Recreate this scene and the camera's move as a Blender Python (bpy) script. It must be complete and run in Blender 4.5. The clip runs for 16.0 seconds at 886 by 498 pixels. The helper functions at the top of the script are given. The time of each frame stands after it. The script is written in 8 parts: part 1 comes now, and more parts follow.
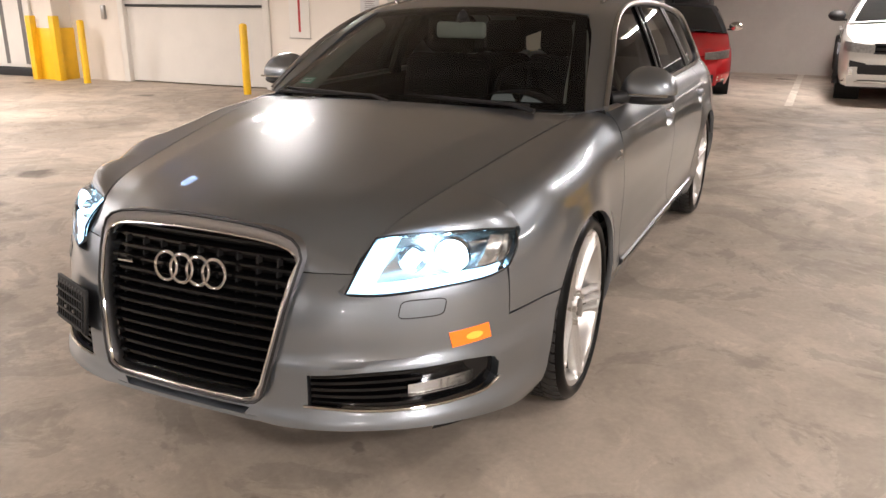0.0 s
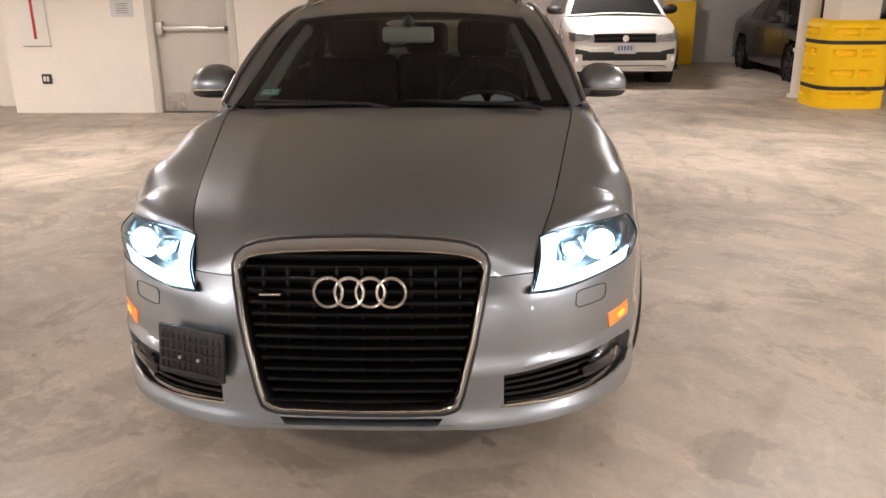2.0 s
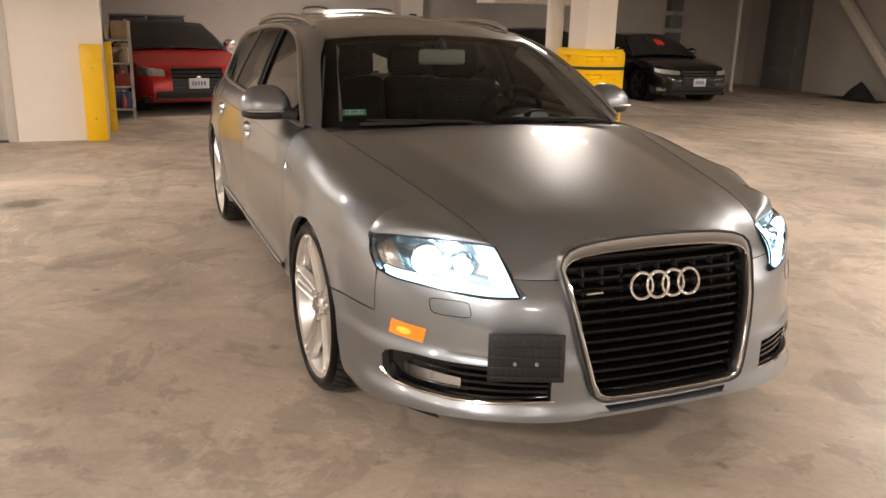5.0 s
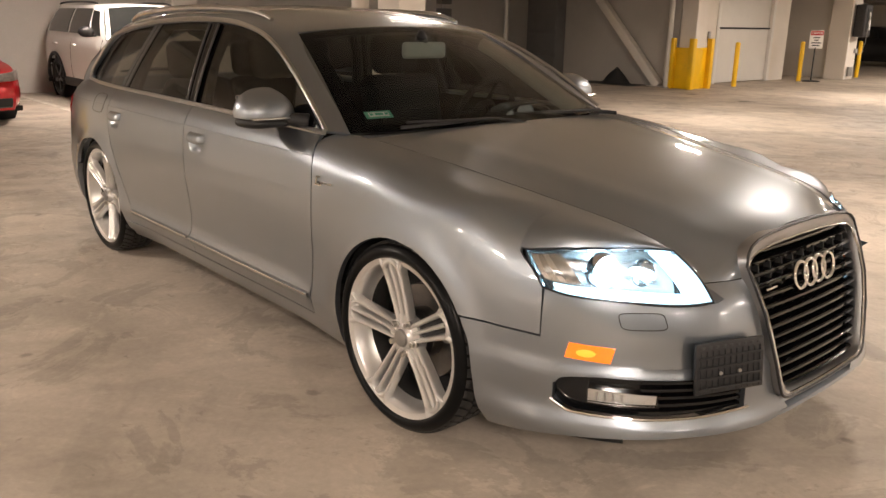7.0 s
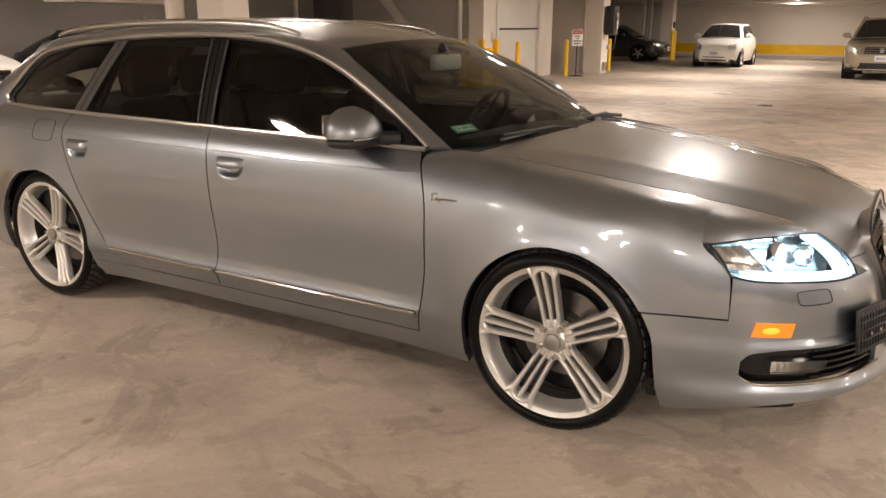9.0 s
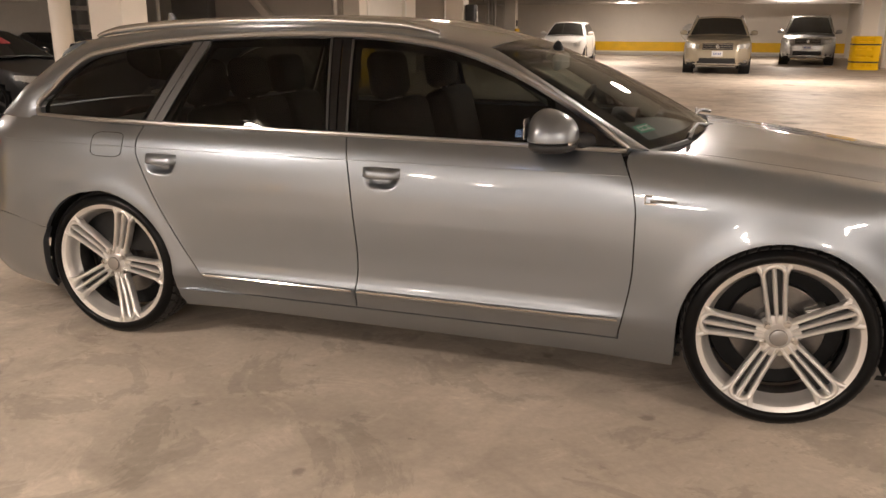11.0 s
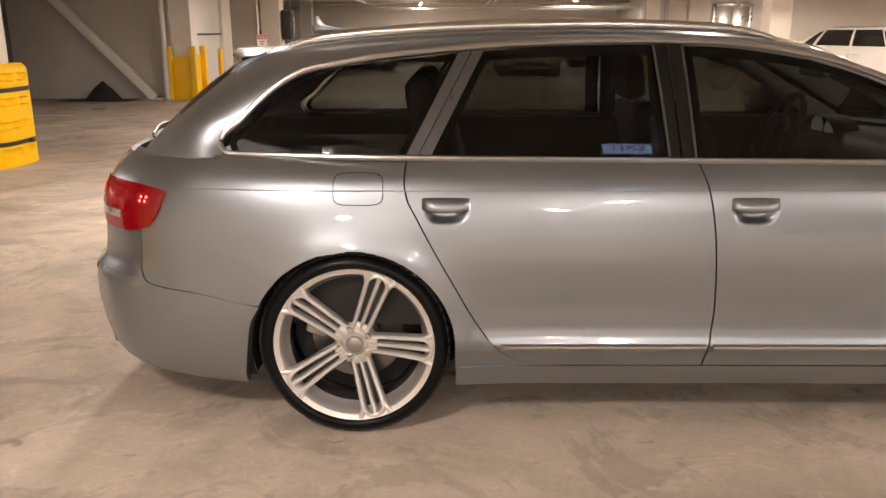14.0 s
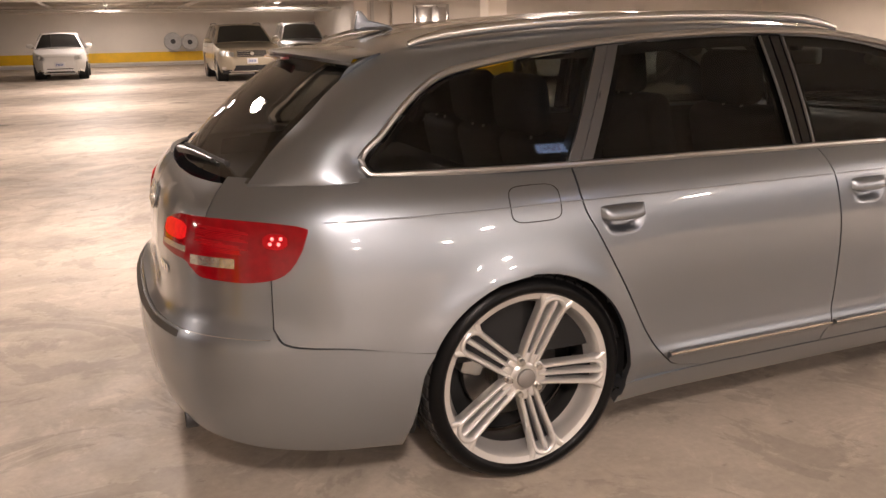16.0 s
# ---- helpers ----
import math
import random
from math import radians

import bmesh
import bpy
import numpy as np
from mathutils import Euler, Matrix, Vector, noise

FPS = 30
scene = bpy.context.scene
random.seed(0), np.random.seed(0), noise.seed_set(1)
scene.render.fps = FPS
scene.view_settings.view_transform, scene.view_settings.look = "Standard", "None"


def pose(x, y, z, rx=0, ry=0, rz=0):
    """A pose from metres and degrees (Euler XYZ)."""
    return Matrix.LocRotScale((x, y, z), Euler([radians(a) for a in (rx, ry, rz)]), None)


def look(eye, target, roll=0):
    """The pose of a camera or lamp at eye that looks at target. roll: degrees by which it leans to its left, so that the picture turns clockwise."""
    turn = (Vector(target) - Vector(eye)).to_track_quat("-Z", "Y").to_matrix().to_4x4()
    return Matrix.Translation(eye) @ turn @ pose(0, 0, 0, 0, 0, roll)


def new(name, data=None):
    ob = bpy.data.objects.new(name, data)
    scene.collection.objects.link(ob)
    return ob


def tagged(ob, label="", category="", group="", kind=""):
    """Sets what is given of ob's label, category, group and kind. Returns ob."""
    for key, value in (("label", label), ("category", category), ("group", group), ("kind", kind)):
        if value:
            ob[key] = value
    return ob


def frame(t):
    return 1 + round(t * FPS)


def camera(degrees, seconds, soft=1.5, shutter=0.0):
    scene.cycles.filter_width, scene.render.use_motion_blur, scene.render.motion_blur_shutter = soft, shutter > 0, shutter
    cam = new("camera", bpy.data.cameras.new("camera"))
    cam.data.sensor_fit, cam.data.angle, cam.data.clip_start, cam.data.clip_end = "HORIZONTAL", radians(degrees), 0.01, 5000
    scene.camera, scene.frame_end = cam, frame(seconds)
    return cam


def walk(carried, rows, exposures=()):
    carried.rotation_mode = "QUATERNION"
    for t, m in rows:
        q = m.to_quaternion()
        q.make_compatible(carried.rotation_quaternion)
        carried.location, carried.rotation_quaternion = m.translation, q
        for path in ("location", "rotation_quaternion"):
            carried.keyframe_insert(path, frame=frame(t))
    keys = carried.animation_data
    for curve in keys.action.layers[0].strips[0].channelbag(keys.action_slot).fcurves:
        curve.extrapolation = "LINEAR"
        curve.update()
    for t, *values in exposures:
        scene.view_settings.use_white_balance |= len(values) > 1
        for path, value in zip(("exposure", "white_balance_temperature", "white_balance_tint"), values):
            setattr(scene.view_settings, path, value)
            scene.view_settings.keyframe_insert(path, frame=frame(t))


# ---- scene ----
cam = camera(58.0, 16.0)
PATH = [
    (0, (2.615, 1.576, 1.398), (0.888, 0.772, 0.791), 0.1),
    (0.5, (2.744, 1.241, 1.409), (0.96, 0.611, 0.759), -0.4),
    (1, (2.729, 0.899, 1.385), (0.887, 0.452, 0.747), -0.8),
    (1.5, (2.783, 0.608, 1.407), (0.894, 0.364, 0.795), -0.5),
    (2, (3.027, 0.311, 1.446), (1.126, 0.24, 0.828), -0.4),
    (2.5, (3.287, 0.134, 1.454), (1.377, 0.145, 0.859), 1.0),
    (3, (3.456, -0.167, 1.477), (1.542, -0.022, 0.916), 1.2),
    (3.5, (3.443, -0.548, 1.455), (1.54, -0.278, 0.903), 1.0),
    (4, (3.265, -0.896, 1.425), (1.385, -0.515, 0.861), 1.4),
    (4.2, (3.192, -1.039, 1.431), (1.328, -0.588, 0.865), 1.7),
    (6.3, (2.369, -2.215, 1.4), (0.805, -1.092, 0.858), 0.4),
    (6.5, (2.279, -2.286, 1.394), (0.751, -1.117, 0.849), 0.5),
    (7, (1.985, -2.457, 1.375), (0.541, -1.188, 0.824), 1.0),
    (7.5, (1.717, -2.668, 1.379), (0.392, -1.277, 0.824), 1.5),
    (8, (1.474, -2.94, 1.397), (0.266, -1.448, 0.836), 0.5),
    (8.5, (1.229, -3.103, 1.388), (0.12, -1.538, 0.821), 0.3),
    (9, (1.007, -3.345, 1.412), (0.023, -1.69, 0.87), 0.3),
    (9.2, (0.913, -3.468, 1.418), (-0.037, -1.792, 0.882), 0.2),
    (11.3, (-0.539, -3.773, 1.403), (-1.092, -1.928, 0.864), 0.1),
    (11.5, (-0.687, -3.74, 1.404), (-1.216, -1.886, 0.87), 0.0),
    (12, (-1.065, -3.715, 1.398), (-1.507, -1.836, 0.874), 0.2),
    (12.5, (-1.432, -3.701, 1.411), (-1.764, -1.799, 0.889), 0.1),
    (13, (-1.754, -3.569, 1.436), (-2.041, -1.671, 0.876), -0.3),
    (13.5, (-2.102, -3.523, 1.409), (-2.299, -1.611, 0.854), 0.2),
    (14, (-2.498, -3.491, 1.395), (-2.526, -1.563, 0.866), -0.1),
    (14.5, (-2.863, -3.354, 1.368), (-2.717, -1.426, 0.858), -0.4),
    (15, (-3.237, -3.268, 1.38), (-2.892, -1.364, 0.873), -0.0),
    (15.5, (-3.626, -3.167, 1.394), (-3.071, -1.317, 0.877), -0.6),
    (16, (-3.919, -2.923, 1.384), (-3.209, -1.13, 0.853), -1.0),
]
walk(cam, [(t, look(eye, target, roll)) for t, eye, target, roll in PATH], [(0.0, -0.1, 5750, 10), (2.5, 0.0, 5850, 10), (4.5, 0.0, 6150, 10), (6.5, 0.0, 6350, 10), (9.0, 0.0, 6350, 11), (12.5, 0.14, 6300, 12), (14.8, 0.24, 6300, 15), (16.0, 0.12, 6300, 17)])

# ---------- light ----------
scene.view_settings.exposure = 0.0
world = bpy.data.worlds.new("garage_dark")
world.use_nodes = True
world.node_tree.nodes["Background"].inputs[0].default_value = (0.9, 0.85, 0.75, 1)
world.node_tree.nodes["Background"].inputs[1].default_value = 0.004
scene.world = world
CEIL = 2.75


# ---------- materials ----------
def rgb(c):
    return (c[0], c[1], c[2], 1.0)


def mat(name, base, rough=0.5, metal=0.0, vary=0.12, scale=3.0, grain=0.0, gscale=120.0, bump=0.0, coat=0.0,
        coat_rough=0.03, emit=0.0, emit_color=None, dirt=None, dirt_amount=0.0, rvary=0.0, spec=0.5):
    """A procedural surface: a base colour that wanders at a large and a small scale, grain relief, and stains."""
    m = bpy.data.materials.new(name)
    m.use_nodes = True
    nt = m.node_tree
    b = nt.nodes["Principled BSDF"]
    b.inputs["Roughness"].default_value = rough
    b.inputs["Metallic"].default_value = metal
    b.inputs["Specular IOR Level"].default_value = spec
    b.inputs["Coat Weight"].default_value = coat
    b.inputs["Coat Roughness"].default_value = coat_rough
    b.inputs["Base Color"].default_value = rgb(base)
    if emit:
        b.inputs["Emission Color"].default_value = rgb(emit_color or base)
        b.inputs["Emission Strength"].default_value = emit
    if not (vary or bump or dirt_amount or rvary):
        return m
    geo = nt.nodes.new("ShaderNodeNewGeometry")

    def nz(s, detail=4.0, rough_=0.6):
        n = nt.nodes.new("ShaderNodeTexNoise")
        n.inputs["Scale"].default_value = s
        n.inputs["Detail"].default_value = detail
        n.inputs["Roughness"].default_value = rough_
        nt.links.new(geo.outputs["Position"], n.inputs["Vector"])
        return n

    big, small = nz(scale), nz(gscale, 2.0)
    mixf = nt.nodes.new("ShaderNodeMath")
    mixf.operation = "MULTIPLY_ADD"
    mixf.inputs[1].default_value = grain
    nt.links.new(small.outputs["Fac"], mixf.inputs[0])
    nt.links.new(big.outputs["Fac"], mixf.inputs[2])
    ramp = nt.nodes.new("ShaderNodeMapRange")
    ramp.inputs["From Min"].default_value, ramp.inputs["From Max"].default_value = 0.25 + grain * 0.5, 0.75 + grain * 0.5
    ramp.inputs["To Min"].default_value, ramp.inputs["To Max"].default_value = 1 - vary, 1 + vary
    nt.links.new(mixf.outputs[0], ramp.inputs["Value"])
    mul = nt.nodes.new("ShaderNodeVectorMath")
    mul.operation = "SCALE"
    mul.inputs[0].default_value = base
    nt.links.new(ramp.outputs["Result"], mul.inputs["Scale"])
    out = mul.outputs["Vector"]
    if dirt_amount:
        d = nz(scale * 0.45, 6.0, 0.7)
        dr = nt.nodes.new("ShaderNodeMapRange")
        dr.inputs["From Min"].default_value, dr.inputs["From Max"].default_value = 0.48, 0.72
        dr.inputs["To Max"].default_value = dirt_amount
        nt.links.new(d.outputs["Fac"], dr.inputs["Value"])
        mx = nt.nodes.new("ShaderNodeMix")
        mx.data_type = "RGBA"
        nt.links.new(dr.outputs["Result"], mx.inputs["Factor"])
        nt.links.new(out, mx.inputs["A"])
        mx.inputs["B"].default_value = rgb(dirt)
        out = mx.outputs["Result"]
    nt.links.new(out, b.inputs["Base Color"])
    if rvary:
        rr = nt.nodes.new("ShaderNodeMapRange")
        rr.inputs["From Min"].default_value, rr.inputs["From Max"].default_value = 0.3, 0.7
        rr.inputs["To Min"].default_value, rr.inputs["To Max"].default_value = rough - rvary, rough + rvary
        nt.links.new(nz(scale * 1.7, 5.0).outputs["Fac"], rr.inputs["Value"])
        nt.links.new(rr.outputs["Result"], b.inputs["Roughness"])
    if bump:
        bp = nt.nodes.new("ShaderNodeBump")
        bp.inputs["Strength"].default_value = bump
        bp.inputs["Distance"].default_value = 0.004
        nt.links.new(small.outputs["Fac"], bp.inputs["Height"])
        nt.links.new(bp.outputs["Normal"], b.inputs["Normal"])
    return m


def glass(name, tint, rough=0.0, ior=1.5):
    """Thin tinted pane: see-through with a clear reflection."""
    m = bpy.data.materials.new(name)
    m.use_nodes = True
    nt = m.node_tree
    nt.nodes.remove(nt.nodes["Principled BSDF"])
    tr = nt.nodes.new("ShaderNodeBsdfTransparent")
    tr.inputs["Color"].default_value = rgb(tint)
    gl = nt.nodes.new("ShaderNodeBsdfGlossy")
    gl.inputs["Roughness"].default_value = rough
    gl.inputs["Color"].default_value = (1, 1, 1, 1)
    fr = nt.nodes.new("ShaderNodeFresnel")
    fr.inputs["IOR"].default_value = ior
    mx = nt.nodes.new("ShaderNodeMixShader")
    nt.links.new(fr.outputs["Fac"], mx.inputs[0])
    nt.links.new(tr.outputs[0], mx.inputs[1])
    nt.links.new(gl.outputs[0], mx.inputs[2])
    nt.links.new(mx.outputs[0], nt.nodes["Material Output"].inputs["Surface"])
    return m


def concrete_floor():
    """Sealed, troweled concrete: clouds, darker damp stains, swirled trowel and tyre arcs, fine pores."""
    m = mat("sealed_concrete", (0.455, 0.393, 0.325), rough=0.5, vary=0.13, scale=0.8, grain=0.5, gscale=38.0, bump=0.10, spec=0.28)
    nt = m.node_tree
    b = nt.nodes["Principled BSDF"]
    geo = [n for n in nt.nodes if n.type == "NEW_GEOMETRY"][0]

    def nz(s, detail, dist=0.0, rough_=0.6):
        n = nt.nodes.new("ShaderNodeTexNoise")
        n.inputs["Scale"].default_value, n.inputs["Detail"].default_value = s, detail
        n.inputs["Distortion"].default_value, n.inputs["Roughness"].default_value = dist, rough_
        nt.links.new(geo.outputs["Position"], n.inputs["Vector"])
        return n.outputs["Fac"]

    def ramp(v, a, b_, lo, hi):
        n = nt.nodes.new("ShaderNodeMapRange")
        for k, x in (("From Min", a), ("From Max", b_), ("To Min", lo), ("To Max", hi)):
            n.inputs[k].default_value = x
        nt.links.new(v, n.inputs["Value"])
        return n.outputs["Result"]

    def times(a, b_):
        n = nt.nodes.new("ShaderNodeMath")
        n.operation = "MULTIPLY"
        nt.links.new(a, n.inputs[0])
        nt.links.new(b_, n.inputs[1])
        return n.outputs[0]

    def cells(s, lo, hi, val):
        v = nt.nodes.new("ShaderNodeTexVoronoi")
        v.inputs["Scale"].default_value = s
        warp = nt.nodes.new("ShaderNodeVectorMath")
        warp.operation = "MULTIPLY_ADD"
        wn = nt.nodes.new("ShaderNodeTexNoise")
        wn.inputs["Scale"].default_value, wn.inputs["Detail"].default_value = s * 3.5, 6.0
        nt.links.new(geo.outputs["Position"], wn.inputs["Vector"])
        nt.links.new(wn.outputs["Color"], warp.inputs[0])
        warp.inputs[1].default_value = (0.35 / s, 0.35 / s, 0)
        nt.links.new(geo.outputs["Position"], warp.inputs[2])
        nt.links.new(warp.outputs["Vector"], v.inputs["Vector"])
        return ramp(v.outputs["Distance"], lo, hi, val, 1.0)

    def sweeps(c, s, lo, hi, val):
        """Streaks that run along circles round a point, as turning tyres and trowels leave them."""
        d = nt.nodes.new("ShaderNodeVectorMath")
        d.operation = "SUBTRACT"
        nt.links.new(geo.outputs["Position"], d.inputs[0])
        d.inputs[1].default_value = c
        ln = nt.nodes.new("ShaderNodeVectorMath")
        ln.operation = "LENGTH"
        nt.links.new(d.outputs["Vector"], ln.inputs[0])
        k = nt.nodes.new("ShaderNodeMath")
        k.operation = "MULTIPLY"
        k.inputs[1].default_value = s
        nt.links.new(ln.outputs["Value"], k.inputs[0])
        mix_ = nt.nodes.new("ShaderNodeVectorMath")
        mix_.operation = "MULTIPLY_ADD"
        nt.links.new(d.outputs["Vector"], mix_.inputs[0])
        mix_.inputs[1].default_value = (0.7, 0.7, 0)
        cz = nt.nodes.new("ShaderNodeCombineXYZ")
        nt.links.new(k.outputs[0], cz.inputs["Z"])
        nt.links.new(cz.outputs[0], mix_.inputs[2])
        n = nt.nodes.new("ShaderNodeTexNoise")
        n.inputs["Scale"].default_value, n.inputs["Detail"].default_value = 1.0, 6.0
        nt.links.new(mix_.outputs["Vector"], n.inputs["Vector"])
        return ramp(n.outputs["Fac"], lo, hi, 1.0, val)

    # broad worn lanes, trowel swirls with firm edges, pale scuffs, thin arcs, oil spots, pits
    streak = ramp(nz(0.55, 7, 1.6, 0.62), 0.46, 0.60, 1.0, 0.80)
    patch = ramp(nz(1.1, 9, 2.2, 0.68), 0.53, 0.56, 1.0, 0.83)
    pale = ramp(nz(2.3, 8, 3.0, 0.72), 0.56, 0.66, 1.0, 1.17)
    arcs = sweeps((6.5, -4.5, 0.0), 2.4, 0.54, 0.60, 1.13)
    scuff = sweeps((-5.0, -8.5, 0.0), 3.0, 0.56, 0.62, 0.89)
    mottled = ramp(nz(7.0, 6, 0.8, 0.75), 0.35, 0.7, 0.94, 1.06)
    oil = cells(0.62, 0.07, 0.12, 0.42)
    drips = cells(2.6, 0.05, 0.09, 0.66)
    spots = ramp(nz(9.0, 3, 0.4), 0.69, 0.74, 1.0, 0.72)
    fac = times(times(times(times(streak, pale), times(patch, arcs)), times(scuff, mottled)), times(times(oil, drips), spots))
    old = b.inputs["Base Color"].links[0].from_socket
    mul = nt.nodes.new("ShaderNodeVectorMath")
    mul.operation = "SCALE"
    nt.links.new(old, mul.inputs[0])
    nt.links.new(fac, mul.inputs["Scale"])
    nt.links.new(mul.outputs["Vector"], b.inputs["Base Color"])
    nt.links.new(ramp(nz(1.7, 8, 2.0, 0.7), 0.35, 0.7, 0.46, 0.74), b.inputs["Roughness"])
    return m


M_FLOOR = concrete_floor()
M_WALL = mat("white_wall_paint", (0.78, 0.73, 0.66), 0.55, vary=0.03, scale=1.2, grain=0.3, gscale=60, bump=0.06, dirt=(0.55, 0.5, 0.44), dirt_amount=0.25)
M_WALLD = mat("grey_concrete_block_paint", (0.52, 0.49, 0.45), 0.7, vary=0.07, scale=0.9, grain=0.4, gscale=50, bump=0.1, dirt=(0.36, 0.33, 0.3), dirt_amount=0.4)
M_CEIL = mat("ceiling_spray_concrete", (0.49, 0.46, 0.41), 0.85, vary=0.08, scale=1.5, grain=0.5, gscale=45, bump=0.3)
M_YEL = mat("safety_yellow_paint", (0.90, 0.54, 0.004), 0.42, vary=0.06, scale=4, grain=0.3, dirt=(0.42, 0.27, 0.05), dirt_amount=0.3, bump=0.05)
M_YPLAS = mat("yellow_polyethylene", (0.95, 0.58, 0.0), 0.45, vary=0.05, scale=5, bump=0.04, spec=0.18)
M_BLACK = mat("black_rubber", (0.02, 0.02, 0.021), 0.55, vary=0.2, scale=10, bump=0.05)
M_DOOR = mat("grey_door_enamel", (0.55, 0.52, 0.47), 0.4, vary=0.03, scale=2, dirt=(0.42, 0.4, 0.36), dirt_amount=0.2)
M_STEEL = mat("brushed_steel", (0.55, 0.53, 0.50), 0.30, metal=1.0, vary=0.06, scale=1.5, rvary=0.05)
M_GSTEEL = mat("galvanised_steel", (0.42, 0.41, 0.39), 0.45, metal=0.9, vary=0.15, scale=5)
M_DARK = mat("dark_grey_plastic", (0.035, 0.035, 0.037), 0.45, vary=0.15, scale=8)
M_GREYP = mat("dark_grey_cabinet_paint", (0.16, 0.155, 0.15), 0.5, vary=0.08, scale=3)
M_PAPER = mat("printed_paper_grey", (0.6, 0.6, 0.6), 0.6, vary=0.04)
M_WHITEP = mat("white_plastic", (0.75, 0.73, 0.69), 0.4, vary=0.03)
M_RED = mat("red_print", (0.42, 0.02, 0.02), 0.5, vary=0.08)
M_INK = mat("dark_ink", (0.05, 0.05, 0.055), 0.6, vary=0.0)
M_TUBE = mat("lit_fluorescent_tube", (1.0, 0.88, 0.68), 0.4, vary=0, emit=14.0, emit_color=(1.0, 0.86, 0.66))
M_PIPE = mat("painted_pipe", (0.6, 0.57, 0.52), 0.5, vary=0.06, scale=4)
M_PIPER = mat("sprinkler_pipe_red", (0.35, 0.06, 0.03), 0.5, vary=0.1, scale=4)


# ---------- mesh helpers ----------
def obj(name, bm, material, parent=None, label="", smooth=False, angle=None):
    """Link a bmesh as one mesh object, under a parent if there is one."""
    me = bpy.data.meshes.new(name)
    bmesh.ops.recalc_face_normals(bm, faces=bm.faces) if smooth != "keep" else None
    bm.to_mesh(me)
    bm.free()
    for mm in material if isinstance(material, (list, tuple)) else (material,):
        me.materials.append(mm)
    if smooth:
        me.shade_smooth()
        me.set_sharp_from_angle(angle=radians(angle or 38))
    ob = new(name, me)
    if parent is not None:
        ob.parent = parent
        ob.matrix_parent_inverse = Matrix.Identity(4)
    if label:
        ob["label"] = label
    return ob


def part(name, bm, material, parent, label="", smooth=True, angle=None):
    return obj(name, bm, material, parent, label, smooth, angle)


def thing(name, label, category, group="", at=None, kind=""):
    e = new(name)
    e.empty_display_size = 0.2
    tagged(e, label, category, group, kind)
    if at is not None:
        e.matrix_basis = at
    return e


def box(x0, x1, y0, y1, z0, z1, bevel=0.0, seg=2, bm=None):
    bm2 = bmesh.new()
    bmesh.ops.create_cube(bm2, size=1, matrix=Matrix.Translation(((x0 + x1) / 2, (y0 + y1) / 2, (z0 + z1) / 2)) @ Matrix.Diagonal((x1 - x0, y1 - y0, z1 - z0, 1)))
    if bevel:
        bmesh.ops.bevel(bm2, geom=list(bm2.edges), offset=bevel, segments=seg, affect="EDGES", profile=0.5)
    return join(bm, bm2)


def join(bm, bm2, m=None):
    if m is not None:
        bmesh.ops.transform(bm2, matrix=m, verts=bm2.verts)
    if bm is None:
        return bm2
    me = bpy.data.meshes.new("tmp")
    bm2.to_mesh(me)
    bm2.free()
    bm.from_mesh(me)
    bpy.data.meshes.remove(me)
    return bm


def tube(p, q, r, n=16, r2=None, caps=True, bm=None):
    """A round bar from p to q."""
    p, q = Vector(p), Vector(q)
    bm2 = bmesh.new()
    m = Matrix.Translation((p + q) / 2) @ (q - p).to_track_quat("Z", "Y").to_matrix().to_4x4()
    bmesh.ops.create_cone(bm2, cap_ends=caps, segments=n, radius1=r, radius2=r if r2 is None else r2, depth=(q - p).length, matrix=m)
    return join(bm, bm2)


def lathe(profile, n=48, axis="Z", m=None, bm=None):
    """Turn a profile of (radius, height) about an axis."""
    bm2 = bmesh.new()
    rings = []
    for r, h in profile:
        ring = []
        for k in range(n):
            a = 2 * math.pi * k / n
            ring.append(bm2.verts.new((r * math.cos(a), r * math.sin(a), h)))
        rings.append(ring)
    for a, b in zip(rings, rings[1:]):
        for k in range(n):
            bm2.faces.new((a[k], a[(k + 1) % n], b[(k + 1) % n], b[k]))
    rot = {"Z": Matrix.Identity(4), "Y": pose(0, 0, 0, -90, 0, 0), "X": pose(0, 0, 0, 0, 90, 0)}[axis]
    bmesh.ops.remove_doubles(bm2, verts=bm2.verts, dist=1e-5)
    return join(bm, bm2, rot if m is None else m @ rot)


def prism(pts, depth, m, bm=None, bevel=0.0):
    """A flat outline (x, y) pushed out along z by depth, laid by m."""
    bm2 = bmesh.new()
    vs = [bm2.verts.new((x, y, 0)) for x, y in pts]
    f = bm2.faces.new(vs)
    r = bmesh.ops.extrude_face_region(bm2, geom=[f])
    bmesh.ops.translate(bm2, vec=(0, 0, depth), verts=[v for v in r["geom"] if isinstance(v, bmesh.types.BMVert)])
    bmesh.ops.recalc_face_normals(bm2, faces=bm2.faces)
    if bevel:
        bmesh.ops.bevel(bm2, geom=list(bm2.edges), offset=bevel, segments=2, affect="EDGES", profile=0.5)
    return join(bm, bm2, m)


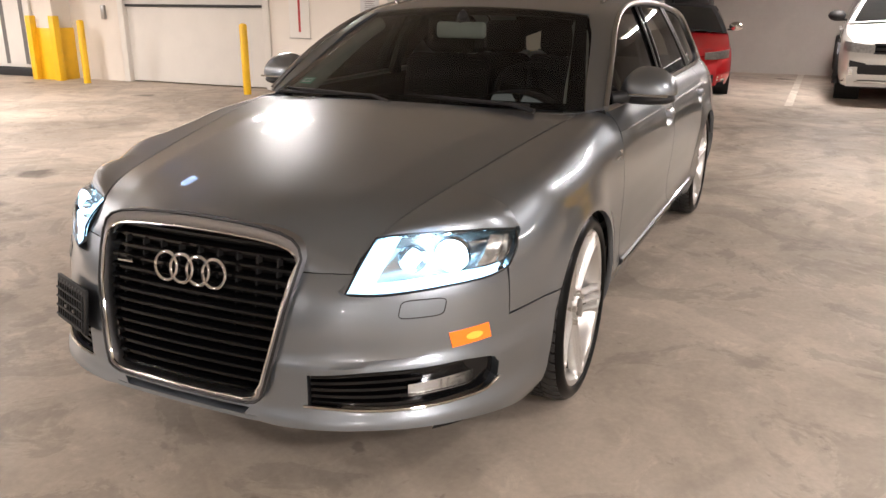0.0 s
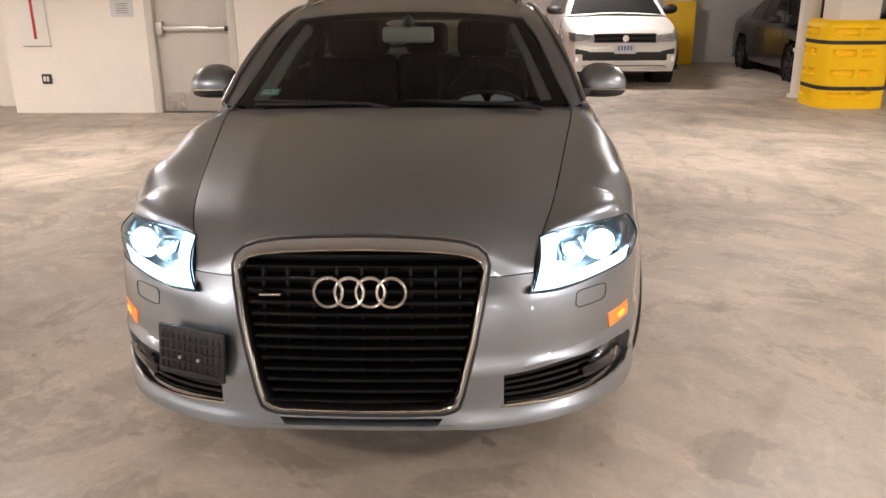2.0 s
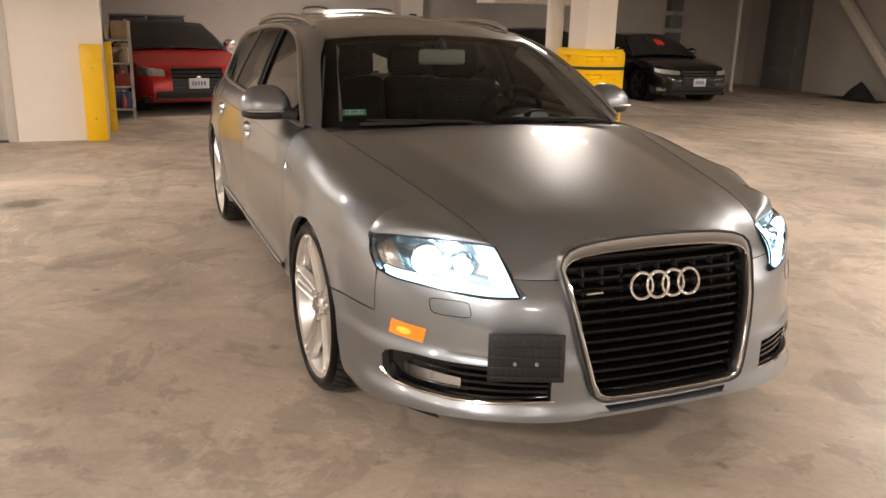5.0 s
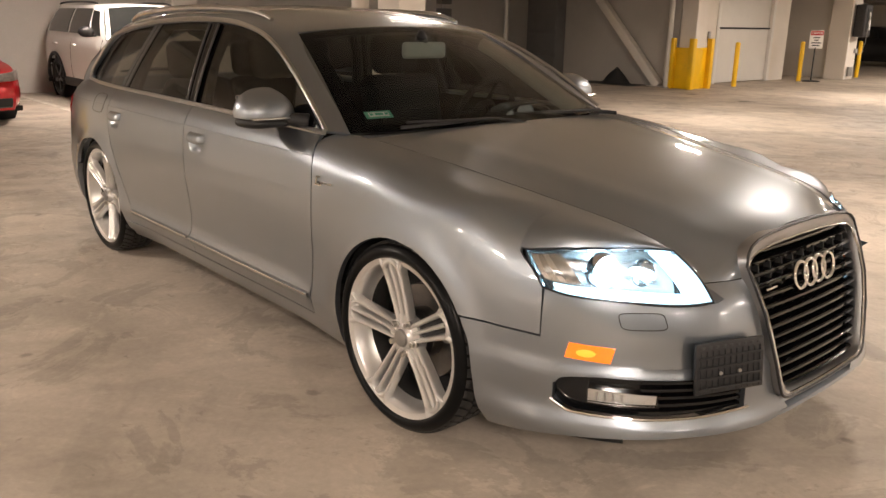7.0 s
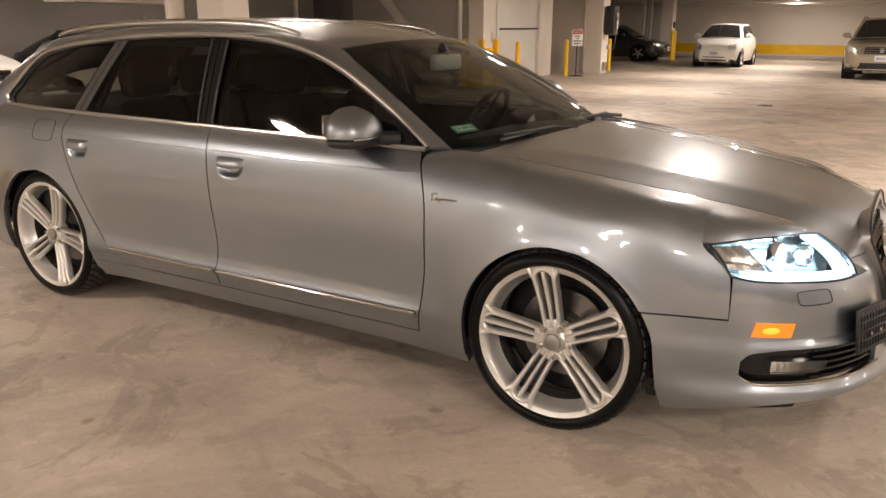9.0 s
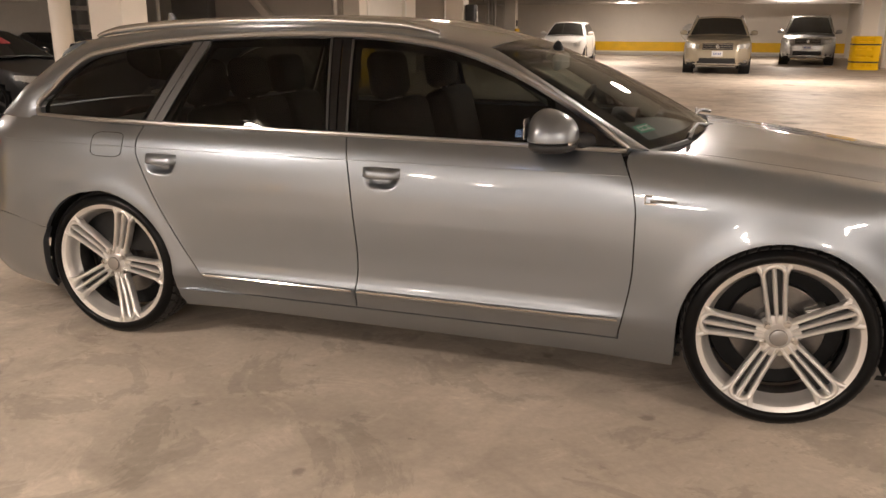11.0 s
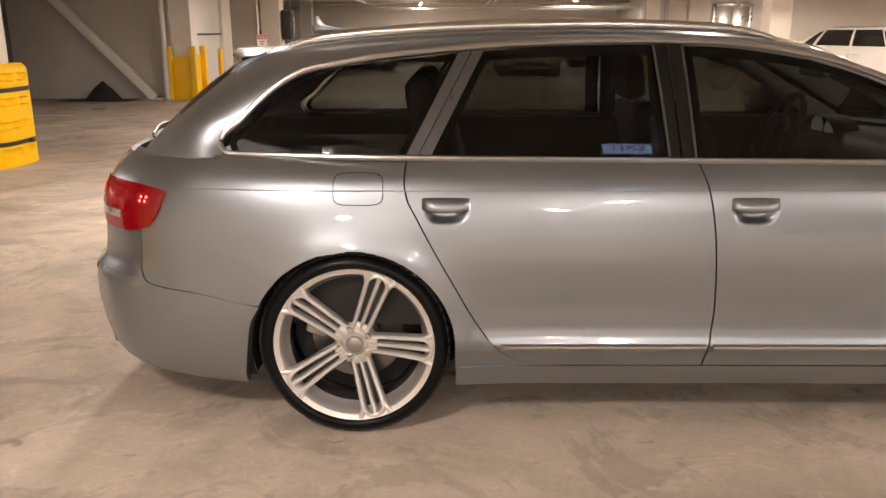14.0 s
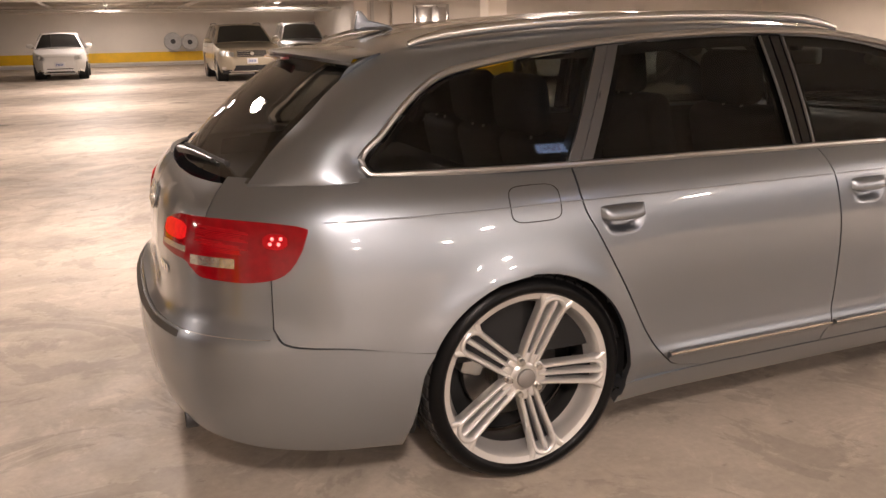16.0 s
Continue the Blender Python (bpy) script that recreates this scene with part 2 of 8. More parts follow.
def sweep(path, r, n=8, bm=None, closed=False, flat=1.0):
    """A bar of round section along a list of points."""
    P = [Vector([float(c) for c in p]) for p in path]
    bm2 = bmesh.new()
    rings, up = [], Vector((0, 0, 1))
    N = len(P)
    for i, p in enumerate(P):
        d = (P[(i + 1) % N] - P[i - 1]) if closed else (P[min(i + 1, N - 1)] - P[max(i - 1, 0)])
        d.normalize()
        s = d.cross(up)
        s = s.normalized() if s.length > 1e-3 else Vector((1, 0, 0))
        t = s.cross(d)
        rr = float(r[i]) if isinstance(r, (list, tuple)) else float(r)
        rings.append([bm2.verts.new(p + rr * (math.cos(2 * math.pi * k / n) * s + flat * math.sin(2 * math.pi * k / n) * t)) for k in range(n)])
    for i in range(N if closed else N - 1):
        a, b = rings[i], rings[(i + 1) % N]
        for k in range(n):
            bm2.faces.new((a[k], a[(k + 1) % n], b[(k + 1) % n], b[k]))
    if not closed:
        bm2.faces.new(rings[0][::-1])
        bm2.faces.new(rings[-1])
    return join(bm, bm2)


def words(name, text, size, m, material, parent, extrude=0.0006):
    """Lettering in the built-in font, made into a mesh."""
    cu = bpy.data.curves.new(name, "FONT")
    cu.body, cu.size, cu.extrude, cu.align_x, cu.align_y = text, size, extrude, "CENTER", "CENTER"
    tmp = bpy.data.objects.new(name, cu)
    scene.collection.objects.link(tmp)
    dg = bpy.context.evaluated_depsgraph_get()
    me = bpy.data.meshes.new_from_object(tmp.evaluated_get(dg))
    bpy.data.objects.remove(tmp)
    me.materials.clear()
    me.materials.append(material)
    ob = new(name, me)
    ob.parent = parent
    ob.matrix_basis = m
    return ob


# facing frames: x to the reader's right, y up, z out of the surface
def facing(x, y, z, way):
    """A pose on a wall whose outward normal is '+x', '-x', '+y' or '-y'."""
    rz = {"+x": 90, "-x": -90, "+y": 180, "-y": 0}[way]
    return Matrix.Translation((x, y, z)) @ Matrix.Rotation(radians(rz), 4, "Z") @ Matrix.Rotation(radians(90), 4, "X")

# ---------- the garage ----------
def structure(name, bm, material, label, category, smooth=False):
    return tagged(obj(name, bm, material, smooth=smooth), label, category, kind="structure")


structure("floor", box(-16, 24, -22, 40, -0.25, 0.0), M_FLOOR, "sealed grey-beige concrete garage floor with stains and swirl marks", "floor")
bm = box(-16, 24, -22, 40, CEIL, CEIL + 0.25)
for yb in (-14, -6, 2, 10, 18, 26, 34):
    box(-16, 24, yb - 0.3, yb + 0.3, CEIL - 0.22, CEIL, bm=bm)
structure("ceiling", bm, M_CEIL, "low pale concrete ceiling with shallow beams", "ceiling")

XA, XB, YS = -6.9, -13.75, -1.62          # door wall, bay back wall, bay side wall
# wall with the exit door: pieces round the door opening
DY0, DY1, DZ = -3.60, -2.60, 2.12
bm = box(XA - 0.25, XA, -5.42, DY0, 0, CEIL)
box(XA - 0.25, XA, DY1, YS, 0, CEIL, bm=bm)
box(XA - 0.25, XA, DY0, DY1, DZ, CEIL, bm=bm)
structure("wall_door", bm, M_WALL, "white painted garage wall with a steel exit door in it", "wall")
structure("wall_return", box(XA - 0.75, XA - 0.25, -5.42, -5.22, 0, CEIL), M_WALL, "short white return of the door wall", "wall")
# recessed wall with the overhead gate
XG = XA - 0.62
bm = box(XG - 0.25, XG, -6.05, -5.42, 0, CEIL)
box(XG - 0.25, XG, -22, -8.95, 0, CEIL, bm=bm)
box(XG - 0.25, XG, -8.95, -6.05, 2.4, CEIL, bm=bm)
structure("wall_gate", bm, M_WALL, "white painted wall round a wide flat gate", "wall")
structure("wall_bay_side", box(XB, XA - 0.25, YS - 0.25, YS, 0, CEIL), M_WALLD, "grey side wall of the parking bay", "wall")
structure("wall_bay_back", box(XB - 0.25, XB, YS - 0.25, 13.6, 0, CEIL), M_WALLD, "grey painted concrete wall behind the parked cars", "wall")
structure("wall_brace", box(XB - 0.25, -8.45, 13.6, 13.85, 0, CEIL), M_WALLD, "grey concrete wall behind a steel brace", "wall")
XC = -8.5
bm = box(XC - 0.25, XC, 13.85, 15.25, 0, CEIL)
box(XC - 0.25, XC, 17.85, 18.7, 0, CEIL, bm=bm)
box(XC - 0.25, XC, 15.25, 17.85, 2.3, CEIL, bm=bm)
structure("wall_service", bm, M_WALL, "white wall with a flush service gate", "wall")
structure("wall_service_return", box(-12.5, XC - 0.25, 18.45, 18.7, 0, CEIL), M_WALL, "white return wall", "wall")
structure("wall_alcove", box(-12.5, -8.25, 20.6, 20.85, 0, CEIL), M_WALL, "pale wall behind the ticket machine", "wall")
structure("wall_north_side", box(-12.75, -12.5, 18.45, 36.5, 0, CEIL), M_WALLD, "pale grey far side wall", "wall")
structure("wall_north", box(-16, 24, 36.5, 36.75, 0, CEIL), M_WALL, "long pale far wall with a yellow band", "wall")
structure("wall_lift", box(5.25, 24, 27.0, 27.25, 0, CEIL), M_WALL, "white wall beside the lift lobby", "wall")
structure("wall_lift_return", box(5.25, 5.5, 27.25, 36.5, 0, CEIL), M_WALL, "white return of the lobby wall", "wall")
structure("wall_east", box(23.75, 24, -22, 27, 0, CEIL), M_WALL, "grey garage wall", "wall")
structure("wall_south", box(-16, 24, -22.25, -22, 0, CEIL), M_WALL, "pale garage wall", "wall")
structure("trim_yellow_band", box(-12.5, 5.25, 36.47, 36.5, 0.18, 0.60), M_YEL, "yellow painted guard band along the far wall", "trim")
structure("kerb_north", box(-12.5, 5.25, 36.3, 36.5, 0, 0.12, 0.015), M_WALLD, "low concrete wheel kerb", "kerb")
structure("baseboard_door_wall", box(XA, XA + 0.008, -5.42, DY0 - 0.07, 0, 0.13), M_WALL, "white painted skirting", "baseboard")


# ---------- exit door with panic bar ----------
def exit_door():
    d = tagged(new("door_1"), "closed grey steel exit door with panic bar and kick plate", "door", kind="structure")
    d.matrix_basis = pose(0, 0, 0)
    part("door_leaf", box(XA - 0.12, XA - 0.07, DY0 + 0.05, DY1 - 0.05, 0.012, DZ - 0.05, 0.004), M_DOOR, d)
    for n, a in (("frame_jamb", (XA - 0.16, XA + 0.012, DY0 - 0.05, DY0 + 0.045, 0, DZ + 0.05)), ("frame_jamb", (XA - 0.16, XA + 0.012, DY1 - 0.045, DY1 + 0.05, 0, DZ + 0.05)), ("frame_head", (XA - 0.16, XA + 0.012, DY0 + 0.045, DY1 - 0.045, DZ - 0.045, DZ + 0.05))):
        part(n, box(*a, 0.006), M_DOOR, d)
    part("kick_plate", box(XA - 0.07, XA - 0.067, DY0 + 0.08, DY1 - 0.10, 0.02, 0.245), M_STEEL, d, "scuffed stainless kick plate")
    part("threshold", box(XA - 0.13, XA + 0.01, DY0 + 0.045, DY1 - 0.045, 0, 0.011), M_DARK, d)
    bar = part("panic_bar", box(XA - 0.04, XA + 0.005, DY0 + 0.12, DY1 - 0.28, 0.985, 1.045, 0.012), M_STEEL, d, "brushed steel push bar")
    part("push_pad", box(XA - 0.035, XA + 0.012, DY1 - 0.29, DY1 - 0.07, 0.99, 1.035, 0.01), M_STEEL, bar)
    part("latch_case", box(XA - 0.068, XA + 0.03, DY0 + 0.07, DY0 + 0.155, 0.94, 1.10, 0.012), M_STEEL, bar)
    part("end_cap", box(XA - 0.065, XA + 0.016, DY1 - 0.09, DY1 - 0.06, 0.985, 1.04, 0.008), M_DARK, bar)
    return d


exit_door()


def flat_gate(name, x, y0, y1, z1, barz, label, rows=2):
    g = tagged(new(name), label, "gate", kind="structure")
    part("gate_panel", box(x - 0.16, x - 0.06, y0 + 0.03, y1 - 0.03, 0.02, z1, 0.005), M_WHITEP, g)
    part("rubber_bar", box(x - 0.06, x - 0.02, y0 + 0.05, y1 - 0.05, barz - 0.02, barz + 0.02, 0.006), M_BLACK, g, "black rubber strip")
    for y in (y0, y1):
        part("gate_track", box(x - 0.1, x + 0.03, y - 0.06, y + 0.06, 0, z1, 0.008), M_WHITEP, g)
    part("lock_box", box(x, x + 0.05, y0 - 0.42, y0 - 0.34, 1.0, 1.22, 0.01), M_GSTEEL, g)
    return g


flat_gate("door_2", XG, -8.95, -6.05, 2.4, 1.22, "closed wide white flat gate with black rubber bar")
flat_gate("door_3", XC, 15.25, 17.85, 2.3, 1.30, "closed white service gate with a dark bar")


# ---------- bollards, guards, columns ----------
def bollard(x, y, h=1.0, r=0.055, label="slim round safety-yellow steel bollard on the floor"):
    b = thing("bollard", label, "bollard", "yellow bollards", pose(x, y, 0))
    part("post", lathe([(0, 0), (r, 0), (r, h - r * 0.6), (r * 0.85, h - r * 0.2), (r * 0.4, h), (0, h + 0.004)], 20), M_YEL, b)
    part("base_collar", lathe([(r, 0.0), (r + 0.02, 0.0), (r + 0.02, 0.006), (r, 0.008)], 20), M_GSTEEL, b)
    return b


for x, y in ((-6.85, -5.97), (-6.95, -9.28), (-7.78, 14.98), (-7.88, 18.36), (-7.75, 21.55)):
    bollard(x, y)


def corner_guard(x0, x1, y0, y1, h, label):
    b = thing("corner_guard", label, "corner guard", "yellow corner guards")
    part("guard_plate", box(x0, x1, y0, y1, 0, h, 0.008), M_YEL, b)
    for z in (0.25, h - 0.25):
        part("bolt", tube((x1, (y0 + y1) / 2, z), (x1 + 0.012, (y0 + y1) / 2, z), 0.012, 8), M_GSTEEL, b)
    return b


corner_guard(XA, XA + 0.09, -1.86, -1.64, 1.05, "flat yellow steel guard on the wall corner")
corner_guard(XA - 0.75, XA - 0.62, -1.615, -1.53, 1.05, "flat yellow steel guard behind the wall corner")


def guarded_pillar(x0, x1, y0, y1, h, col):
    """A yellow steel box guard with tall corner posts round a white column."""
    b = thing("pillar_guard", "yellow steel box guard with corner posts round a column", "pillar guard", "pillar guards")
    part("guard_box", box(x0 + 0.04, x1 - 0.04, y0 + 0.04, y1 - 0.04, 0, h - 0.2, 0.01), M_YEL, b)
    for x in (x0, x1):
        for y in (y0, y1):
            part("corner_post", box(x - 0.06, x + 0.06, y - 0.06, y + 0.06, 0, h, 0.01), M_YEL, b)
    xm, ym = (x0 + x1) / 2, (y0 + y1) / 2
    structure(col, box(xm - 0.2, xm + 0.2, ym - 0.2, ym + 0.2, h - 0.21, CEIL, 0.015), M_WALL, "white square column above its guard", "column")


guarded_pillar(-8.35, -7.85, 13.25, 13.95, 1.08, "column_guarded")
guarded_pillar(-7.6, -7.1, -10.6, -10.05, 1.05, "column_gate")


def barrel_guard(x, y, turn=0):
    """A two-piece moulded guard wrapped round a column, with recessed slots and two black straps."""
    b = thing("column_protector", "yellow moulded plastic column protector with two black straps", "column protector", "column protectors", pose(x, y, 0, 0, 0, turn))
    n, hh, R = 96, 1.06, 0.46
    bm = bmesh.new()
    zs = [0.0, 0.03, 0.113, 0.127, 0.16, 0.185, 0.197, 0.2235, 0.225, 0.27, 0.2735, 0.393, 0.407, 0.44, 0.463, 0.477, 0.633, 0.647, 0.68, 0.703, 0.717, 0.7735, 0.775, 0.82, 0.8225, 0.883, 0.897, 0.93, 0.953, 0.967, 1.0, 1.03, 1.055, 1.06]
    rings = []
    for z in zs:
        ring = []
        for k in range(n):
            a = 2 * math.pi * k / n
            c, s = math.cos(a), math.sin(a)
            r = R * (abs(c) ** 3.6 + abs(s) ** 3.6) ** (-1 / 3.6) * 0.95
            slot = (0.12 < z < 0.19 or 0.40 < z < 0.47 or 0.64 < z < 0.71 or 0.89 < z < 0.96)
            inslot = any(abs(((a - p + math.pi) % (2 * math.pi)) - math.pi) < w for p, w in ((0.18, 0.17), (-0.42, 0.24), (1.75, 0.17), (1.15, 0.24), (3.3, 0.17), (2.72, 0.24), (4.9, 0.17), (4.29, 0.24)))
            if slot and inslot:
                r -= 0.042
            if 0.224 < z < 0.272 or 0.774 < z < 0.821:
                r -= 0.012
            if z > 1.02:
                r -= 0.02 + (z - 1.03) * 0.8
            ring.append(bm.verts.new((r * c, r * s, z)))
        rings.append(ring)
    for a, c in zip(rings, rings[1:]):
        for k in range(n):
            bm.faces.new((a[k], a[(k + 1) % n], c[(k + 1) % n], c[k]))
    top = [bm.verts.new((v.co.x * 0.5, v.co.y * 0.5, 1.05)) for v in rings[-1]]
    for k in range(n):
        bm.faces.new((rings[-1][k], rings[-1][(k + 1) % n], top[(k + 1) % n], top[k]))
    part("shell", bm, M_YPLAS, b, angle=35)
    for z in (0.248, 0.797):
        bm = bmesh.new()
        rr = []
        for dz, dr in ((-0.022, 0), (-0.022, 0.006), (0.022, 0.006), (0.022, 0)):
            ring = []
            for k in range(n):
                a = 2 * math.pi * k / n
                c, s = math.cos(a), math.sin(a)
                r = R * (abs(c) ** 3.6 + abs(s) ** 3.6) ** (-1 / 3.6) * 0.95 - 0.008 + dr
                ring.append(bm.verts.new((r * c, r * s, z + dz)))
            rr.append(ring)
        for a, c in zip(rr, rr[1:]):
            for k in range(n):
                bm.faces.new((a[k], a[(k + 1) % n], c[(k + 1) % n], c[k]))
        part("strap", bm, M_BLACK, b, "black webbing strap")
    part("buckle", box(R - 0.03, R + 0.012, 0.1, 0.17, 0.225, 0.27, 0.005), M_DARK, b)
    return b


def column(name, x, y, w=0.5, label="white painted square concrete column"):
    structure(name, box(x - w / 2, x + w / 2, y - w / 2, y + w / 2, 0, CEIL, 0.02), M_WALL, label, "column")


for k, (x, y) in enumerate(((-7.55, 5.04), (4.4, 25.9), (4.85, 15.6))):
    column(f"column_{k + 1}", x, y)
    barrel_guard(x, y)
column("column_4", -7.75, 20.35, 0.55)
column("column_5", -8.7, 31.3, 0.5)
structure("column_bay", box(XB, XB + 0.35, 4.1, 4.6, 0, CEIL, 0.02), M_WALL, "white column against the bay wall", "column")
corner_guard(XB + 0.35, XB + 0.42, 4.05, 4.65, 1.2, "yellow steel guard wrapped on a wall column")
corner_guard(-8.45, -8.38, 31.0, 31.6, 1.2, "yellow steel guard on a far column")

bm = lathe([(0, 0), (0.165, 0), (0.165, 0.04), (0.13, 0.05), (0.13, CEIL)], 28, m=pose(-8.27, 4.82, 0))
dp = thing("drain_pipe", "white painted cast drain pipe beside the column", "pipe")
part("pipe", bm, M_WALL, dp)
part("pipe_collar", lathe([(0.131, 0.60), (0.152, 0.605), (0.152, 0.655), (0.131, 0.66)], 28, m=pose(-8.27, 4.82, 0)), M_WALL, dp)

# ---------- ceiling lights ----------
def strip_light(x, y, along="y", power=75.0, lamp=True):
    """A twin-tube batten hung under the ceiling, with its light; also serves as added fill."""
    t = thing("ceiling_light", "lit white twin-tube fluorescent batten under the ceiling, in places added fill", "ceiling light", "ceiling lights", pose(x, y, CEIL - 0.24, 0, 0, 0 if along == "y" else 90))
    part("housing", box(-0.08, 0.08, -0.40, 0.40, 0.03, 0.09, 0.01), M_WHITEP, t)
    for s in (-0.045, 0.045):
        part("tube", tube((s, -0.37, 0.012), (s, 0.37, 0.012), 0.013, 10), M_TUBE, t)
    for y_ in (-0.385, 0.385):
        part("end_cap", box(-0.075, 0.075, y_ - 0.012, y_ + 0.012, 0.0, 0.06, 0.004), M_WHITEP, t)
    for y_ in (-0.25, 0.25):
        part("hanger", tube((0, y_, 0.09), (0, y_, 0.24), 0.006, 6), M_GSTEEL, t)
    if lamp:
        li = bpy.data.lights.new("lamp", "AREA")
        li.shape, li.size, li.size_y = "ELLIPSE", 0.26, 0.70
        li.energy, li.color = power, LAMP_COLOR
        o = new("lamp", li)
        o.matrix_basis = pose(x, y, CEIL - 0.26, 0, 0, 0 if along == "y" else 90)


LAMP_COLOR = (1.0, 0.845, 0.715)
# y -3.4 to 8.6 near x -4 follow reflections; many others are added fill
for x, y, pw in ((-3.9, -8.2, 150), (-3.8, -3.4, 92), (-4.3, 2.9, 100), (-4.3, 8.6, 115), (-4.4, 14.6, 135), (-4.5, 20.5, 170), (-4.0, 27.5, 180), (-4.0, 33.0, 120),
                 (-0.6, -6.9, 145), (2.3, -6.2, 105), (5.4, -4.8, 115), (3.4, -3.4, 130), (7.0, -1.6, 105), (6.6, 3.2, 85), (2.6, 3.9, 138), (-0.3, 3.5, 58), (3.4, 7.4, 125), (4.6, 11.5, 230), (2.0, 18.5, 210), (2.5, 31.0, 170), (-10.4, 2.0, 140), (-10.6, 8.0, 14), (-0.5, -12.0, 290), (-4.2, -13.0, 290), (10.5, 11.5, 380), (11.0, 3.0, 200), (20.0, 6.0, 330), (20.0, 13.0, 330), (18.5, 20.5, 330), (8.6, 22.6, 220)):
    strip_light(x, y, power=pw * 1.03)

# ---------- the estate car's skin ----------
def curve(pts):
    """A smooth monotone-safe curve through (a, b) pairs: Hermite with limited slopes."""
    a = np.array([p[0] for p in pts], float)
    b = np.array([p[1] for p in pts], float)
    h, d = np.diff(a), np.diff(b) / np.diff(a)
    m = np.zeros(len(a))
    m[0], m[-1] = d[0], d[-1]
    for i in range(1, len(a) - 1):
        if d[i - 1] * d[i] > 0:
            w1, w2 = 2 * h[i] + h[i - 1], h[i] + 2 * h[i - 1]
            m[i] = (w1 + w2) / (w1 / d[i - 1] + w2 / d[i])

    def f(x):
        x = np.clip(np.asarray(x, float), a[0], a[-1])
        i = np.clip(np.searchsorted(a, x, "right") - 1, 0, len(a) - 2)
        t = (x - a[i]) / h[i]
        return (b[i] * (1 + 2 * t) * (1 - t) ** 2 + m[i] * h[i] * t * (1 - t) ** 2
                + b[i + 1] * t * t * (3 - 2 * t) + m[i + 1] * h[i] * t * t * (t - 1))

    return f


def spline(pts):
    """A Catmull-Rom curve through points, over 0..1 by chord length."""
    P = np.array(pts, float)
    s = np.r_[0, np.cumsum(np.linalg.norm(np.diff(P, axis=0), axis=1))]
    s /= s[-1]
    T = np.gradient(P, s, axis=0)

    def f(u):
        u = np.clip(np.asarray(u, float), 0, 1)
        i = np.clip(np.searchsorted(s, u, "right") - 1, 0, len(s) - 2)
        h = (s[i + 1] - s[i])[..., None]
        t = (u - s[i])[..., None] / h
        return (P[i] * (1 + 2 * t) * (1 - t) ** 2 + T[i] * h * t * (1 - t) ** 2
                + P[i + 1] * t * t * (3 - 2 * t) + T[i + 1] * h * t * t * (t - 1))

    return f


# widest plan outline, from the middle of the nose to the middle of the tail
PLAN = [(1.035, 0), (1.032, 0.14), (1.022, 0.28), (0.992, 0.42), (0.93, 0.56), (0.84, 0.68), (0.735, 0.765), (0.61, 0.832),
        (0.46, 0.876), (0.25, 0.905), (0.0, 0.918), (-0.4, 0.918), (-1.0, 0.922), (-1.7, 0.925), (-2.3, 0.930), (-2.75, 0.938),
        (-3.05, 0.935), (-3.3, 0.912), (-3.52, 0.868), (-3.70, 0.79), (-3.82, 0.67), (-3.89, 0.5), (-3.925, 0.28), (-3.935, 0)]
plan = spline(PLAN)
_q = np.linspace(0, 1, 4001)
_p = plan(_q)
_t = np.gradient(_p, _q, axis=0)
_n = np.stack([-_t[:, 1], _t[:, 0]], -1)
_n = -_n / np.linalg.norm(_n, axis=1, keepdims=True)


def q_at_x(x):
    """The place along the outline with that x."""
    return np.interp(-np.asarray(x, float), -_p[:, 0], _q)


def q_at_y_front(y):
    k = np.argmax(_p[:, 0] < 0.3)
    return np.interp(y, _p[:k, 1], _q[:k])


def q_at_y_rear(y):
    k = len(_q) - np.argmax(_p[::-1, 0] > -3.2)
    return np.interp(-np.asarray(y, float), -_p[k:, 1], _q[k:])


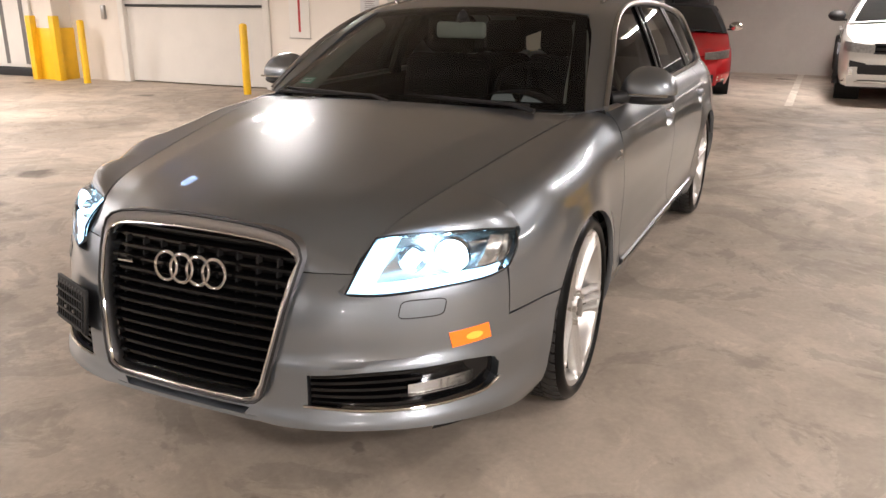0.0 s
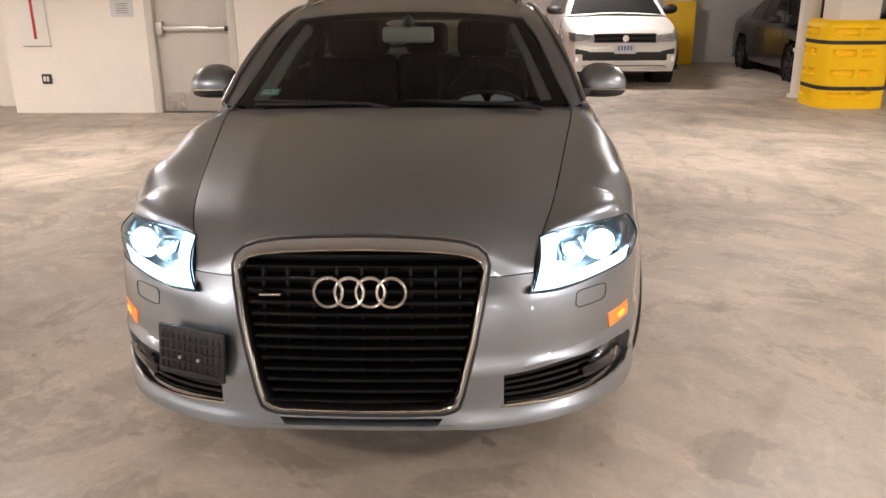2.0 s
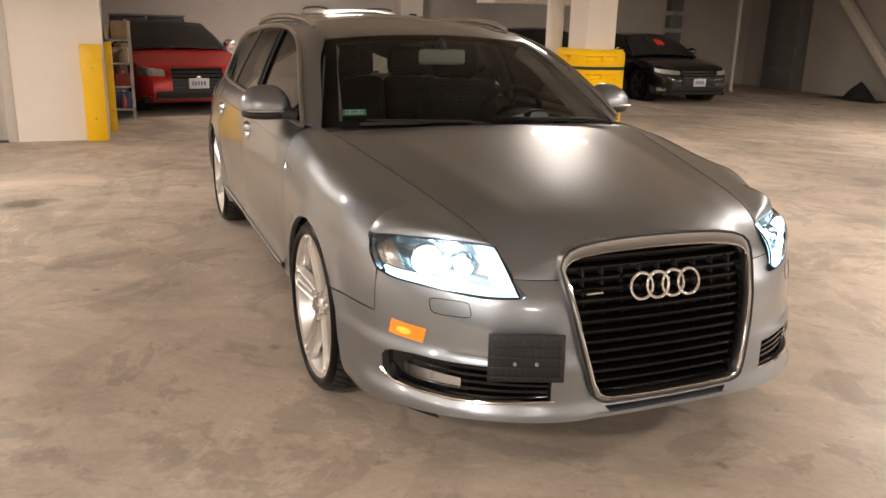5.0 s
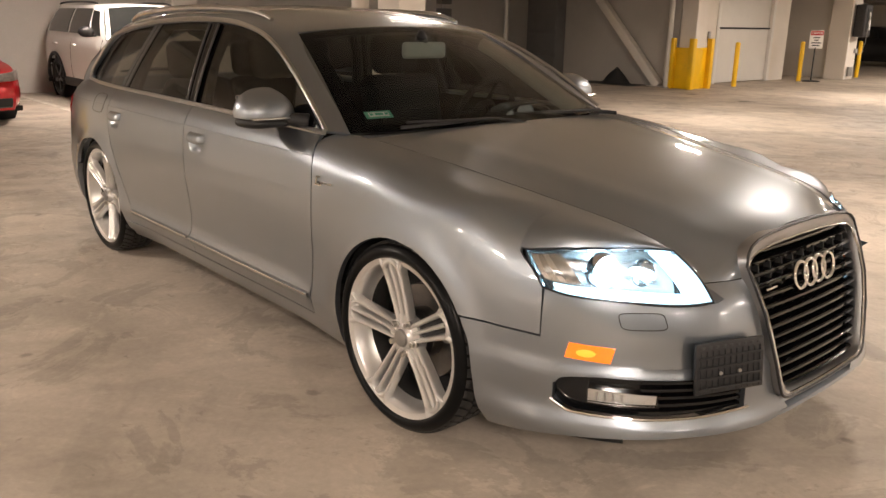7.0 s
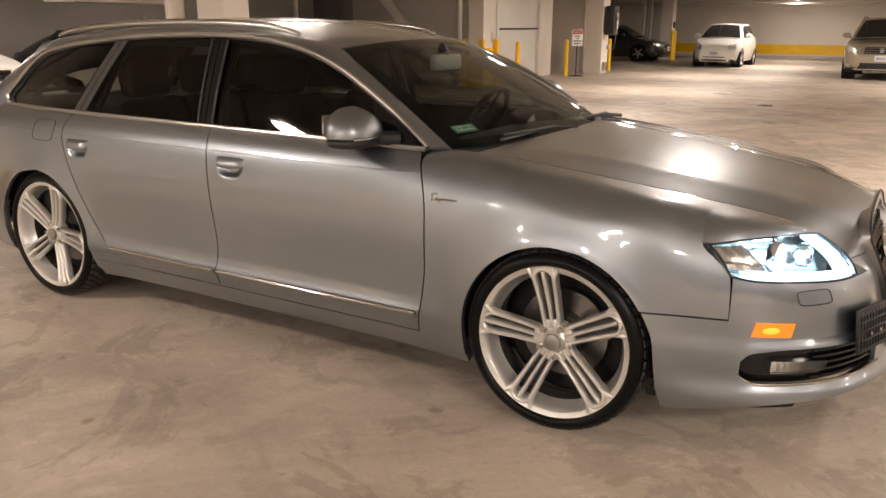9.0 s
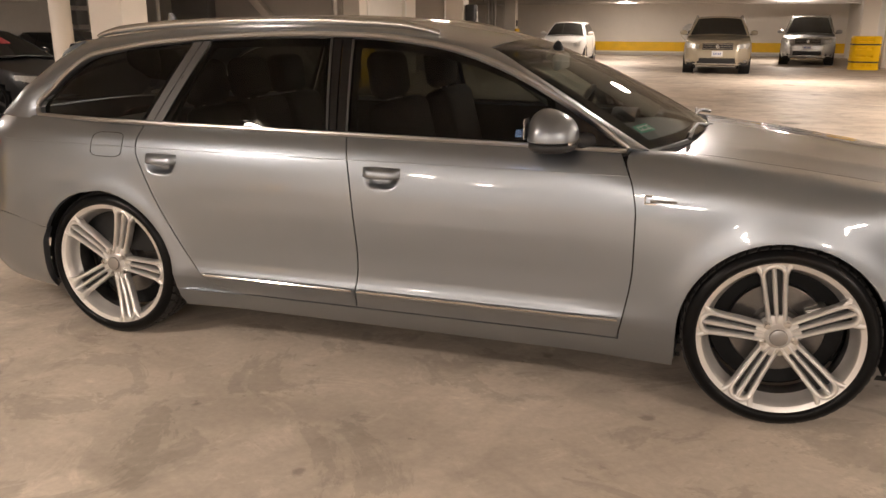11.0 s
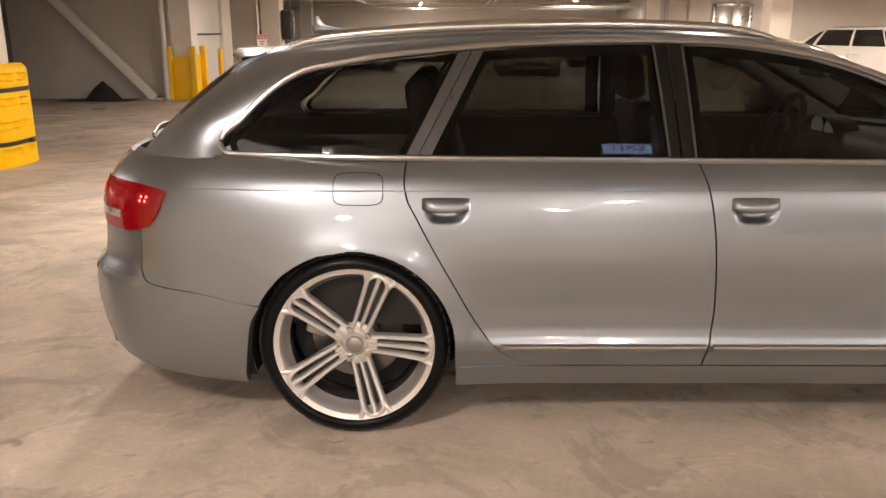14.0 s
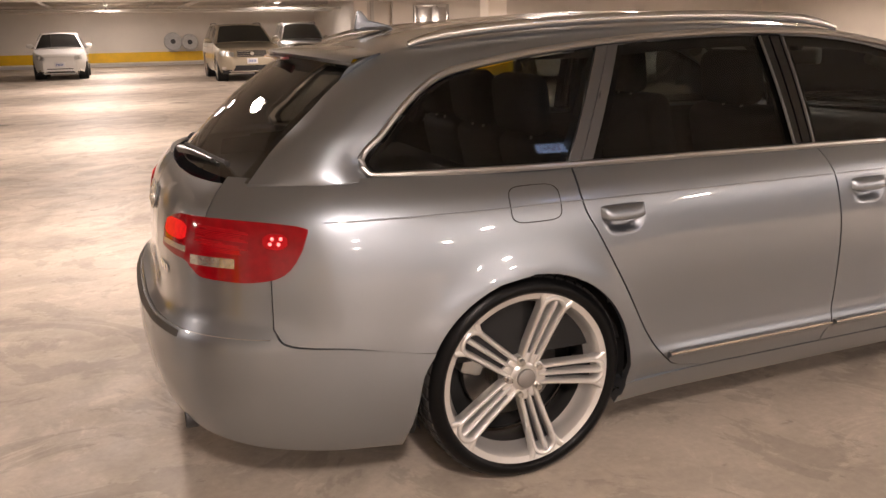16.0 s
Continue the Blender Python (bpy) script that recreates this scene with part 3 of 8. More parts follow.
# how far the skin lies inside the outline, by height, at stations along it
INSET = [
    (0.00, [(0.14, 0.09), (0.175, 0.03), (0.20, 0.012), (0.24, 0.0), (0.27, 0.002), (0.32, 0.012), (0.42, 0.03), (0.52, 0.052), (0.60, 0.075), (0.66, 0.102), (0.71, 0.127), (0.76, 0.138), (0.80, 0.146)]),
    (q_at_x(0.90), [(0.14, 0.10), (0.175, 0.035), (0.20, 0.012), (0.235, -0.010), (0.262, -0.008), (0.30, 0.010), (0.32, 0.013), (0.425, 0.010), (0.447, 0.026), (0.52, 0.033), (0.60, 0.052), (0.66, 0.085), (0.72, 0.13), (0.80, 0.22)]),
    (q_at_x(0.58), [(0.14, 0.09), (0.175, 0.03), (0.21, 0.005), (0.24, -0.004), (0.262, -0.003), (0.30, 0.009), (0.40, 0.0), (0.42, 0.0), (0.445, 0.009), (0.50, 0.008), (0.58, 0.010), (0.65, 0.020), (0.71, 0.038), (0.76, 0.068), (0.80, 0.11), (0.86, 0.19)]),
    (q_at_x(0.25), [(0.14, 0.05), (0.22, 0.02), (0.35, 0.002), (0.50, 0.0), (0.62, 0.004), (0.70, 0.011), (0.76, 0.022), (0.80, 0.036), (0.835, 0.065), (0.865, 0.11), (0.90, 0.18)]),
    (q_at_x(-0.25), [(0.14, 0.07), (0.22, 0.035), (0.32, 0.012), (0.45, 0.002), (0.58, 0.0), (0.70, 0.005), (0.78, 0.014), (0.84, 0.030), (0.88, 0.055), (0.92, 0.105), (0.945, 0.155), (0.97, 0.22)]),
    (q_at_x(-0.8), [(0.14, 0.12), (0.19, 0.075), (0.24, 0.045), (0.30, 0.024), (0.33, 0.007), (0.346, 0.003), (0.375, 0.013), (0.41, 0.018), (0.47, 0.017), (0.56, 0.011), (0.66, 0.005), (0.72, 0.006), (0.80, 0.0145), (0.87, 0.029), (0.905, 0.044), (0.94, 0.070), (0.975, 0.108), (1.0, 0.13)]),
    (q_at_x(-2.2), [(0.14, 0.12), (0.19, 0.075), (0.24, 0.045), (0.30, 0.024), (0.33, 0.007), (0.346, 0.003), (0.375, 0.013), (0.41, 0.018), (0.47, 0.017), (0.56, 0.011), (0.66, 0.005), (0.72, 0.006), (0.80, 0.0145), (0.87, 0.030), (0.905, 0.046), (0.94, 0.072), (0.975, 0.108), (1.0, 0.13)]),
    (q_at_x(-2.9), [(0.14, 0.06), (0.22, 0.035), (0.32, 0.012), (0.45, 0.0), (0.60, 0.0), (0.70, 0.007), (0.80, 0.024), (0.87, 0.044), (0.91, 0.063), (0.95, 0.100), (0.985, 0.142), (1.0, 0.158)]),
    (q_at_x(-3.4), [(0.14, 0.12), (0.20, 0.055), (0.28, 0.022), (0.38, 0.004), (0.46, 0.0), (0.52, 0.0), (0.60, 0.004), (0.70, 0.012), (0.80, 0.026), (0.87, 0.044), (0.92, 0.070), (0.96, 0.105), (1.0, 0.15)]),
    (q_at_x(-3.75), [(0.14, 0.15), (0.20, 0.07), (0.28, 0.03), (0.38, 0.008), (0.46, 0.0), (0.53, 0.004), (0.57, 0.022), (0.61, 0.042), (0.70, 0.052), (0.80, 0.064), (0.88, 0.088), (0.93, 0.125), (0.97, 0.17), (1.0, 0.21)]),
    (1.00, [(0.14, 0.16), (0.20, 0.08), (0.28, 0.03), (0.38, 0.006), (0.46, 0.0), (0.53, 0.002), (0.555, 0.02), (0.585, 0.065), (0.64, 0.072), (0.72, 0.075), (0.80, 0.084), (0.88, 0.108), (0.93, 0.135), (0.97, 0.17), (1.0, 0.21)]),
]
_iq = np.array([float(a) for a, _ in INSET])
_if = [curve(b) for _, b in INSET]


def inset(q, z):
    q, z = np.broadcast_arrays(np.asarray(q, float), np.asarray(z, float))
    rows = np.stack([f(z) for f in _if])
    i = np.clip(np.searchsorted(_iq, q, "right") - 1, 0, len(_iq) - 2)
    t = (q - _iq[i]) / (_iq[i + 1] - _iq[i])
    t = t * t * (3 - 2 * t)
    a = np.take_along_axis(rows, i[None], 0)[0]
    b = np.take_along_axis(rows, (i + 1)[None], 0)[0]
    return a * (1 - t) + b * t


WR, AX_F, AX_R, ARCH = 0.335, 0.0, -2.845, 0.352


def flare(x, z):
    """The rolled lips over the wheels."""
    out = 0
    for cx, amt in ((AX_F, 0.016), (AX_R, 0.014)):
        r = np.hypot(x - cx, z - WR)
        out = out + amt * np.exp(-((r - ARCH) / 0.055) ** 2) * (z > 0.2)
    return out


def skin(q, z, off=0.0):
    """A point of the lower body skin on the car's left (+y), pushed out by off."""
    q, z = np.broadcast_arrays(np.asarray(q, float), np.asarray(z, float))
    px = np.interp(q, _q, _p[:, 0])
    py = np.interp(q, _q, _p[:, 1])
    nx = np.interp(q, _q, _n[:, 0])
    ny = np.interp(q, _q, _n[:, 1])
    d = off - inset(q, z) + flare(px, z)
    return np.stack([px + nx * d, py + ny * d, z], -1)


# side glass and pillars
def side_y(x, z):
    """Half width of the cabin side at a place along it and a height."""
    x, z = np.asarray(x, float), np.asarray(z, float)
    h = z - 0.965
    y = 0.822 - 0.358 * h - 0.25 * h * h
    y = y - 0.16 * np.clip(-2.75 - x, 0, None) ** 1.6 * 0.9
    return y - 0.10 * np.clip(x + 1.0, 0, None) ** 2


# ---------- car materials ----------
def paint(name, base, metal=0.92, rough=0.36, flake=0.03, coat=1.0):
    """Metallic car paint: fine flake in the base coat under a clear coat."""
    m = mat(name, base, rough, metal=metal, vary=flake, scale=1.2, grain=0.9, gscale=1500.0, coat=coat, coat_rough=0.03)
    m.node_tree.nodes["Principled BSDF"].inputs["Coat IOR"].default_value = 1.55
    return m


M_PAINT = paint("grey_metallic_paint", (0.270, 0.296, 0.328), metal=0.95, rough=0.365)
M_CHROME = mat("chrome", (0.82, 0.81, 0.79), 0.09, metal=1.0, vary=0.02)
M_TRIMD = mat("dull_grey_trim", (0.05, 0.048, 0.045), 0.42, metal=0.2, vary=0.08, scale=8)
M_GRILLE = mat("satin_grille_frame", (0.33, 0.33, 0.335), 0.32, metal=1.0, vary=0.05)
M_GLASSR = glass("dark_rear_glass", (0.24, 0.25, 0.235), ior=1.36)
M_TRIM = mat("satin_window_trim", (0.42, 0.41, 0.395), 0.30, metal=1.0, vary=0.05)
M_SATIN = mat("satin_aluminium", (0.60, 0.59, 0.57), 0.26, metal=1.0, vary=0.04)
M_RIM = mat("silver_wheel_lacquer", (0.72, 0.71, 0.695), 0.33, metal=0.8, vary=0.05, scale=9, coat=0.6, dirt=(0.34, 0.32, 0.3), dirt_amount=0.12)
M_TREAD = mat("tread_rubber", (0.034, 0.033, 0.032), 0.5, vary=0.25, scale=25, bump=0.1, spec=0.3)
# barrel: shade of its depth is put into this tone; also dark saloon rims
M_BARREL = mat("shaded_barrel_dark_rim", (0.06, 0.058, 0.056), 0.45, metal=0.5, vary=0.2, scale=12)
M_TYRE = mat("tyre_rubber", (0.004, 0.004, 0.0042), 0.34, vary=0.2, scale=12, bump=0.04, spec=0.14)
M_PIANO = mat("gloss_black_plastic", (0.005, 0.005, 0.0055), 0.10, vary=0.0, spec=0.4)
M_SLAT = mat("gloss_black_slat", (0.003, 0.003, 0.0033), 0.08, vary=0.0, spec=0.28)
M_MATTEB = mat("matt_black_plastic", (0.014, 0.014, 0.015), 0.5, vary=0.15, scale=20, bump=0.05)
# near-black with the shade of gaps, wells and hollows put into it
M_VOID = mat("void_shade_black", (0.006, 0.006, 0.006), 0.8, vary=0.2)
M_GLASSD = glass("tinted_side_glass", (0.20, 0.21, 0.19), ior=1.34)
M_GLASSW = glass("windscreen_glass", (0.46, 0.50, 0.46), ior=1.27)
M_LENS = glass("clear_lamp_lens", (0.96, 0.97, 0.98))
M_LAMPCHROME = mat("lamp_reflector", (0.86, 0.87, 0.88), 0.12, metal=1.0, vary=0.0)
M_XENON = mat("lit_xenon_lamp", (0.85, 0.93, 1.0), 0.3, vary=0, emit=14.0, emit_color=(0.50, 0.80, 1.0))
M_DRL = mat("glow_strip_reflector", (0.9, 0.95, 1.0), 0.3, vary=0, emit=2.3, emit_color=(0.48, 0.80, 1.0))
M_AMBER = mat("lit_amber_marker", (0.9, 0.22, 0.01), 0.25, vary=0.1, scale=60, emit=0.75, emit_color=(1.0, 0.17, 0.004), coat=1.0)
M_AMBERLIT = mat("lit_amber_bulb", (1.0, 0.40, 0.05), 0.3, vary=0.1, emit=1.3, emit_color=(1.0, 0.30, 0.02))
M_AMBERD = mat("amber_reflector", (0.30, 0.15, 0.06), 0.25, vary=0.1, scale=60, coat=1.0)
M_TAIL = mat("red_tail_lens", (0.12, 0.001, 0.003), 0.08, vary=0.35, scale=40, spec=0.3, coat=0.35, emit=0.09, emit_color=(1.0, 0.01, 0.015))
M_TAILLIT = mat("lit_red_lamp", (0.5, 0.008, 0.008), 0.2, vary=0.3, scale=60, emit=0.42, emit_color=(1.0, 0.012, 0.012), spec=0.2)
M_DIODE = mat("lit_red_diode", (0.9, 0.3, 0.3), 0.3, vary=0, emit=1.6, emit_color=(1.0, 0.16, 0.14))
M_TAILRIB = mat("red_prism_reflector", (0.45, 0.015, 0.02), 0.12, metal=0.8, vary=0.3, scale=90, emit=0.16, emit_color=(1.0, 0.01, 0.015))
M_TAILCLR = mat("clear_reverse_lens", (0.60, 0.57, 0.50), 0.18, metal=0.8, vary=0.6, scale=70, coat=1.0)
M_SEAT = mat("black_leather", (0.005, 0.005, 0.005), 0.75, vary=0.15, scale=14, bump=0.1, spec=0.18)
M_INTER = mat("dark_cabin_plastic", (0.009, 0.009, 0.009), 0.55, vary=0.12, scale=9, spec=0.25)
M_PILLAR = mat("pale_pillar_cloth", (0.22, 0.23, 0.20), 0.9, vary=0.06, scale=20)
M_HEADL = mat("grey_headliner", (0.06, 0.06, 0.056), 0.9, vary=0.05, spec=0.2)
M_MIRROR = mat("mirror_silver", (0.9, 0.9, 0.9), 0.02, metal=1.0, vary=0)
M_DISC = mat("brake_disc_iron", (0.20, 0.19, 0.18), 0.35, metal=1.0, vary=0.12, scale=30)
M_STICK = mat("green_inspection_sticker", (0.10, 0.38, 0.27), 0.5, vary=0.05)
M_PAPW = mat("sticker_white", (0.75, 0.77, 0.75), 0.5, vary=0.0)


# ---------- sheets ----------
def sheet(P, ref, flip=1.0, lip=0.014, hole=None, bm=None, merge=True):
    """A skin panel from a grid of points, with edges turned in by lip. ref: about which way it faces."""
    P = np.array(P, float)
    P[..., 1] *= flip
    ref = np.array(ref, float) * (1, flip, 1)
    bm2 = bmesh.new()
    nu, nv = P.shape[:2]
    V = [[bm2.verts.new(P[i, j]) for j in range(nv)] for i in range(nu)]
    du, dv = np.gradient(P, axis=0), np.gradient(P, axis=1)
    n0 = np.cross(du, dv).reshape(-1, 3).sum(0)
    turn = n0 @ ref < 0
    for i in range(nu - 1):
        for j in range(nv - 1):
            if hole is not None and hole(i, j):
                continue
            f = (V[i][j], V[i + 1][j], V[i + 1][j + 1], V[i][j + 1])
            if len({tuple(np.round(v.co, 5)) for v in f}) < 3:
                continue
            bm2.faces.new(f[::-1] if turn else f)
    out = join(bm, bm2)
    return out


def finish(bm, lip):
    """Weld a panel's sheets, drop loose points and turn its free edges in."""
    bmesh.ops.remove_doubles(bm, verts=bm.verts, dist=0.0008)
    bmesh.ops.delete(bm, geom=[v for v in bm.verts if not v.link_faces], context="VERTS")
    bm.normal_update()
    if lip:
        edges = [e for e in bm.edges if e.is_boundary]
        normal = {tuple(round(c, 5) for c in v.co): v.normal.copy() for v in bm.verts}
        r = bmesh.ops.extrude_edge_only(bm, edges=edges)
        for v in r["geom"]:
            if isinstance(v, bmesh.types.BMVert):
                v.co -= normal[tuple(round(c, 5) for c in v.co)] * lip
    bm.normal_update()
    return bm


def panel(name, sheets, parent, material, label="", lip=0.014, angle=32, flips=(1, -1)):
    """A panel on each side of the car, from sheets of (points, facing, hole)."""
    made = []
    for s in flips:
        bm = None
        for P, ref, hole in sheets:
            bm = sheet(P, ref, s, 0, hole, bm)
        finish(bm, lip)
        made.append(part(name, bm, material, parent, label, smooth="keep", angle=angle))
    return made


def side_rows(xl, xr, zs, n, off=0.0):
    """Skin points between two edge curves x(z), row by row; columns first."""
    u = np.linspace(0, 1, n)[:, None]
    z = np.asarray(zs)[None, :]
    X = xl(np.asarray(zs))[None, :] * (1 - u) + xr(np.asarray(zs))[None, :] * u
    return skin(q_at_x(X), z + 0 * X, off)


def const(v):
    return lambda z: np.full(np.shape(z), float(v))


def lin(a, b, n):
    return np.linspace(a, b, n)


GAP = 0.0028
BELT = curve([(-3.65, 0.987), (-3.3, 0.985), (-2.6, 0.978), (-1.7, 0.971), (-0.59, 0.960), (-0.3, 0.955)])
XA_ = curve([(0.15, -0.565), (0.29, -0.557), (0.335, -0.548), (0.556, -0.520), (0.736, -0.522), (0.832, -0.538), (0.926, -0.578), (0.99, -0.62)])
XB_ = curve([(0.15, -1.64), (0.271, -1.631), (0.47, -1.612), (0.645, -1.623), (0.877, -1.655), (0.99, -1.69)])
XR_ = curve([(0.255, -2.10), (0.263, -2.16), (0.286, -2.285), (0.32, -2.335), (0.369, -2.382), (0.587, -2.512), (0.787, -2.620), (0.86, -2.656), (0.909, -2.664), (0.99, -2.655)])
HOOD_Y = curve([(-0.42, 0.735), (-0.3, 0.718), (0.0, 0.668), (0.2, 0.634), (0.4, 0.600), (0.6, 0.562), (0.7, 0.537), (0.8, 0.504), (0.86, 0.484), (0.93, 0.46)])
HOOD_Z = curve([(-0.42, 0.955), (-0.3, 0.945), (0.0, 0.907), (0.2, 0.878), (0.4, 0.847), (0.6, 0.812), (0.7, 0.785), (0.78, 0.748), (0.85, 0.700), (0.93, 0.645)])
HOOD_C = curve([(-0.32, 0.982), (0.0, 0.948), (0.3, 0.911), (0.6, 0.867), (0.8, 0.826), (0.885, 0.800), (0.95, 0.776)])
HL_TOP_Y = curve([(0.479, 0.822), (0.54, 0.795), (0.59, 0.758), (0.676, 0.662), (0.754, 0.532), (0.772, 0.508)])
HL_TOP_Z = curve([(0.479, 0.745), (0.54, 0.757), (0.59, 0.763), (0.676, 0.765), (0.754, 0.757), (0.772, 0.752)])
XF_ = curve([(0.50, 0.574), (0.60, 0.573), (0.655, 0.568), (0.703, 0.522), (0.745, 0.479), (0.80, 0.479)])

car = thing("estate_car", "grey metallic estate car with lit headlights and big silver wheels", "car")
SIDE = (0.1, 1, 0.2)


def arch_rows(cx, sign, n):
    """Heights up to the arch's crown, and the arch's edge x at each."""
    th = np.linspace(0, math.pi / 2, n)
    z = WR + ARCH * np.sin(th)
    return z, cx + sign * ARCH * np.cos(th)


# front wing
za, xa_b = arch_rows(AX_F, -1, 16)
low = lin(0.205, WR, 8)[:-1]
zs1, xb1 = np.r_[low, za], np.r_[np.full(len(low), AX_F - ARCH), xa_b]
f1 = side_rows(lambda z: XA_(z) + GAP, lambda z: np.interp(z, zs1, xb1), zs1, 14)
zf3 = np.r_[lin(0.515, 0.6, 4)[:-1], lin(0.6, WR + ARCH, 9)]
xf3 = AX_F + np.sqrt(np.maximum(ARCH ** 2 - (zf3 - WR) ** 2, 0))
f3 = side_rows(lambda z: np.interp(z, zf3, xf3), lambda z: XF_(z) - GAP, zf3, 14)
ztop = WR + ARCH
cols = np.r_[XA_(ztop) + GAP + (AX_F - XA_(ztop) - GAP) * lin(0, 1, 14), (AX_F + (XF_(ztop) - GAP - AX_F) * lin(0, 1, 14))[1:]]


def wing_column(k):
    """One column from the arch's crown up over the shoulder to the bonnet's edge."""
    u0 = cols[k]
    pts = []
    w = np.clip((u0 - AX_F) / (XF_(ztop) - AX_F), 0, 1)
    wr = np.clip((AX_F - u0) / (AX_F - XA_(ztop)), 0, 1)
    top = np.clip(HOOD_Z(u0) - 0.050, 0.745, 0.9)
    for z in lin(ztop, top, 8):
        x = u0 + wr * (XA_(z) - XA_(ztop)) + w * (XF_(min(z, 0.745)) - XF_(ztop))
        pts.append(skin(q_at_x(x), z))
    a, b = np.array(pts[-1]), np.array(pts[-2])
    t = (a - b) / np.linalg.norm(a - b)
    xe = a[0]
    e = np.array([xe, HOOD_Y(xe) + 0.004, HOOD_Z(xe)])
    d = np.linalg.norm(e - a)
    c1, c2 = a + t * d * 0.38, e + np.array([0, 0.42, -0.035]) * d
    for s in lin(0, 1, 11)[1:]:
        pts.append((1 - s) ** 3 * a + 3 * s * (1 - s) ** 2 * c1 + 3 * s * s * (1 - s) * c2 + s ** 3 * e)
    return pts


f2 = np.array([wing_column(k) for k in range(len(cols))])
tip = []
for X in np.r_[0.479 - 0.0028, lin(0.479, 0.765, 16)[1:]]:
    a = np.array([X, HL_TOP_Y(X) + 0.001, HL_TOP_Z(X) + 0.002]) if X > 0.48 else f2[-1][7]
    e = np.array([X, HOOD_Y(X) + 0.004, HOOD_Z(X)]) if X > 0.48 else f2[-1][-1]
    if X <= 0.48:
        col = np.array(f2[-1])
        col = col[np.argmax(col[:, 2] > 0.7475):]
        ss = np.r_[0, np.cumsum(np.linalg.norm(np.diff(col, axis=0), axis=1))]
        tip.append([[np.interp(u * ss[-1], ss, col[:, k]) for k in range(3)] for u in lin(0, 1, 11)])
        continue
    d = np.linalg.norm(e - a)
    c1, c2 = a + np.array([0.0, -0.12, 0.36]) * d, e + np.array([0, 0.36, -0.03]) * d
    tip.append([(1 - s) ** 3 * a + 3 * s * (1 - s) ** 2 * c1 + 3 * s * s * (1 - s) * c2 + s ** 3 * e for s in lin(0, 1, 11)])
panel("front_wing", [(f1, SIDE, None), (f3, SIDE, None), (f2, SIDE, None), (np.array(tip), (0.2, 0.4, 1), None)], car, M_PAINT, lip=0.02)

# doors
zd = np.r_[lin(0.262, 0.34, 5)[:-1], lin(0.34, 0.955, 86)]


def door_rows(xl, xr, n):
    u = np.linspace(0, 1, n)[:, None]
    t = ((zd - 0.262) / (0.955 - 0.262))[None, :]
    X = xl(zd)[None, :] * (1 - u) + xr(zd)[None, :] * u
    Z = 0.262 + t * (BELT(X) - 0.006 - 0.262)
    X = xl(Z) * (1 - u) + xr(Z) * u
    return skin(q_at_x(X), Z)


def bowl_hole(P, xc):
    """Where the handle's bowl goes through the door skin."""
    def hole(i, j):
        c = P[i:i + 2, j:j + 2].reshape(-1, 3).mean(0)
        b = (c[2] - 0.816) / 0.052
        a = (c[0] - xc) / (0.094 * (1 - 0.30 * max(0.0, (1 - b) / 2) ** 2.5))
        return (abs(a) ** 3.6 + abs(b) ** 3.6) ** (1 / 3.6) < 0.86
    return hole


HANDLE_F, HANDLE_R = -1.505, -2.525
DF = door_rows(lambda z: XB_(z) + GAP, lambda z: XA_(z) - GAP, 130)
DR = door_rows(lambda z: XR_(z) + GAP, lambda z: XB_(z) - GAP, 120)
front_doors = panel("front_door", [(DF, SIDE, bowl_hole(DF, HANDLE_F))], car, M_PAINT)
rear_doors = panel("rear_door", [(DR, SIDE, bowl_hole(DR, HANDLE_R))], car, M_PAINT)
# sills
zsill = lin(0.165, 0.257, 7)
panel("sill", [(side_rows(const(-2.49), const(-0.355), zsill, 40), SIDE, None)], car, M_PAINT, lip=0.05)

# rear quarter
za, xq = arch_rows(AX_R, 1, 16)
low = lin(0.205, WR, 8)[:-1]
low = np.sort(np.r_[low, 0.2578, 0.2612, 0.27, 0.28, 0.295])
zs1, xb1 = np.r_[low, za], np.r_[np.full(len(low), AX_R + ARCH), xq]
q1 = side_rows(lambda z: np.interp(z, zs1, xb1), lambda z: np.where(z < 0.2595, -2.4925, XR_(z) - GAP), zs1, 14)
seam_r = curve([(-3.63, 0.60), (-3.60, 0.588), (-3.592, 0.566), (-3.575, 0.550), (-3.545, 0.541), (-3.43, 0.529), (-3.19, 0.492), (-3.1, 0.49)])
XT = -3.600
QT0, QT1 = float(q_at_x(XT)), 0.884


def q_seam(z):
    """Where the wing meets the tailgate: low down beside the lamp, higher up behind it."""
    return QT0 + (QT1 - QT0) * np.clip((np.asarray(z, float) - 0.74) / 0.11, 0, 1)


x3 = lin(XT, AX_R, 22)
zq3 = lin(0.0, 1.0, 12)
rows = []
for t in zq3:
    ztop = WR + ARCH
    pts = []
    for k in range(22):
        u = k / 21
        z = 0.495 + t * (ztop - 0.495)
        xar = AX_R - math.sqrt(max(ARCH ** 2 - (z - WR) ** 2, 0))
        X = XT * (1 - u) + xar * u
        z2 = seam_r(X) + 0.0025 + t * (ztop - seam_r(X) - 0.0025)
        xar = AX_R - math.sqrt(max(ARCH ** 2 - (z2 - WR) ** 2, 0))
        X = XT * (1 - u) + xar * u
        pts.append(skin(q_at_x(X), z2))
    rows.append(pts)
q3 = np.array(rows).transpose(1, 0, 2)
ztop = WR + ARCH
colq = np.r_[lin(XT, AX_R, 22), (AX_R + (XR_(ztop) - GAP - AX_R) * lin(0, 1, 14))[1:]]
rows = []
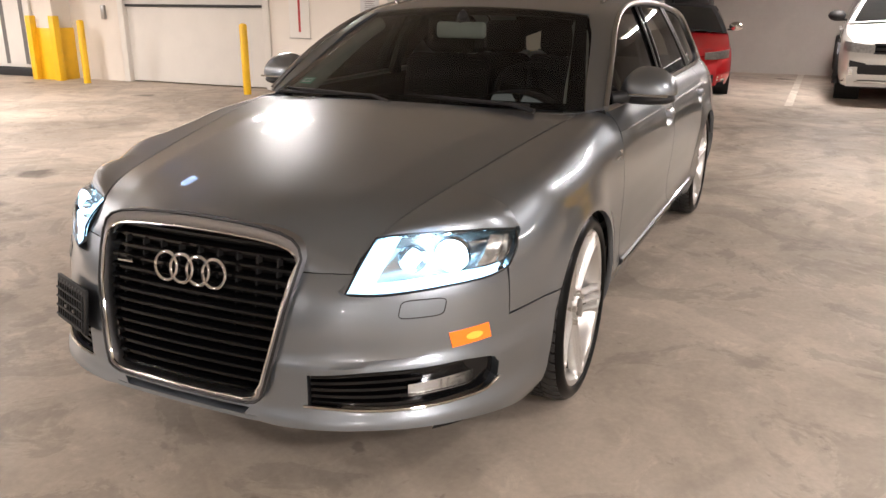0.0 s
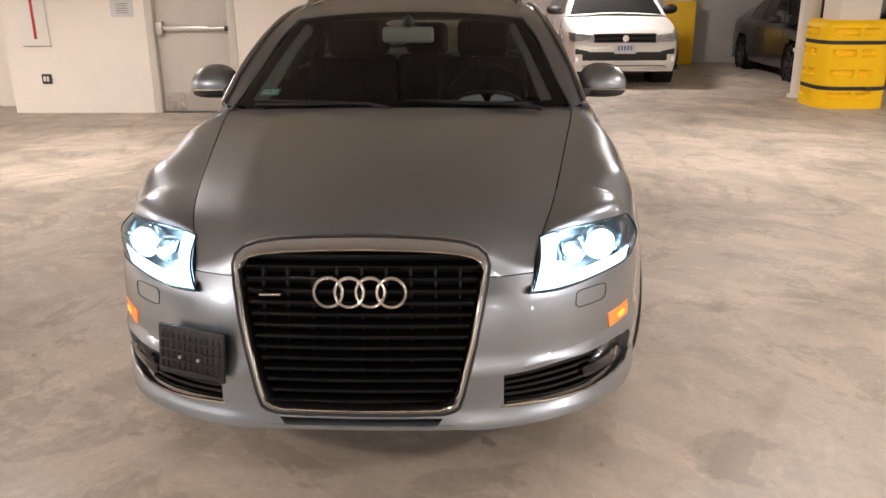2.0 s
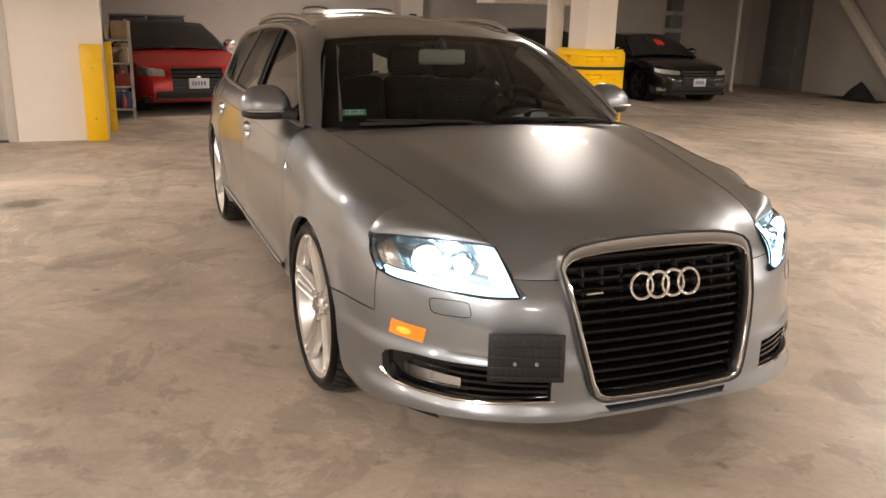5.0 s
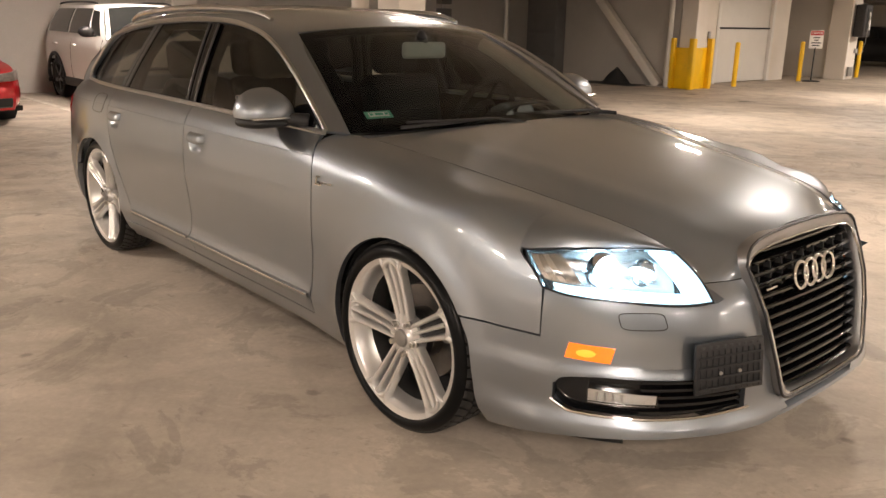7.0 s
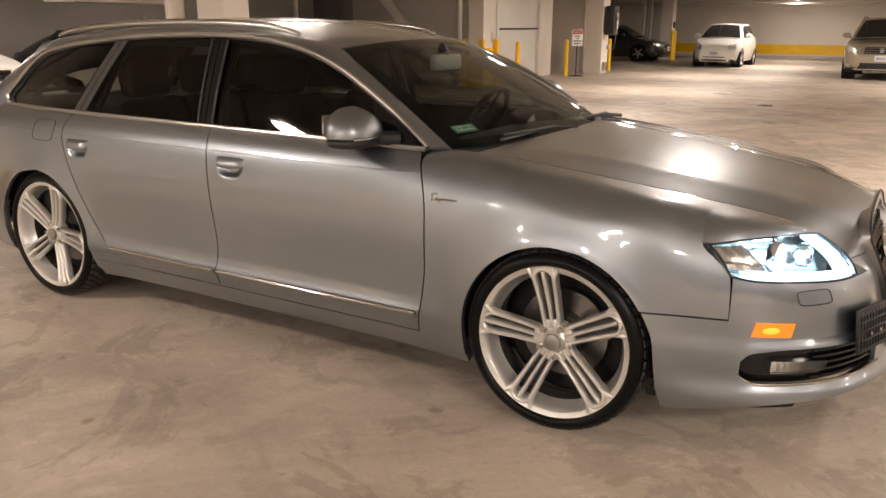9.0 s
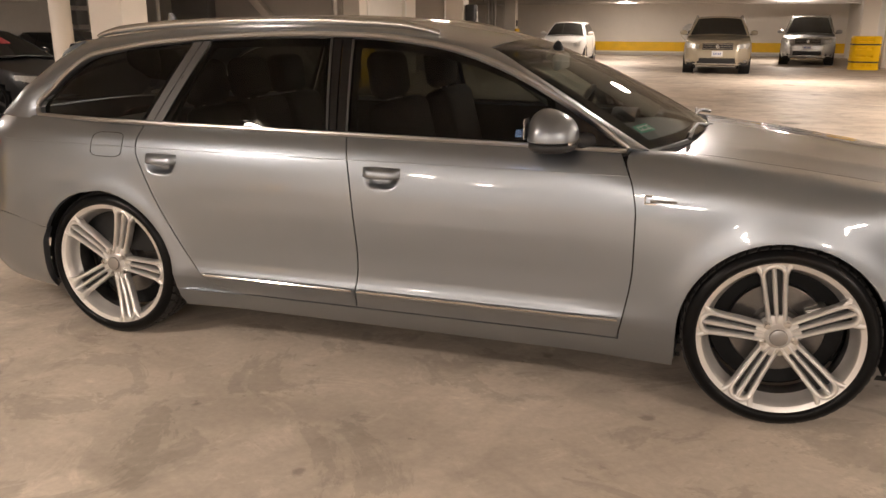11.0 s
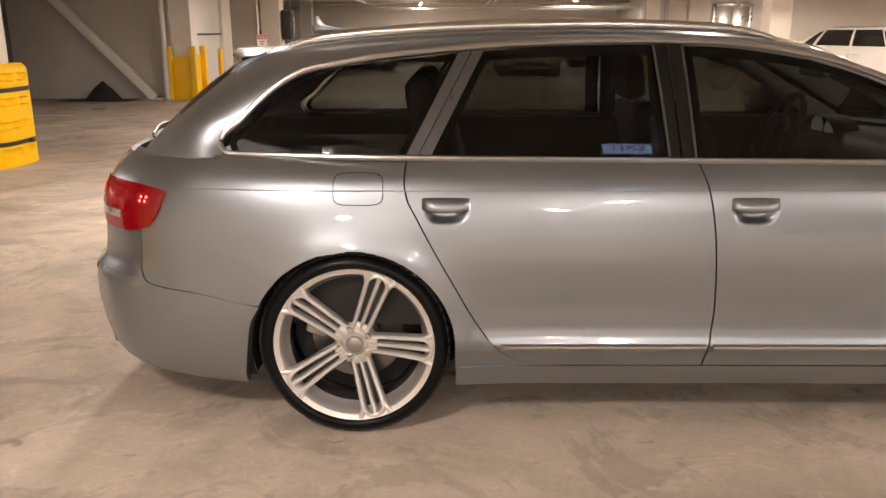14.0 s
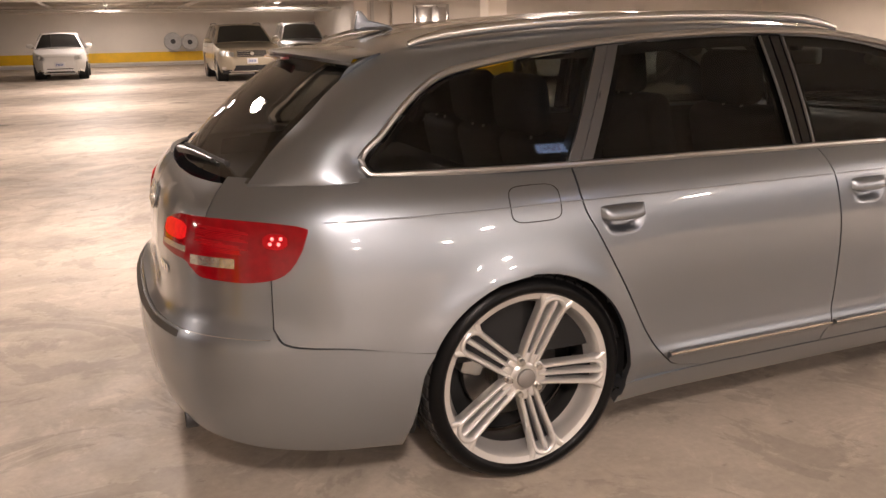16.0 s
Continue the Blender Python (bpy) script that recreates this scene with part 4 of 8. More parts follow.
for x0 in colq:
    w = np.clip((x0 - AX_R) / (XR_(ztop) - GAP - AX_R), 0, 1)
    zt = BELT(x0) - 0.002
    wt = np.clip((-3.1 - x0) / (-3.1 - XT), 0, 1)
    rows.append([skin(q_at_x(x0 + w * (XR_(z) - XR_(ztop))) + wt * (q_seam(z) - QT0), z) for z in lin(ztop, zt, 20)])
panel("rear_quarter", [(q1, SIDE, None), (q3, SIDE, None), (np.array(rows), SIDE, None)], car, M_PAINT, lip=0.02)


QJ = float(q_at_x(0.5742))
HLB = curve([(0.0835, 0.624), (0.100, 0.620), (0.136, 0.633), (0.157, 0.641), (QJ, 0.652)])


def lamp_edge_q(z):
    """Where the headlamp's inner edge lies along the outline, by height."""
    a, b = skin(0.0845, float(HLB(0.0845))), np.array([0.768, float(HL_TOP_Y(0.768)), float(HL_TOP_Z(0.768))])
    t = np.clip((z - a[2]) / (b[2] - a[2]), 0, 1)
    y = a[1] + t * (b[1] - a[1]) - 0.004
    qs = lin(0.06, 0.13, 120)
    return float(np.interp(y, skin(qs, z)[:, 1], qs))


# bonnet
def bonnet():
    nu, nv = 40, 41
    P = np.zeros((nu, nv, 3))
    front = curve([(0.0, 0.893), (0.40, 0.890), (0.62, 0.888), (0.70, 0.886), (0.78, 0.874), (0.90, 0.856), (1.0, 0.836)])
    for j in range(nv):
        v = -1 + 2 * j / (nv - 1)
        av = abs(v)
        xr, xf = -0.30 - 0.10 * av ** 2.2, float(front(av))
        for i in range(nu):
            u = i / (nu - 1)
            x = xr + (xf - xr) * u
            ze, zc, ye = float(HOOD_Z(x)), float(HOOD_C(x)), float(HOOD_Y(x))
            y = v * ye
            z = ze + (zc - ze) * (1 - av ** 2.3)
            # faint power-dome creases running up from the grille's corners
            yc = 0.37 + 0.16 * (1 - u)
            z += 0.006 * math.exp(-((abs(y) - yc) / 0.05) ** 2) * min(1, 4 * u * (1.08 - u))
            # nose drops to the seam beside the grille
            z -= 0.010 * max(0, (u - 0.86) / 0.14) ** 2 * max(0, min(1, (av - 0.70) / 0.12))
            P[i, j] = (x, y, z)
    # beside the grille the nose turns down to the seam over the bumper
    N = np.zeros((8, nv, 3))
    for j in range(nv):
        v = -1 + 2 * j / (nv - 1)
        av = abs(v)
        e, y = P[-1, j], abs(P[-1, j, 1])
        k = min(1.0, max(0.0, (av - 0.67) / 0.06))
        k = k * k * (3 - 2 * k)
        pts = skin(lin(0.02, 0.14, 240), 0.6742)
        yl = float(skin(lamp_edge_q(0.674), 0.674)[1]) - 0.002
        yg = y + (yl - y) * min(1.0, max(0.0, (av - 0.84) / 0.16))
        g = np.array([np.interp(max(yg, 0.372), pts[:, 1], pts[:, 0]), math.copysign(yg, v), 0.6742])
        g = e * (1 - k) + g * k
        for i in range(8):
            t = (i + 1) / 8
            N[i, j] = e * (1 - t) + g * t + np.array((0.55, 0, 0.35)) * 0.30 * np.linalg.norm(g - e) * t * (1 - t)
    bm = sheet(np.concatenate([P, N], 0), (0.2, 0, 1))
    finish(bm, 0.018)
    return part("bonnet", bm, M_PAINT, car, smooth="keep", angle=35)


bonnet()
edge_a, edge_b = skin(0.0845, float(HLB(0.0845))), np.array([0.768, float(HL_TOP_Y(0.768)), float(HL_TOP_Z(0.768))])
ret = []
for t in lin(0, 1, 12):
    x = 0.766 + 0.070 * t
    h = np.array([x, float(HOOD_Y(x)) - 0.003, float(HOOD_Z(x)) - 0.006])
    zl = 0.751 - 0.079 * t
    l = edge_a + (edge_b - edge_a) * (zl - edge_a[2]) / (edge_b[2] - edge_a[2])
    ret.append([h * (1 - u) + l * u for u in lin(0, 1, 4)])
panel("bonnet_return", [(np.array(ret), (0.3, 1, 0.3), None)], car, M_PAINT, lip=0)

# ---------- front bumper ----------
YG = curve([(0.24, 0.20), (0.29, 0.235), (0.31, 0.262), (0.33, 0.282), (0.43, 0.312), (0.53, 0.335), (0.63, 0.353), (0.70, 0.366), (0.74, 0.368)])
VQ0, VQ1 = 0.0665, 0.1605
qA = float(q_at_x(AX_F + ARCH - 0.002))
LIP = curve([(0.0, 0.262), (0.045, 0.250), (0.09, 0.250), (0.134, 0.236), (0.165, 0.210), (0.19, 0.182), (0.215, 0.160)])
VB = curve([(0.04, 0.312), (0.0665, 0.309), (0.10, 0.297), (0.13, 0.294), (0.150, 0.295), (0.156, 0.302), (0.1605, 0.325), (0.215, 0.326)])
VT = curve([(0.04, 0.402), (0.0665, 0.405), (0.10, 0.418), (0.135, 0.418), (0.150, 0.410), (0.157, 0.400), (0.1605, 0.378), (0.215, 0.376)])


def bumper_top(q, x_edge):
    if q < 0.0825:
        return 0.672
    if q < QJ:
        return float(HLB(q)) - 0.003
    return 0.5095


EDGE_F = curve([(0.14, 0.395), (0.20, 0.382), (0.27, 0.368), (0.335, 0.360), (0.42, 0.349), (0.5095, 0.310)])


def front_bumper():
    qs = np.r_[lin(0, 1, 9), lin(1, 2, 26)[1:]]
    qcols = sorted(set(np.r_[lin(0.0, VQ0, 8), lin(VQ0, 0.0824, 5), lin(0.0826, 0.15, 18), lin(0.15, VQ1, 8), lin(VQ1, QJ - 0.0001, 4), lin(QJ + 0.0001, qA, 14)].round(5)))
    hole_cols = {k for k, q in enumerate(qcols[:-1]) if VQ0 - 1e-5 <= q < VQ1 - 1e-5}
    P = []
    for q in qcols:
        col = []
        zb, z1, z2, zt = float(LIP(q)), float(VB(q)), float(VT(q)), bumper_top(q, 0)
        w = max(0.0, 1 - q / VQ0)
        zm = min(0.60, zt - 0.004)
        for z in np.r_[lin(zb, z1, 7), lin(z1, z2, 7)[1:], lin(z2, 0.50, 7)[1:], lin(0.50, zm, 5)[1:], lin(zm, zt, 6)[1:]]:
            qq = q
            if VQ0 <= q < 0.0825 and z > 0.60:
                qq = q + (q - VQ0) / (0.0824 - VQ0) * (lamp_edge_q(z) - 0.0824)
            if q < VQ0:
                q0 = float(q_at_y_front(YG(np.clip(z, 0.24, 0.74))))
                qq = q0 + (VQ0 - q0) * (q / VQ0)
            if q > QJ:
                qq = QJ + (q - QJ) / (qA - QJ) * (float(q_at_x(EDGE_F(z))) - QJ)
            col.append(skin(qq, z))
        P.append(col)
    P = np.array(P)
    for s in (1, -1):
        bm = sheet(P, (0.7, 0.7, 0), s, hole=lambda i, j: i in hole_cols and 6 <= j < 12)
        finish(bm, 0.03)
        part("front_bumper", bm, M_PAINT, car, smooth="keep", angle=30)
    mid = np.array([[skin(q_at_y_front(abs(y)), z) * (1, 1 if y >= 0 else -1, 1) for z in lin(0.272, 0.304, 5)] for y in lin(-0.236, 0.236, 21)])
    bm = sheet(mid, (1, 0, 0))
    finish(bm, 0.02)
    bmesh.ops.translate(bm, vec=(-0.03, 0, 0), verts=bm.verts)
    ll = part("lower_slot", bm, M_MATTEB, car, "black slot under the grille", smooth="keep")
    strip = np.array([[skin(q_at_y_front(abs(y)), z, o) * (1, 1 if y >= 0 else -1, 1) for z, o in ((0.246, -0.035), (0.250, -0.008), (0.256, 0.002), (0.268, 0.002), (0.273, -0.008), (0.274, -0.03))] for y in lin(-0.262, 0.262, 25)])
    upper = np.array([[skin(q_at_y_front(abs(y)), z, o) * (1, 1 if y >= 0 else -1, 1) for z, o in ((0.284, -0.03), (0.285, -0.006), (0.289, 0.001), (0.300, 0.001), (0.308, -0.004))] for y in lin(-0.255, 0.255, 25)])
    part("upper_lip", finish(sheet(upper, (1, 0, 0)), 0), M_PAINT, ll, smooth="keep", angle=50)
    part("lower_lip", finish(sheet(strip, (1, 0, 0)), 0), M_PAINT, ll, smooth="keep", angle=50)


front_bumper()


def on_skin(q0, q1, zb, zt, n, m, off):
    """A patch laid over the skin between two bounds in z; bounds are functions of q."""
    q = lin(q0, q1, n)
    return np.array([[skin(a, b, off) for b in lin(float(zb(a)), float(zt(a)), m)] for a in q])


def pad(name, P, ref, parent, material, depth=0.01, label="", flips=(1, -1), angle=30):
    """A raised or inset piece over the skin, with sides."""
    out = []
    for s in flips:
        bm = sheet(P, ref, s)
        finish(bm, depth)
        out.append(part(name, bm, material, parent, label, smooth="keep", angle=angle))
    return out


FRONT = (0.8, 0.6, 0)
# side intakes: dark recess, four louvres, fog lamp, bright lower strip
for s in (1, -1):
    back = on_skin(VQ0 - 0.004, VQ1 + 0.003, lambda q: VB(q) - 0.012, lambda q: VT(q) + 0.012, 24, 6, -0.055)
    vent = part("side_intake", finish(sheet(back, FRONT, s), 0.02), M_MATTEB, car, "matt black side air intake", smooth="keep")
    for k in range(5):
        t = (k + 0.6) / 5.2
        q = lin(VQ0 + 0.001, 0.120, 14)
        P = np.array([[skin(a, float(VB(a) + t * (VT(a) - VB(a))) + dz, -0.012 - d) for dz, d in ((0.004, 0.03), (0.005, 0.0), (-0.004, 0.0), (-0.006, 0.03))] for a in q])
        part("louvre", finish(sheet(P, FRONT, s), 0), M_PIANO, vent, smooth="keep")
    P = on_skin(0.1095, VQ1 - 0.0005, lambda q: VB(q) + 0.003, lambda q: VT(q) - 0.002, 16, 4, -0.026)
    part("blank_cover", finish(sheet(P, FRONT, s), 0.02), M_PIANO, vent, smooth="keep")
    fq = lin(0.1125, 0.1440, 9)
    P = np.array([[skin(a, b, -0.006) for b in lin(0.339, 0.377 - 0.010 * (0.1440 - a) / 0.0315, 4)] for a in fq])
    fog = part("fog_lamp", finish(sheet(P, FRONT, s), 0.03), M_LAMPCHROME, vent, "clear fog lamp", smooth="keep")
    P = np.array([[skin(a, b, 0.001) for b in lin(0.336, 0.380 - 0.010 * (0.1445 - a) / 0.0325, 5)] for a in lin(0.1120, 0.1445, 9)])
    part("fog_lens", finish(sheet(P, FRONT, s), 0.008), M_LENS, fog, smooth="keep")
    for k in range(4):
        a = 0.128 + 0.0038 * k
        P = np.array([[skin(a + e, b, -0.0035) for b in lin(0.342, 0.366, 3)] for e in (0, 0.0012)])
        part("fog_flute", finish(sheet(P, FRONT, s), 0.004), M_SATIN, fog, smooth="keep")
    path = [skin(a, float(VB(a)) + 0.003, 0.002) * (1, s, 1) for a in lin(VQ0 - 0.002, VQ1 + 0.001, 26)]
    part("intake_trim", sweep(path, 0.0055, 6), M_CHROME, vent)
    # side marker, washer flap
    P = np.array([[skin(0.1560 - 0.0212 * u - 0.0018 * v, 0.462 + 0.046 * v - 0.006 * u, 0.003) for v in lin(0, 1, 4)] for u in lin(0, 1, 6)])
    sm = part("side_marker", finish(sheet(P, FRONT, s), 0.012), M_AMBER, car, "lit amber side marker", smooth="keep")
    P = np.array([[skin(0.1462 + 0.0046 * r * math.cos(a), 0.4815 + 0.0115 * r * math.sin(a), 0.0045 + 0.003 * (1 - r)) for r in lin(0.02, 1, 4)] for a in lin(0, 2 * math.pi, 17)])
    part("marker_bulb", finish(sheet(P, FRONT, s), 0.0), M_AMBERLIT, sm, smooth="keep")
    wq0, wq1 = 0.1095, 0.1325
    rim = []
    for k in range(28):
        a = 2 * math.pi * k / 28
        c, d = math.cos(a), math.sin(a)
        e = 2 / 5
        uu, vv = math.copysign(abs(c) ** e, c), math.copysign(abs(d) ** e, d)
        rim.append(skin((wq0 + wq1) / 2 + 0.0112 * uu + 0.0012 * vv, 0.580 + 0.0235 * vv, 0.0006) * (1, s, 1))
    part("washer_flap_joint", sweep(rim, 0.0016, 5, closed=True), M_MATTEB, car, "dark joint of the headlamp washer flap")

# ---------- grille ----------
def gx(z):
    return 1.037 - float(_if[0](z))


def grille():
    top_y = [(0.0, 0.792), (0.12, 0.790), (0.22, 0.785), (0.29, 0.776), (0.33, 0.763), (0.353, 0.743), (0.363, 0.715)]
    zs = [0.66, 0.58, 0.50, 0.42, 0.37, 0.345]
    bot = [(0.280, 0.330), (0.264, 0.318), (0.237, 0.310), (0.12, 0.306), (0.0, 0.305)]
    half = top_y + [(float(YG(z)) - 0.004, z) for z in zs] + bot

    def loop(dy, dz_top, dz_bot, dx):
        pts = []
        for sgn, seq in ((1, half), (-1, half[::-1])):
            for y, z in seq:
                if sgn < 0 and y == 0.0:
                    continue
                t = (z - 0.297) / (0.792 - 0.297)
                pts.append((gx(z) + dx, sgn * max(0.0, y - dy * (1 if y > 0 else 0)), z - dz_top * (t > 0.75) * ((t - 0.75) / 0.25) + dz_bot * (t < 0.12)))
        return pts

    outer = loop(0, 0, 0, 0.004)
    inner = loop(0.016, 0.046, 0.012, 0.0)
    bm = bmesh.new()
    n = len(outer)
    rings = []
    for pts, dx in ((outer, -0.03), (outer, 0.004), (loop(0.008, 0.010, 0.006, 0), 0.011), (loop(0.012, 0.036, 0.009, 0), 0.010), (inner, 0.002), (inner, -0.03)):
        rings.append([bm.verts.new((p[0] + dx, p[1], p[2])) for p in pts])
    for a, b in zip(rings, rings[1:]):
        for k in range(n):
            bm.faces.new((a[k], a[(k + 1) % n], b[(k + 1) % n], b[k]))
    g = part("grille", bm, M_GRILLE, car, "single-frame grille with satin surround and black slats", smooth=True, angle=50)
    part("chrome_edge", sweep([(p[0] + 0.008, p[1], p[2]) for p in loop(0.014, 0.042, 0.010, 0)], 0.0042, 6, closed=True), M_CHROME, g)
    part("surround_joint", sweep([(p[0] + 0.006, p[1], p[2]) for p in outer], 0.0045, 6, closed=True), M_MATTEB, g)
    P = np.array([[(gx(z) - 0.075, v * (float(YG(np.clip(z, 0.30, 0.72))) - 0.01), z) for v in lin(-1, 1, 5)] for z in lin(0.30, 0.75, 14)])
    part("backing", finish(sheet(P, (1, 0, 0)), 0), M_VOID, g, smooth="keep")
    zz = [0.335 + 0.0305 * k for k in range(14)]
    for z in zz:
        w = float(YG(min(z, 0.72))) - 0.030
        x = gx(z)
        P = np.array([[(x + dx - 0.010 * (y / w) ** 2, y, z + dz) for dx, dz in ((-0.045, 0.007), (-0.014, 0.0085), (-0.006, 0.004), (-0.006, -0.004), (-0.014, -0.007), (-0.045, -0.006))] for y in lin(-w, w, 15)])
        part("slat", finish(sheet(P, (1, 0, 0.2)), 0), M_SLAT, g, smooth="keep", angle=40)
    for k in range(9):
        y = -0.28 + 0.07 * k
        part("upright_rib", prism([(-0.022, 0.33), (0.0, 0.33), (-0.068, 0.70), (-0.09, 0.70)], 0.006, Matrix.Translation((gx(0.33) - 0.045, y + 0.003, 0)) @ Matrix.Rotation(radians(90), 4, "X")), M_VOID, g)
    # four-ring emblem
    for k in range(4):
        bm = bmesh.new()
        cy, R, r = -0.0885 + 0.059 * k, 0.0405, 0.0054
        x0 = gx(0.643) + 0.010
        tilt = 0.19
        ring = []
        for a in range(36):
            an = 2 * math.pi * a / 36
            row = []
            for b in range(10):
                bn = 2 * math.pi * b / 10
                rr = R + r * math.cos(bn)
                h = rr * math.sin(an)
                row.append(bm.verts.new((x0 + 0.006 * math.sin(bn) - tilt * h + (0.0015 if k % 2 else 0), cy + rr * math.cos(an), 0.643 + h)))
            ring.append(row)
        for a in range(36):
            for b in range(10):
                bm.faces.new((ring[a][b], ring[(a + 1) % 36][b], ring[(a + 1) % 36][(b + 1) % 10], ring[a][(b + 1) % 10]))
        part("emblem_ring", bm, M_CHROME, g, "chrome emblem ring")
    part("badge_strip", box(gx(0.635) - 0.002, gx(0.635) + 0.003, -0.285, -0.225, 0.630, 0.6365, 0.001), M_SATIN, g, "small silver badge bar")
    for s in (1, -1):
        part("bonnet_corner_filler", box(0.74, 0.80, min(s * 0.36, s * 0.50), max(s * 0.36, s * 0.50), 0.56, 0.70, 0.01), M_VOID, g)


grille()


# plate bracket
def plate_bracket():
    m = Matrix.Translation((0.962, -0.487, 0.448)) @ Matrix.Rotation(radians(-21), 4, "Z") @ Matrix.Rotation(radians(-7), 4, "Y")
    b = part("plate_bracket", prism([(-0.115, -0.062), (0.115, -0.062), (0.115, 0.085), (-0.115, 0.085)], 0.012, m @ Matrix.Rotation(radians(90), 4, "Y") @ Matrix.Rotation(radians(90), 4, "Z"), bevel=0.003), M_MATTEB, car, "empty black plastic number plate bracket")
    for k in range(11):
        part("bracket_web", box(0.011, 0.016, -0.1015 + 0.02 * k, -0.0985 + 0.02 * k, -0.055, 0.062, 0.001), M_MATTEB, b).matrix_basis = m
    for k in range(4):
        part("bracket_rib", box(0.013, 0.019, -0.108, 0.108, -0.062 + 0.012 + 0.03 * k, -0.055 + 0.012 + 0.03 * k, 0.002), M_MATTEB, b).matrix_basis = m
    for k in range(9):
        part("bracket_slot", box(0.0125, 0.0145, -0.10 + 0.0235 * k, -0.088 + 0.0235 * k, 0.068, 0.076, 0.001), M_DARK, b).matrix_basis = m
    for y in (-0.035, 0.03):
        part("screw", tube((0.013, y, -0.005), (0.018, y, -0.005), 0.006, 8), M_STEEL, b).matrix_basis = m


plate_bracket()


# ---------- headlamps ----------
def headlamp(s):
    # outline points from the inner tip round: lower edge, outer edge, upper edge
    def P_lower(t):
        q = 0.0845 + (QJ + 0.001 - 0.0845) * t
        return skin(q, float(HLB(q)) + 0.001)

    def P_upper(t):
        X = 0.768 + (0.484 - 0.768) * t
        return np.array([X, float(HL_TOP_Y(X)) - 0.002, float(HL_TOP_Z(X)) - 0.002])

    nu, nv = 22, 14
    G = np.zeros((nu, nv, 3))
    for i in range(nu):
        t = i / (nu - 1)
        a, b = P_lower(t), P_upper(t)
        for j in range(nv):
            v = j / (nv - 1)
            p = a * (1 - v) + b * v
            # bulge outwards along the skin's facing
            out = np.array([0.75 - 0.35 * t, 0.35 + 0.45 * t, 0.35])
            G[i, j] = p + out / np.linalg.norm(out) * 0.030 * math.sin(math.pi * v) * (0.75 + 0.25 * math.sin(math.pi * t))
    bm = sheet(G, FRONT, s)
    finish(bm, 0.012)
    hl = part("headlamp", bm, M_LENS, car, "lit xenon headlamp behind clear lens", smooth="keep", angle=40)
    back = G - np.array([0.085, 0.05, 0.0])
    edge = np.zeros((nu, nv + 4, 3))
    for i in range(nu):
        edge[i, 2:-2] = back[i]
        edge[i, 0], edge[i, 1] = G[i, 0] - (0.004, 0.003, 0), (G[i, 0] * 0.5 + back[i, 0] * 0.5)
        edge[i, -1], edge[i, -2] = G[i, -1] - (0.004, 0.003, 0), (G[i, -1] * 0.5 + back[i, -1] * 0.5)
    part("lamp_bowl", finish(sheet(edge, FRONT, s), 0), M_SATIN, hl, smooth="keep")
    # inner end is near-black, so the gap beside the lamp reads shaded
    for i, nm in ((0, "bowl_end"), (nu - 1, "bowl_end")):
        P = np.array([G[i] - (0.004, 0.003, 0), back[i]])
        part(nm, finish(sheet(P, FRONT, s), 0), M_VOID if i == 0 else M_SATIN, hl, smooth="keep")

    def at(t, v, deep):
        i, j = t * (nu - 1), v * (nv - 1)
        p = G[int(i), int(j)]
        return Vector((p[0] - deep * 0.85, (p[1] - deep * 0.5) * s, p[2]))

    # two projector bowls, light guide strip, indicator chamber
    for t, v, r, lit in ((0.54, 0.50, 0.052, True), (0.30, 0.47, 0.040, False)):
        c = at(t, v, 0.055)
        m = Matrix.Translation(c) @ Vector((0.97, 0.22 * s, 0.02)).to_track_quat("Z", "Y").to_matrix().to_4x4()
        part("projector_ring", lathe([(r, -0.01), (r, 0.012), (r * 0.9, 0.02), (r * 0.8, 0.012), (r * 0.72, -0.012)], 32, m=m), M_LAMPCHROME, hl)
        if lit:
            part("projector_lens", lathe([(r * 0.74, -0.012), (r * 0.70, 0.006), (r * 0.5, 0.020), (r * 0.25, 0.026), (0.0, 0.028)], 32, m=m), M_XENON, hl, "glowing blue-white xenon lens")
        else:
            part("reflector_bowl", lathe([(r * 0.76, 0.004), (r * 0.5, -0.022), (r * 0.2, -0.03), (0.0, -0.03)], 32, m=m), M_LAMPCHROME, hl)
            part("bulb", lathe([(0.0, 0.012), (0.006, 0.010), (0.009, 0.0), (0.008, -0.028)], 12, m=m), M_XENON, hl)
    q = lin(0.03, 0.93, 24)
    P = np.array([[at(t, v, 0.016) * 1.0 for v in (0.05, 0.17)] for t in q])
    bm = sheet(np.array(P), (0.8, 0.6 * s, 0))
    finish(bm, 0.01)
    part("light_guide", bm, M_DRL, hl, "glowing daytime light strip", smooth="keep")
    # lamp light falling on this reflector is put in as its own glow
    P = np.array([[at(t, v, 0.024) for v in lin(0.18, 0.95, 6)] for t in lin(0.03, 0.17, 6)])
    part("glow_reflector", finish(sheet(P, (0.8, 0.6 * s, 0)), 0.01), M_DRL, hl, smooth="keep")
    P = np.array([[at(t, v, 0.022) for v in lin(0.24, 0.92, 8)] for t in lin(0.74, 0.97, 8)])
    ind = part("indicator_chamber", finish(sheet(P, (0.8, 0.6 * s, 0)), 0.012), M_LAMPCHROME, hl, "faceted indicator chamber", smooth="keep")
    for k in range(6):
        P = np.array([[at(0.76 + 0.033 * k + e, v, 0.018) for v in lin(0.28, 0.88, 5)] for e in (0, 0.02)])
        part("indicator_flute", finish(sheet(P, (0.8, 0.6 * s, 0)), 0.004), M_AMBERD if k == 3 else M_SATIN, hl, smooth="keep")
